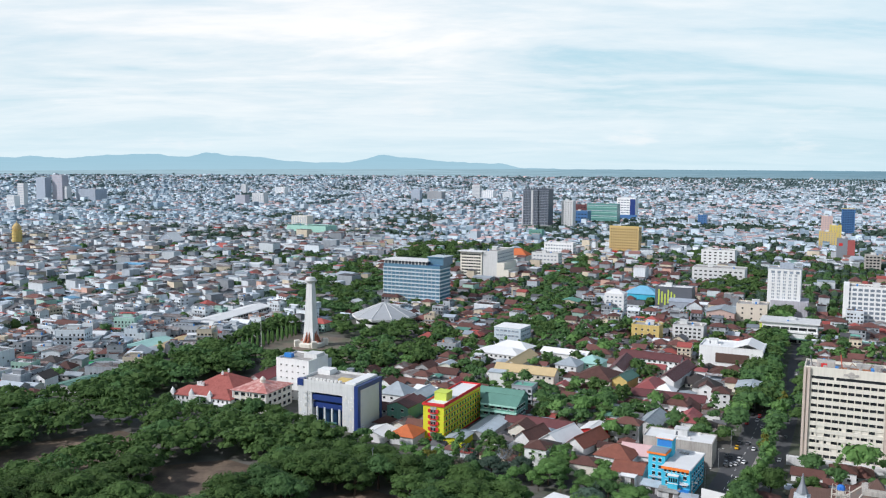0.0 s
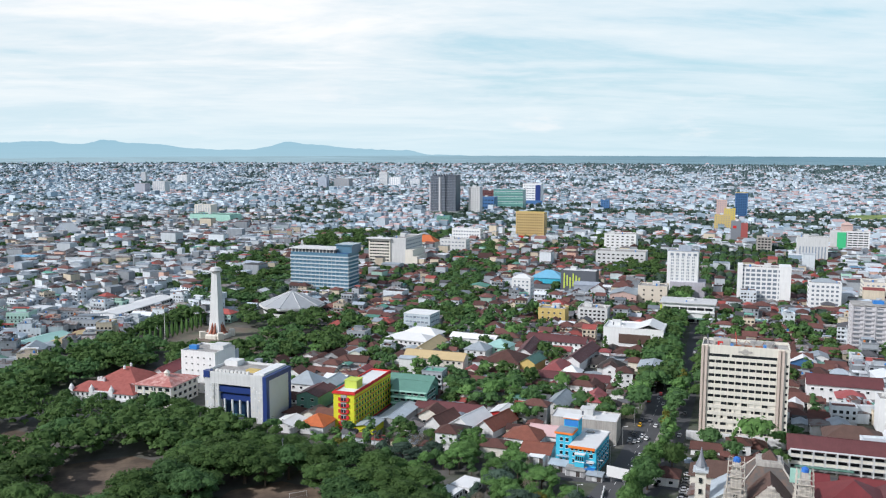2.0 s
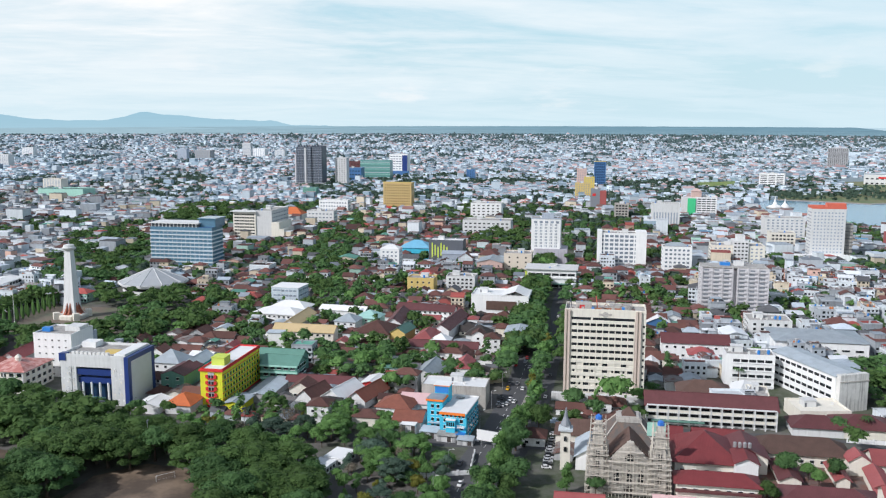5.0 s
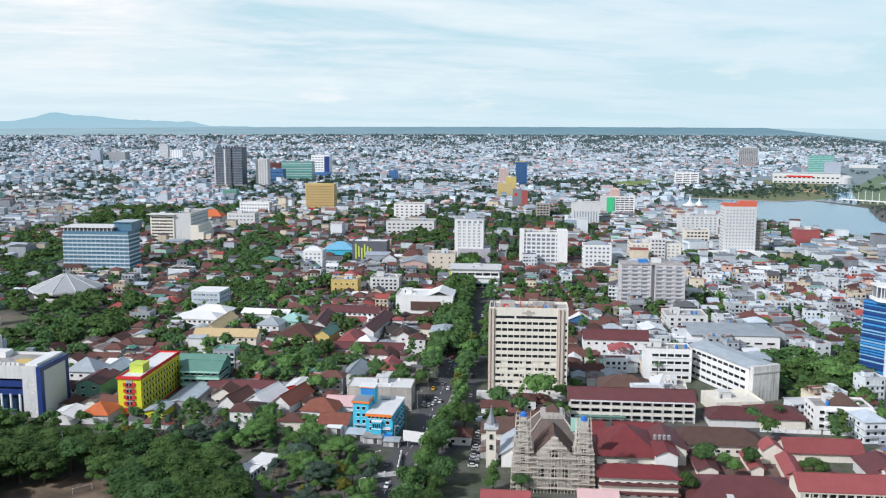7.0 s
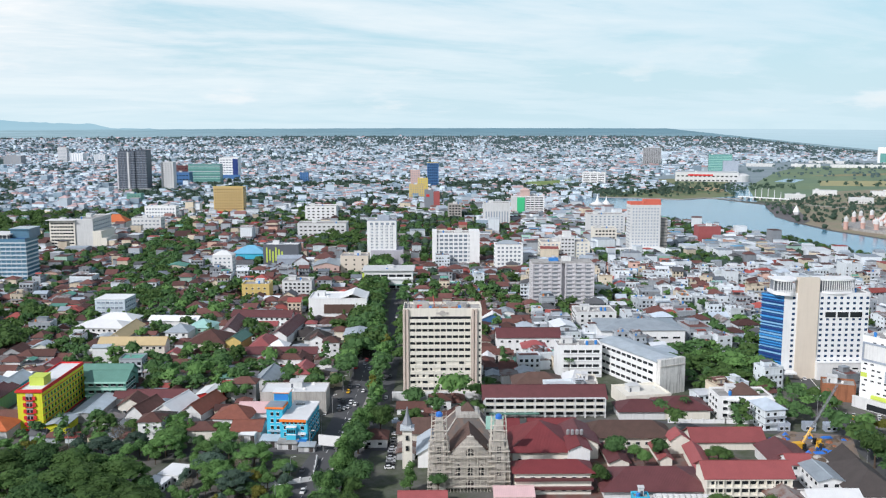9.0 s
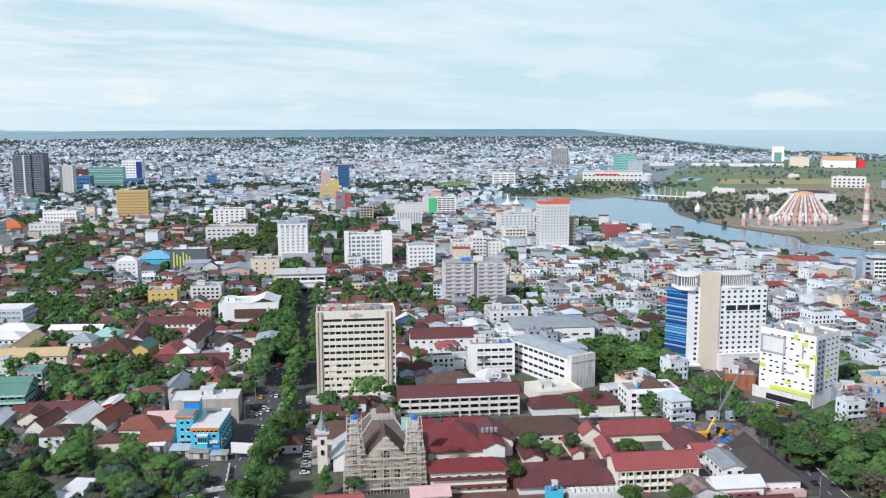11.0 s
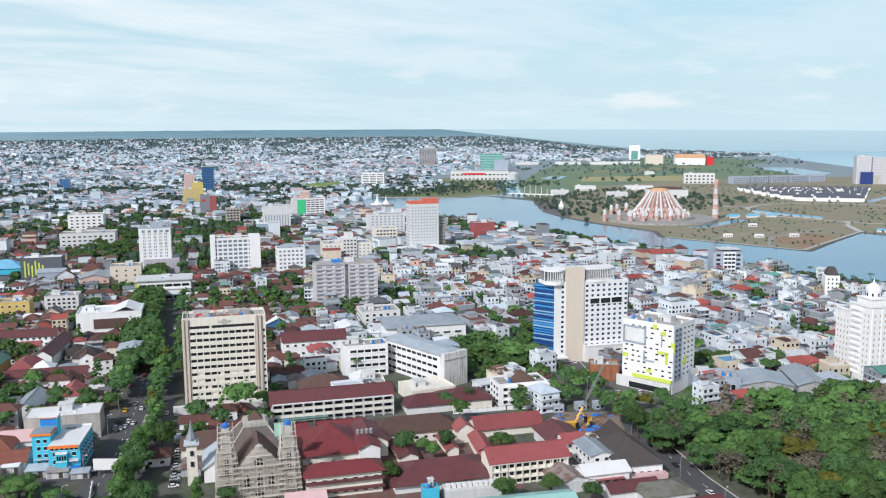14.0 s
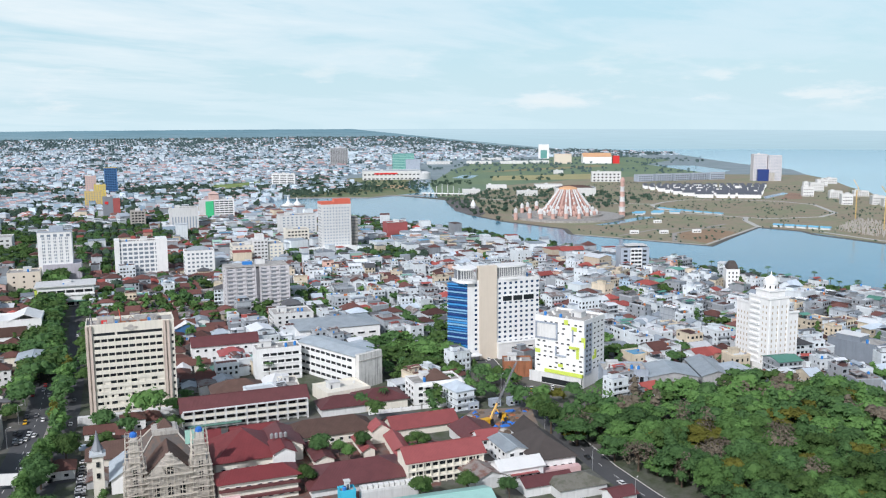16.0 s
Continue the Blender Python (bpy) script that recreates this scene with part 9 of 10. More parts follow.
def sow(r0, r1, sx, sy, grid_turn=-25.0):
    """Lots on a street grid between two distances."""
    global own_count
    a = radians(grid_turn)
    c, s = math.cos(a), math.sin(a)
    n = int(r1 / sx) + 2
    for i in range(-n, n):
        for j in range(-int(r1 / sy) - 2, int(r1 / sy) + 2):
            u, v = i * sx + random.uniform(-1, 1) * sx * 0.16, j * sy + random.uniform(-1, 1) * sy * 0.16
            x, y = u * c - v * s, u * s + v * c
            r = math.hypot(x, y)
            if not r0 <= r < r1:
                continue
            yaw = math.degrees(math.atan2(-x, y))
            if not -78 < yaw < 32:
                continue
            patch = noise.noise((x * 0.006, y * 0.006, 5)) + 0.5 * noise.noise((x * 0.02, y * 0.02, 9))
            if is_bare(x, y) or not is_free(x, y, 3.2 if r < 900 else 7) or under_tree(x, y):
                continue
            if r < 1100 and near_road(x, y):
                continue
            z = zone(x, y)
            green = {"tiled": 0.13, "white": 0.07, "zinc": 0.03, "mixed": 0.05 if r > 1300 else 0.10}[z] + (0.62 if patch > (0.20 if z == "tiled" else 0.36 if r < 900 else (0.02 if -30 < yaw < -6 else 0.14) if r < 2200 and yaw < 6 else 0.25) else 0.0)
            if r > 3600:
                green += min(1.0, (r - 3600) / 900) * (0.08 + 0.40 * max(0.0, min(1.0, (-yaw - 2) / 22)))
            if random.random() < green or r < 1300 and i % 9 == 0 and random.random() < 0.55:
                if r < 2400 or random.random() < 0.5:
                    far_trees.append((x, y, random.uniform(0.8, 1.35) * (1.0 if r < 1300 else 1.15 if r < 2400 else 1.4 if r < 3600 else 1.2)))
                if z != "tiled" or r > 900 or random.random() < 0.5:
                    continue
                x, y = x + random.choice((-5, 5)), y + random.choice((-5, 5))
                if not is_free(x, y, 4) or near_road(x, y):
                    continue
            top = random.choices([k for k, _ in ROOFS[z]], [w for _, w in ROOFS[z]])[0]
            # the tiled quarter gets more grey walls, in place of shade under eaves
            wall = random.choices(("w_white", "w_grey", "w_cream"), (60, 26, 14) if z in ("white", "mixed") else (56, 36, 8) if z == "zinc" else (34, 42, 24))[0]
            if r < 1300 and random.random() < 0.06:
                wall = random.choice(("w_mint", "w_pink", "w_blue", "w_pink"))
            # far out, the colours that hold the haze
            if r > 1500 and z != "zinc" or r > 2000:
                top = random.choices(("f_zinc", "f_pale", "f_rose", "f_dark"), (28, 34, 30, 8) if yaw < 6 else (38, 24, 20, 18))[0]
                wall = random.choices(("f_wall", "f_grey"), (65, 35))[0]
            big = random.random()
            w, d = sx * random.uniform(0.62, 1.08), sy * random.uniform(0.60, 1.08)
            if z == "zinc":
                w, d = (w * random.uniform(0.8, 1.9), d * random.uniform(0.9, 1.25)) if r < 1500 else (w * random.uniform(0.75, 1.25), d)
            if z == "white":
                w, d = w * random.uniform(0.9, 1.5), d * random.uniform(0.95, 1.3)
            if z == "tiled":
                w, d = w * random.uniform(1.0, 1.35), d * random.uniform(1.0, 1.25)
            tall = {"tiled": 0.03 if r < 720 else 0.10, "white": 0.55, "zinc": 0.34, "mixed": 0.22}[z]
            h = random.choice((3.0, 3.4, 4.2, 6.4) if z != "tiled" else (2.7, 3.0, 3.2, 5.6)) if random.random() > tall else random.choice((7, 9, 10, 12.5))
            if big < 0.035 and r > 500 and (z != "tiled" or r > 800):
                w, d, h = w * 1.7, d * 1.5, h + random.choice((2, 5, 8))
            if r > 3200:
                # the ground is raised to fit the view here; lower houses stand for farther ones
                k = 1 - 0.42 * min(1.0, (r - 3200) / 1600)
                h = h * k
            th = grid_turn + random.choice((0, 0, 0, 90)) + random.uniform(-4, 4) + (40 * noise.noise((x * 0.004, y * 0.004, 21)) if z != "tiled" else 0)
            if top in ("f_zinc", "f_pale", "f_dark", "r_zinc", "r_rust", "r_white", "r_green", "r_blue"):
                roof, rise = random.choice(("gable", "gable", "gable", "flat")), random.uniform(0.7, 2.2)
            else:
                roof, rise = random.choice(("gable", "hip", "hip")), min(w, d) * random.uniform(0.22, 0.34)
            if h > 8 and random.random() < (0.75 if z in ("white", "zinc") else 0.45) or r > 3200 and random.random() < 0.7:
                roof = "flat"
            if r < 640 and own_count < 258 and roof != "flat":
                own_count += 1
                near_house(x, y, th, w, d, h, roof, WALLS[wall], OWN[top], rise)
            else:
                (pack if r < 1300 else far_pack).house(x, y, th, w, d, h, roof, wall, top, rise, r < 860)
            if r < 1300 and random.random() < 0.55:
                # a lower lean-to or back building against it
                k = random.choice((-1, 1))
                a2 = radians(th)
                ox, oy = (w * 0.5, 0) if random.random() < 0.5 else (0, d * 0.5)
                px, py = x + k * (ox * math.cos(a2) - oy * math.sin(a2)), y + k * (ox * math.sin(a2) + oy * math.cos(a2))
                if is_free(px, py, 3) and not near_road(px, py):
                    (pack if r < 1300 else far_pack).house(px, py, th, w * random.uniform(0.35, 0.6), d * random.uniform(0.35, 0.7), max(2.6, h * random.uniform(0.5, 0.85)), random.choice(("flat", "gable")),
                                                           random.choice(("w_grey", wall)), random.choice(("r_zinc", "r_rust", "r_dark", top)), 1.0, False)
            if r < 900 and roof == "flat" and random.random() < 0.6:
                pack.crate(x + random.uniform(-2, 2), y + random.uniform(-2, 2), h + 0.3, random.uniform(0.9, 2.2), random.uniform(1.0, 2.4))


sow(330, 700, 10.5, 11.5)
sow(700, 1300, 9.8, 11.0)
sow(1300, 2400, 11.0, 12.0)
sow(2400, 3200, 13.5, 15.0)
sow(3200, 4000, 12.5, 14.0)
sow(4000, 4800, 13.5, 15.0)
# sheds and low back houses that fill the blocks of the tiled quarter
random.seed(45)
for i in range(-90, 90):
    for j in range(30, 100):
        u, v = i * 8.5 + random.uniform(-2, 2), j * 9.0 + random.uniform(-2, 2)
        x, y = u * math.cos(radians(-25)) - v * math.sin(radians(-25)), u * math.sin(radians(-25)) + v * math.cos(radians(-25))
        r = math.hypot(x, y)
        if not 380 < r < 860 or zone(x, y) != "tiled" or is_bare(x, y) or not is_free(x, y, 2.5) or near_road(x, y) or under_tree(x, y, 0.35):
            continue
        k = random.random()
        if k < 0.52:
            pack.house(x, y, -25 + random.choice((0, 90)) + random.uniform(-4, 4), random.uniform(5, 10), random.uniform(5, 8), random.uniform(2.5, 3.4), random.choice(("gable", "gable", "hip")), random.choice(("w_grey", "w_cream", "w_white")),
                       random.choices(("r_tile", "r_rust", "r_zinc", "r_dark", "r_white", "r_red"), (50, 16, 14, 10, 6, 4))[0], random.uniform(1.0, 2.2), False)
        elif k < 0.72:
            far_trees.append((x, y, random.uniform(0.45, 0.95)))
pack.link("low_houses", "packed low town houses with sheet and tile roofs")
far_pack.link("far_houses", "far town of low houses in hazed colours")


def tree_stuff(name, label, spots, leaf, n, size, seed):
    """Trees too far off to pick apart, joined."""
    rng = np.random.default_rng(seed)
    vs, fs = [], []
    for x, y, s in spots:
        g = fitted_land_height(x, y)
        for _ in range(n):
            d = rng.normal(size=3)
            d[2] = abs(d[2]) * 0.8
            d /= np.linalg.norm(d)
            c = np.array([x, y, g + 5.0 * s]) + d * np.array([4.2, 4.2, 3.0]) * s * rng.uniform(0.55, 1.0)
            q = size * s * rng.uniform(0.7, 1.3)
            k = len(vs)
            p = rng.normal(size=(4, 3)) * q * 0.6
            p[:, 2] *= 0.6
            vs += [tuple(c + p[0]), tuple(c + p[1]), tuple(c + p[2]), tuple(c + p[3])]
            fs += [(k, k + 1, k + 2), (k, k + 2, k + 3)]
        k = len(vs)
        for zz, rr in ((2.4, 3.6), (6.8, 2.9)) if n < 8 else ((1.5, 2.6), (4.5, 4.2), (7.2, 2.6)):
            for j in range(5):
                t = 2 * math.pi * j / 5 + rng.uniform(-0.2, 0.2)
                vs.append((x + rr * s * math.cos(t), y + rr * s * math.sin(t), g + zz * s))
        rows = 1 if n < 8 else 2
        for r in range(rows):
            for j in range(5):
                fs.append((k + r * 5 + j, k + r * 5 + (j + 1) % 5, k + r * 5 + 5 + (j + 1) % 5, k + r * 5 + 5 + j))
        fs.append(tuple(k + rows * 5 + j for j in range(5)))
    me = bpy.data.meshes.new(name)
    me.from_pydata(vs, [], fs)
    me.materials.append(LEAF[leaf])
    tagged(new(name, me), label, "trees", kind="stuff")


# woods and scrub on the made land, and belts through the far town
random.seed(31)
for k in range(2600):
    x, y = random.uniform(1000, 3500), random.uniform(500, 2400)
    if inside(x, y, MARSH) and noise.noise((x * 0.006, y * 0.006, 2)) + 0.5 * noise.noise((x * 0.02, y * 0.02, 2)) > 0.12 and is_free(x, y, 3) and not inside(x, y, LAKE):
        far_trees.append((x, y, random.uniform(0.7, 1.3)))
for k in range(700):
    x, y = random.uniform(960, 1500), random.uniform(820, 1300)
    if inside(x, y, MADE) and is_free(x, y, 3) and math.hypot(x - 1046, y - 770) > 90:
        far_trees.append((x, y, random.uniform(0.5, 1.0)))
for k in range(500):
    x, y = random.uniform(1900, 3300), random.uniform(1500, 2400)
    if inside(x, y, OUTER) and not inside(x, y, SEA) and is_free(x, y, 3) and noise.noise((x * 0.004, y * 0.004, 8)) > 0:
        far_trees.append((x, y, random.uniform(0.9, 1.5)))
for k in range(150):
    a = k / 150
    far_trees.append((835 + 15 * random.uniform(-1, 1) - 60 * a, 870 - 330 * a + random.uniform(-5, 5), random.uniform(0.6, 1.0)))
for k in range(300):
    x, y = random.uniform(900, 1300), random.uniform(1400, 1900)
    if not inside(x, y, LAWN) and not inside(x, y, LAKE) and not inside(x, y, MARSH) and is_free(x, y, 3):
        far_trees.append((x, y, random.uniform(1.0, 1.6)))
# low scrub on the open plots
scrub = []
for k in range(2600):
    x, y = random.uniform(900, 1900), random.uniform(330, 1150)
    if inside(x, y, MADE) and is_free(x, y, 2) and noise.noise((x * 0.012, y * 0.012, 4)) > -0.05 and math.hypot(x - 1046, y - 770) > 88:
        scrub.append((x, y, random.uniform(0.18, 0.42)))
for k in range(900):
    x, y = random.uniform(1000, 1650), random.uniform(1280, 1850)
    if is_free(x, y, 3) and not inside(x, y, LAKE) and not inside(x, y, LAWN) and math.hypot(x, y) < 2150 and y > 1300 + 0.2 * (x - 1000):
        far_trees.append((x, y, random.uniform(0.5, 1.1)))
tree_stuff("scrub", "low scrub on the open plots", scrub, "haze", 3, 4.0, 9)
near_t = [t for t in far_trees if math.hypot(t[0], t[1]) < 760]
mid_t = [t for t in far_trees if 760 <= math.hypot(t[0], t[1]) < 1500]
wide_t = [t for t in far_trees if math.hypot(t[0], t[1]) >= 1500]
for x, y, s in near_t:
    kind = random.choice(("round", "broad", "round", "tall", "broad"))
    tree(x, y, kind, random.choice(("mid", "olive", "mid", "olive", "fresh")), s * (0.72 if kind == "broad" else 0.98), "garden trees")
plant(325)
tree_stuff("garden_trees", "trees between the houses", [t for t in mid_t if t[0] < 880][::3], "mid", 24, 1.8, 1)
# trees across the lake and farther out carry haze in their leaf colour
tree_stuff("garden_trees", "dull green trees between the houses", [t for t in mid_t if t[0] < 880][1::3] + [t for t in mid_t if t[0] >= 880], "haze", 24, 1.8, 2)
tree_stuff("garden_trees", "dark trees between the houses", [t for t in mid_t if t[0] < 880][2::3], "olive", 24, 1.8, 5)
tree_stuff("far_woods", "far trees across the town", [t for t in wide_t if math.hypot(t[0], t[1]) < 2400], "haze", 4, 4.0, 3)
tree_stuff("far_woods", "far trees with grey haze in their colour", [t for t in wide_t if math.hypot(t[0], t[1]) >= 2400], "grey", 1, 4.4, 4)

# ---------------------------------------------------------------- cars, site, street furniture
def car_mesh(paint):
    t = thing("car", "parked or passing small car in the street", "car", 0, 0, group="cars")
    b = Shape()
    b.prism([(-2.05, 0.35), (2.05, 0.35), (2.1, 0.7), (2.0, 0.85), (0.9, 0.95), (-1.95, 0.98), (-2.1, 0.7)], -0.82, 0.82)
    part("body", b, paint, t, at=pose(0, 0, 0, 90))
    g = Shape()
    g.prism([(-1.75, 0.95), (1.0, 0.92), (0.35, 1.45), (-1.35, 1.48)], -0.72, 0.72)
    part("cabin", g, M["glass"], t, at=pose(0, 0, 0, 90))
    part("roof", Shape().box(-1.3, -0.68, 1.46, 0.3, 0.68, 1.52), paint, t)
    for x in (-1.25, 1.3):
        for y in (-0.85, 0.67):
            part("wheel", Shape().lathe([(0.32, 0), (0.32, 0.18)], 10), M["rubber"], t, at=pose(x, y + 0.18, 0.32, 90))
    return t


PAINTS = [mk("car_paint_" + n, c, rough=0.3, var=0.05) for n, c in (("white", (0.75, 0.75, 0.75)), ("silver", (0.45, 0.46, 0.48)), ("black", (0.02, 0.02, 0.022)), ("red", (0.4, 0.02, 0.02)),
                                                                   ("grey", (0.14, 0.14, 0.15)), ("yellow", (0.75, 0.42, 0.01)))]
WORDS = ("small white car in the street", "small silver car in the street", "small black car in the street", "small red car in the street", "small grey car in the street", "small yellow taxi in the street")
CARS = []
for p, w in zip(PAINTS, WORDS):
    c = car_mesh(p)
    c["label"] = w
    CARS.append(c)
random.seed(61)
spots = []
for (x0, y0), (x1, y1) in zip(AVENUE[1:8], AVENUE[2:9]):
    d = Vector((x1 - x0, y1 - y0))
    n = int(d.length / 9)
    th = math.degrees(math.atan2(d.y, d.x))
    d.normalize()
    nrm = Vector((-d.y, d.x))
    for i in range(n):
        for off in (4.0, 7.5, 12.0, -9.0):
            if random.random() < (0.38 if off != 12.0 else 0.6):
                q = Vector((x0, y0)) + d * (i * 9 + random.uniform(-2, 2)) + nrm * (off + random.uniform(-0.4, 0.4))
                spots.append((q.x, q.y, th + (180 if off > 5 else 0) + random.uniform(-3, 3)))
for i in range(12):
    spots.append((128 + i * 1.6, 318 + i * 3.2, -20 + random.uniform(-4, 4)))
for i in range(10):
    spots.append((352 + (i % 5) * 3.0, 283 - (i % 5) * 2.4 - (i // 5) * 5, 40 + random.uniform(-4, 4)))
for i in range(9):
    spots.append((134 + (i % 5) * 2.4, 397 + (i // 5) * 6 + i * 1.2, 60 + random.uniform(-4, 4)))
for i in range(5):
    p, q = PARKROAD[i], PARKROAD[i + 1]
    k = random.uniform(0.2, 0.8)
    spots.append((p[0] + (q[0] - p[0]) * k + random.choice((-2.5, 2.5)), p[1] + (q[1] - p[1]) * k, math.degrees(math.atan2(q[1] - p[1], q[0] - p[0]))))
used = set()
for x, y, th in random.sample(spots, min(80, len(spots))):
    i = random.choices(range(6), (38, 16, 20, 6, 16, 4))[0]
    m = pose(x, y, 0.06, 0, 0, th)
    if i in used:
        copy_thing(CARS[i], m)
    else:
        CARS[i].matrix_basis = m
        used.add(i)
for i, c in enumerate(CARS):
    if i not in used:
        c.matrix_basis = pose(100 + i * 3, 322 + i * 5, 0.06, 0, 0, 62)


def building_site():
    sheet("ground_site", [(279, 250), (286, 274), (309, 280), (331, 262), (306, 236)], 0.12, mk("churned_site_earth", (0.26, 0.19, 0.14), var=0.35, scale=0.2, tint=(0.17, 0.15, 0.14), bump=0.5))
    t = thing("mobile_crane", "yellow crawler crane with a long dark lattice jib", "crane", 295.6, 259.8, -13)
    part("tracks", Shape().box(-3, -2.2, 0.12, 3, -1.2, 1.2).box(-3, 1.2, 0.12, 3, 2.2, 1.2), M["rubber"], t)
    part("house", Shape().box(-3.4, -1.6, 1.2, 1.6, 1.6, 3.6), M["cranered"], t)
    part("cab", Shape().box(0.6, -1.9, 1.3, 2.4, -0.7, 3.4), M["glass"], t)
    j = Shape()
    for k in range(14):
        a, b = k / 14, (k + 1) / 14
        f = lambda s, o, u: (1.5 + s * 15.5, o, 2.5 + s * 25 + u)
        for o, u in ((-0.6, 0), (0.6, 0), (-0.6, 0.9), (0.6, 0.9)):
            j.bar(f(a, o * 0.7, u), f(b, o * 0.7, u), 0.16)
        j.bar(f(a, -0.6, 0), f(b, -0.6, 0.9), 0.12).bar(f(a, 0.6, 0), f(b, 0.6, 0.9), 0.12)
    part("jib", j, M["darkgrey"], t, "dark steel lattice jib")
    part("jib_foot", Shape().bar((1.4, 0, 2.4), (5.8, 0, 9.8), 1.0), M["cranered"], t)
    for x, y, th in ((305, 257, 205), (309, 262, 120)):
        e = thing("excavator", "yellow tracked excavator on churned earth", "excavator", x, y, th, group="excavators")
        part("tracks", Shape().box(-1.8, -1.4, 0.12, 1.8, -0.8, 0.9).box(-1.8, 0.8, 0.12, 1.8, 1.4, 0.9), M["rubber"], e)
        part("house", Shape().box(-2.0, -1.2, 0.9, 1.0, 1.2, 2.4), M["cranered"], e)
        part("cab", Shape().box(0.0, 0.2, 0.95, 1.6, 1.25, 2.9), M["glass"], e)
        part("boom", Shape().bar((0.9, -0.2, 1.8), (3.4, -0.2, 4.4), 0.4), M["cranered"], e)
        part("stick", Shape().bar((3.4, -0.2, 4.4), (5.6, -0.2, 2.0), 0.32), M["cranered"], e)
        part("bucket", Shape().box(5.2, -0.7, 1.1, 6.0, 0.3, 2.0), M["darkgrey"], e)
    random.seed(15)
    plot = [(281, 251), (288, 272), (308, 277), (327, 262), (306, 239)]

    def site_spot():
        while True:
            x, y = random.uniform(281, 327), random.uniform(239, 277)
            if inside(x, y, plot):
                return x, y

    for k in range(16):
        x, y = site_spot()
        c = thing("tarpaulin", "crumpled blue tarpaulin on the site", "tarpaulin", x, y, random.uniform(0, 180), group="tarpaulins")
        part("cloth", Shape().hip(0, 0, random.uniform(2, 5), random.uniform(1.5, 3), 0.14, random.uniform(0.5, 1.4), 0, 0.15), M["tarp"], c)
    for k in range(60):
        x, y = site_spot()
        c = thing("rubble_heap", "heap of rubble and timber on the site", "rubble", x, y, random.uniform(0, 180), group="rubble heaps")
        r = random.uniform(0.8, 2.2)
        part("heap", Shape().lathe([(r, 0.1), (r * 0.7, r * 0.35), (r * 0.2, r * 0.55)], 6), M[random.choice(("dirt", "concrete", "timber"))], c)
    for x, y in ((306, 281), (317, 276), (325, 271)):
        block("site_office", "pale blue site office with a sheet roof", "cabin", x, y, -25, 5.4, 3.6, 2.8, "bluegrey", roof="zinc", front=(2, 1), gear=None, group="site offices")


building_site()
# boundary walls
for pts in ([(268, 312), (292, 300), (316, 286)], [(66, 322), (96, 320), (104, 340)]):
    t = thing("boundary_wall", "low white painted boundary wall with piers", "wall", 0, 0)
    part("panel", Shape().prism(strip(pts, 0.3), 0, 1.9), M["white"], t)
    for (x0, y0), (x1, y1) in zip(pts, pts[1:]):
        n = int(math.hypot(x1 - x0, y1 - y0) / 5)
        for i in range(n + 1):
            x, y = x0 + (x1 - x0) * i / n, y0 + (y1 - y0) * i / n
            part("pier", Shape().box(x - 0.3, y - 0.3, 0, x + 0.3, y + 0.3, 2.3), M["white"], t)


def lamp_post(x, y, th, h=9.0):
    t = thing("street_lamp", "grey steel street lamp with a curved arm", "street lamp", x, y, th, group="street lamps")
    part("pole", Shape().lathe([(0.14, 0), (0.09, h)], 8), M["steel"], t)
    part("arm", Shape().bar((0, 0, h), (1.8, 0, h + 0.5), 0.09), M["steel"], t)
    part("head", Shape().box(1.5, -0.16, h + 0.4, 2.3, 0.16, h + 0.55), M["fanwhite"], t)


for i, (x, y) in enumerate(AVENUE[1:8]):
    d = Vector((AVENUE[i + 2][0] - x, AVENUE[i + 2][1] - y)).normalized()
    n = Vector((-d.y, d.x))
    for k in (0, 30):
        lamp_post(x + d.x * k + n.x * 14.5, y + d.y * k + n.y * 14.5, math.degrees(math.atan2(-n.y, -n.x)))
for x, y in PARKROAD[1:5]:
    lamp_post(x - 6.5, y + 1.5, 10)
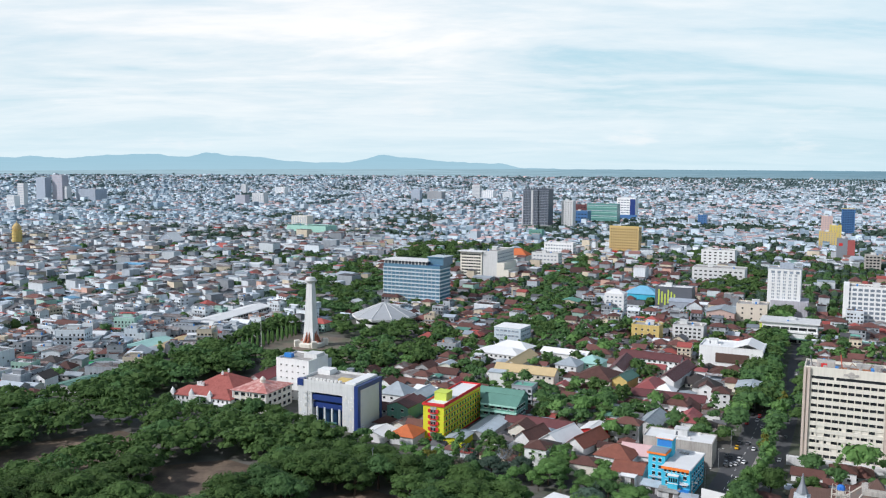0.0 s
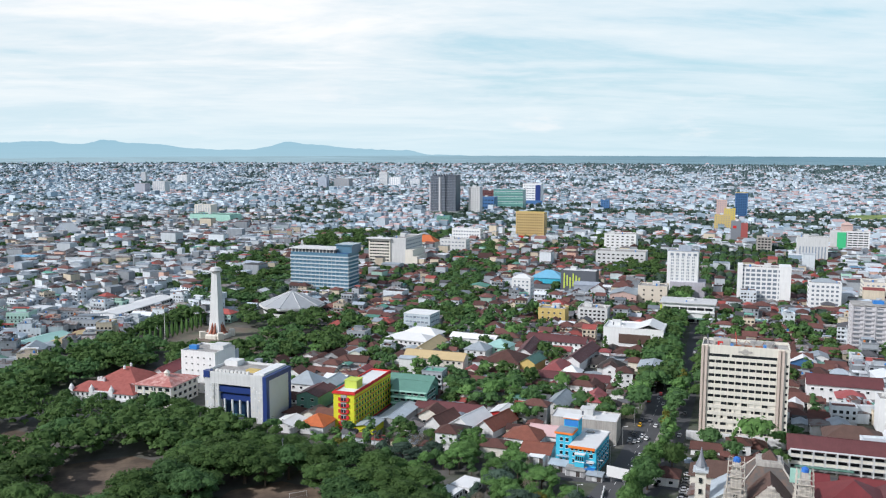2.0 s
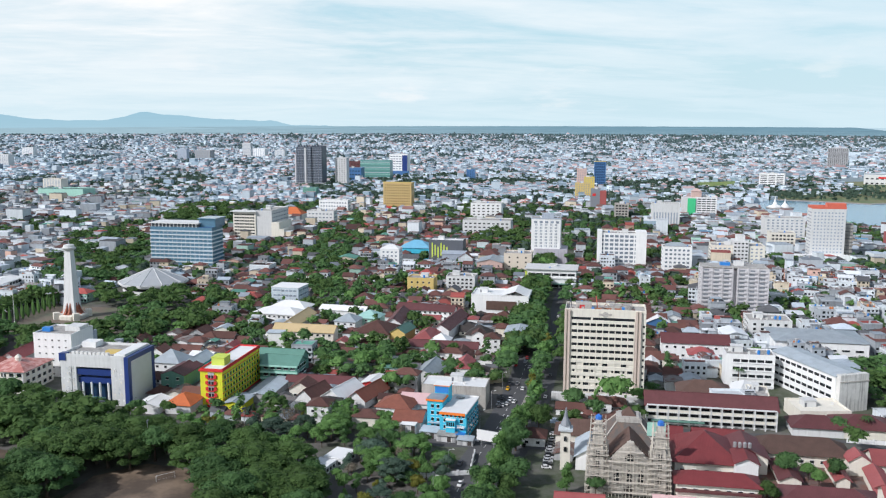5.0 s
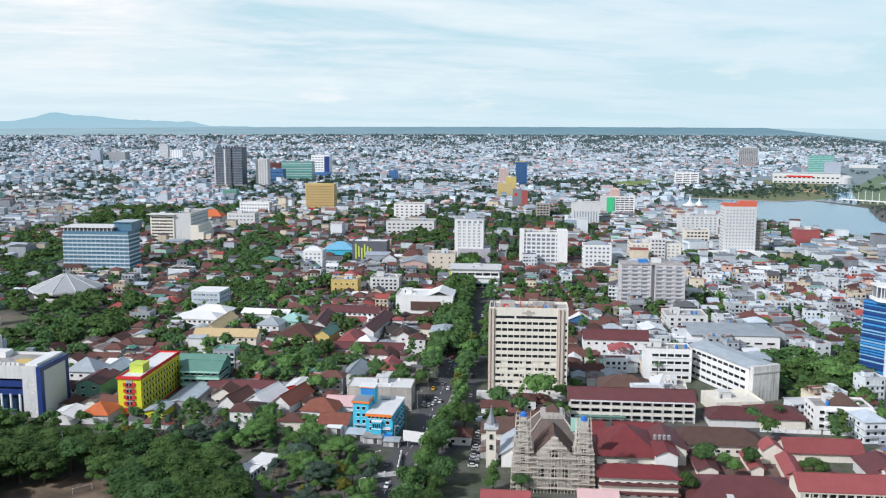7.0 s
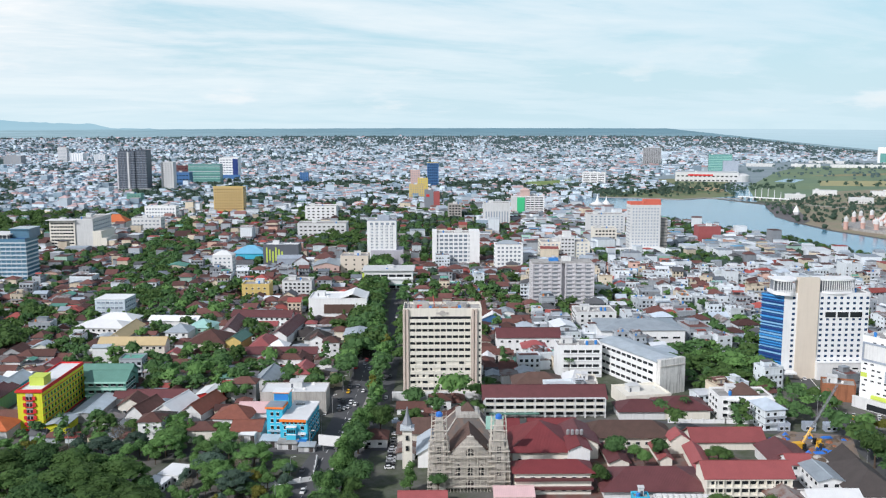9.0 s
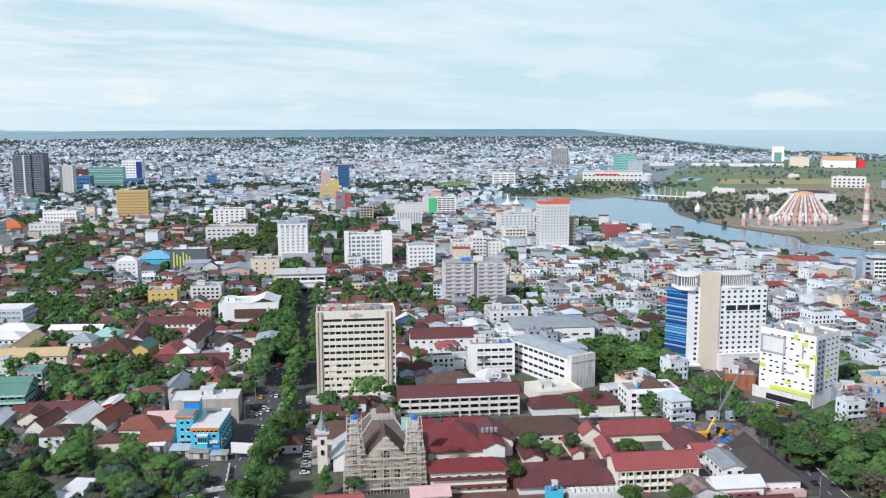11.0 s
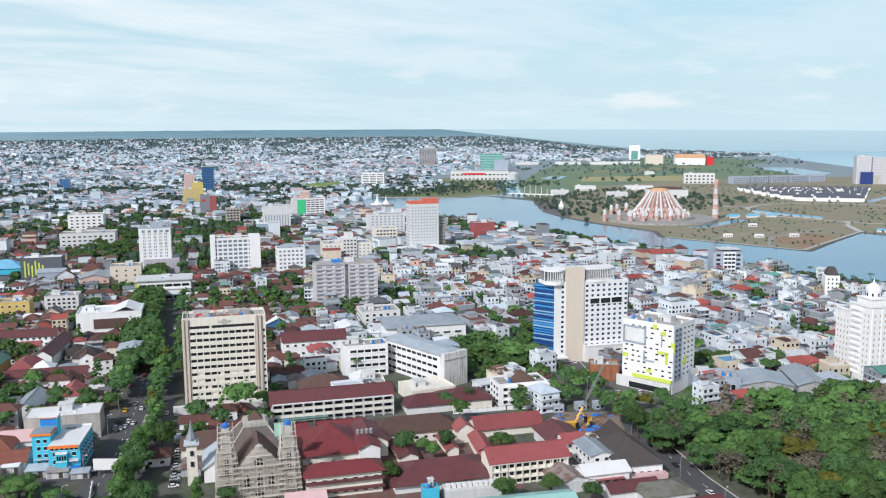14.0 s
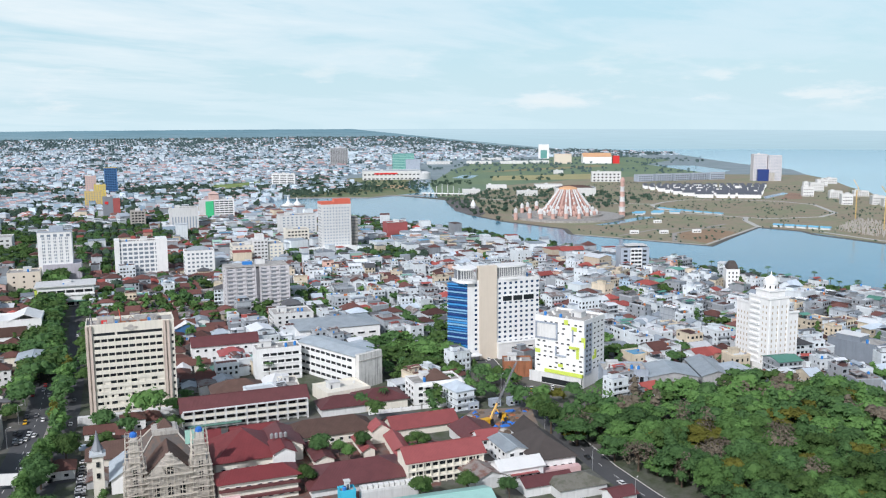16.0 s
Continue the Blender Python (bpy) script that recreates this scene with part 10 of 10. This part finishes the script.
# antenna mast and flag poles by the bank and the monument
t = thing("antenna_mast", "slim lattice antenna mast with panels", "mast", -70, 446)
part("mast", Shape().bar((0, 0, 0), (0, 0, 22), 0.35), M["steel"], t)
for z in (14, 17, 20):
    part("panel", Shape().box(-1.2, -0.3, z, -0.5, 0.3, z + 1.6).box(0.5, -0.3, z, 1.2, 0.3, z + 1.6), M["fanwhite"], t)
for k, (x, y, h) in enumerate(((-52, 408, 15), (10, 385, 14), (-30, 372, 16), (-128, 452, 16))):
    t = thing("utility_pole", "tall floodlight pole above the trees", "pole", x, y, k * 40, group="floodlight poles")
    part("pole", Shape().lathe([(0.2, 0), (0.12, h)], 8), M["steel"], t)
    part("floodlight", Shape().box(-1.2, -0.2, h - 0.8, 1.2, 0.2, h), M["darkgrey"], t)
t = thing("flagpole", "tall white flagpole on the plaza", "pole", -138, 656)
part("pole", Shape().lathe([(0.25, 0), (0.14, 22)], 8), M["fanwhite"], t)
# football goal on the dirt pitch
t = thing("football_goal", "white football goal on bare earth", "goal", -22, 345, 20)
part("frame", Shape().box(-3.7, -0.06, 0, -3.58, 0.06, 2.44).box(3.58, -0.06, 0, 3.7, 0.06, 2.44).box(-3.7, -0.06, 2.44, 3.7, 0.06, 2.56), M["white"], t)
part("net_frame", Shape().bar((-3.6, 0, 2.4), (-3.6, 1.6, 0), 0.06).bar((3.6, 0, 2.4), (3.6, 1.6, 0), 0.06).bar((-3.6, 1.6, 0.05), (3.6, 1.6, 0.05), 0.06), M["steel"], t)
# narrow columnar trees beside the boulevard
random.seed(3)
for k in range(26):
    x, y = -150 + (k % 13) * 2.6 + random.uniform(-0.6, 0.6), 628 + (k // 13) * 16 + (k % 13) * 6.0
    t = thing("column_tree", "slim column-shaped green tree by the boulevard", "tree", x, y, random.uniform(0, 360), 0, "column trees")
    part("crown", Shape().lathe([(0.4, 0.8), (1.1, 2.5), (1.0, 6.5), (0.5, 9.5), (0.1, 11)], 9), LEAF["fresh"], t)
    part("trunk", Shape().lathe([(0.2, 0), (0.15, 1.2)], 6), M["bark"], t)

# tent hall beside the office block, and the red banner by the classical hotel
hall("tent_hall", "hall with a white fabric roof and blue sides", "hall", 284, 528, -25, 15, 18, 5.5, 3.2, "gable", "deepblue", "whiteroof", "y", margin=-1)
t = thing("banner_sign", "tall red roadside sign board on posts", "sign", 486, 172, -40)
part("board", Shape().box(0, 0, 2, 5, 0.4, 9.5), M["coral"], t)
part("board_stripe", Shape().box(1.6, -0.1, 2.6, 2.4, 0, 9), M["orange"], t)
for k in (0.4, 4.3):
    part("post", Shape().box(k, 0.1, 0, k + 0.3, 0.3, 2), M["steel"], t)
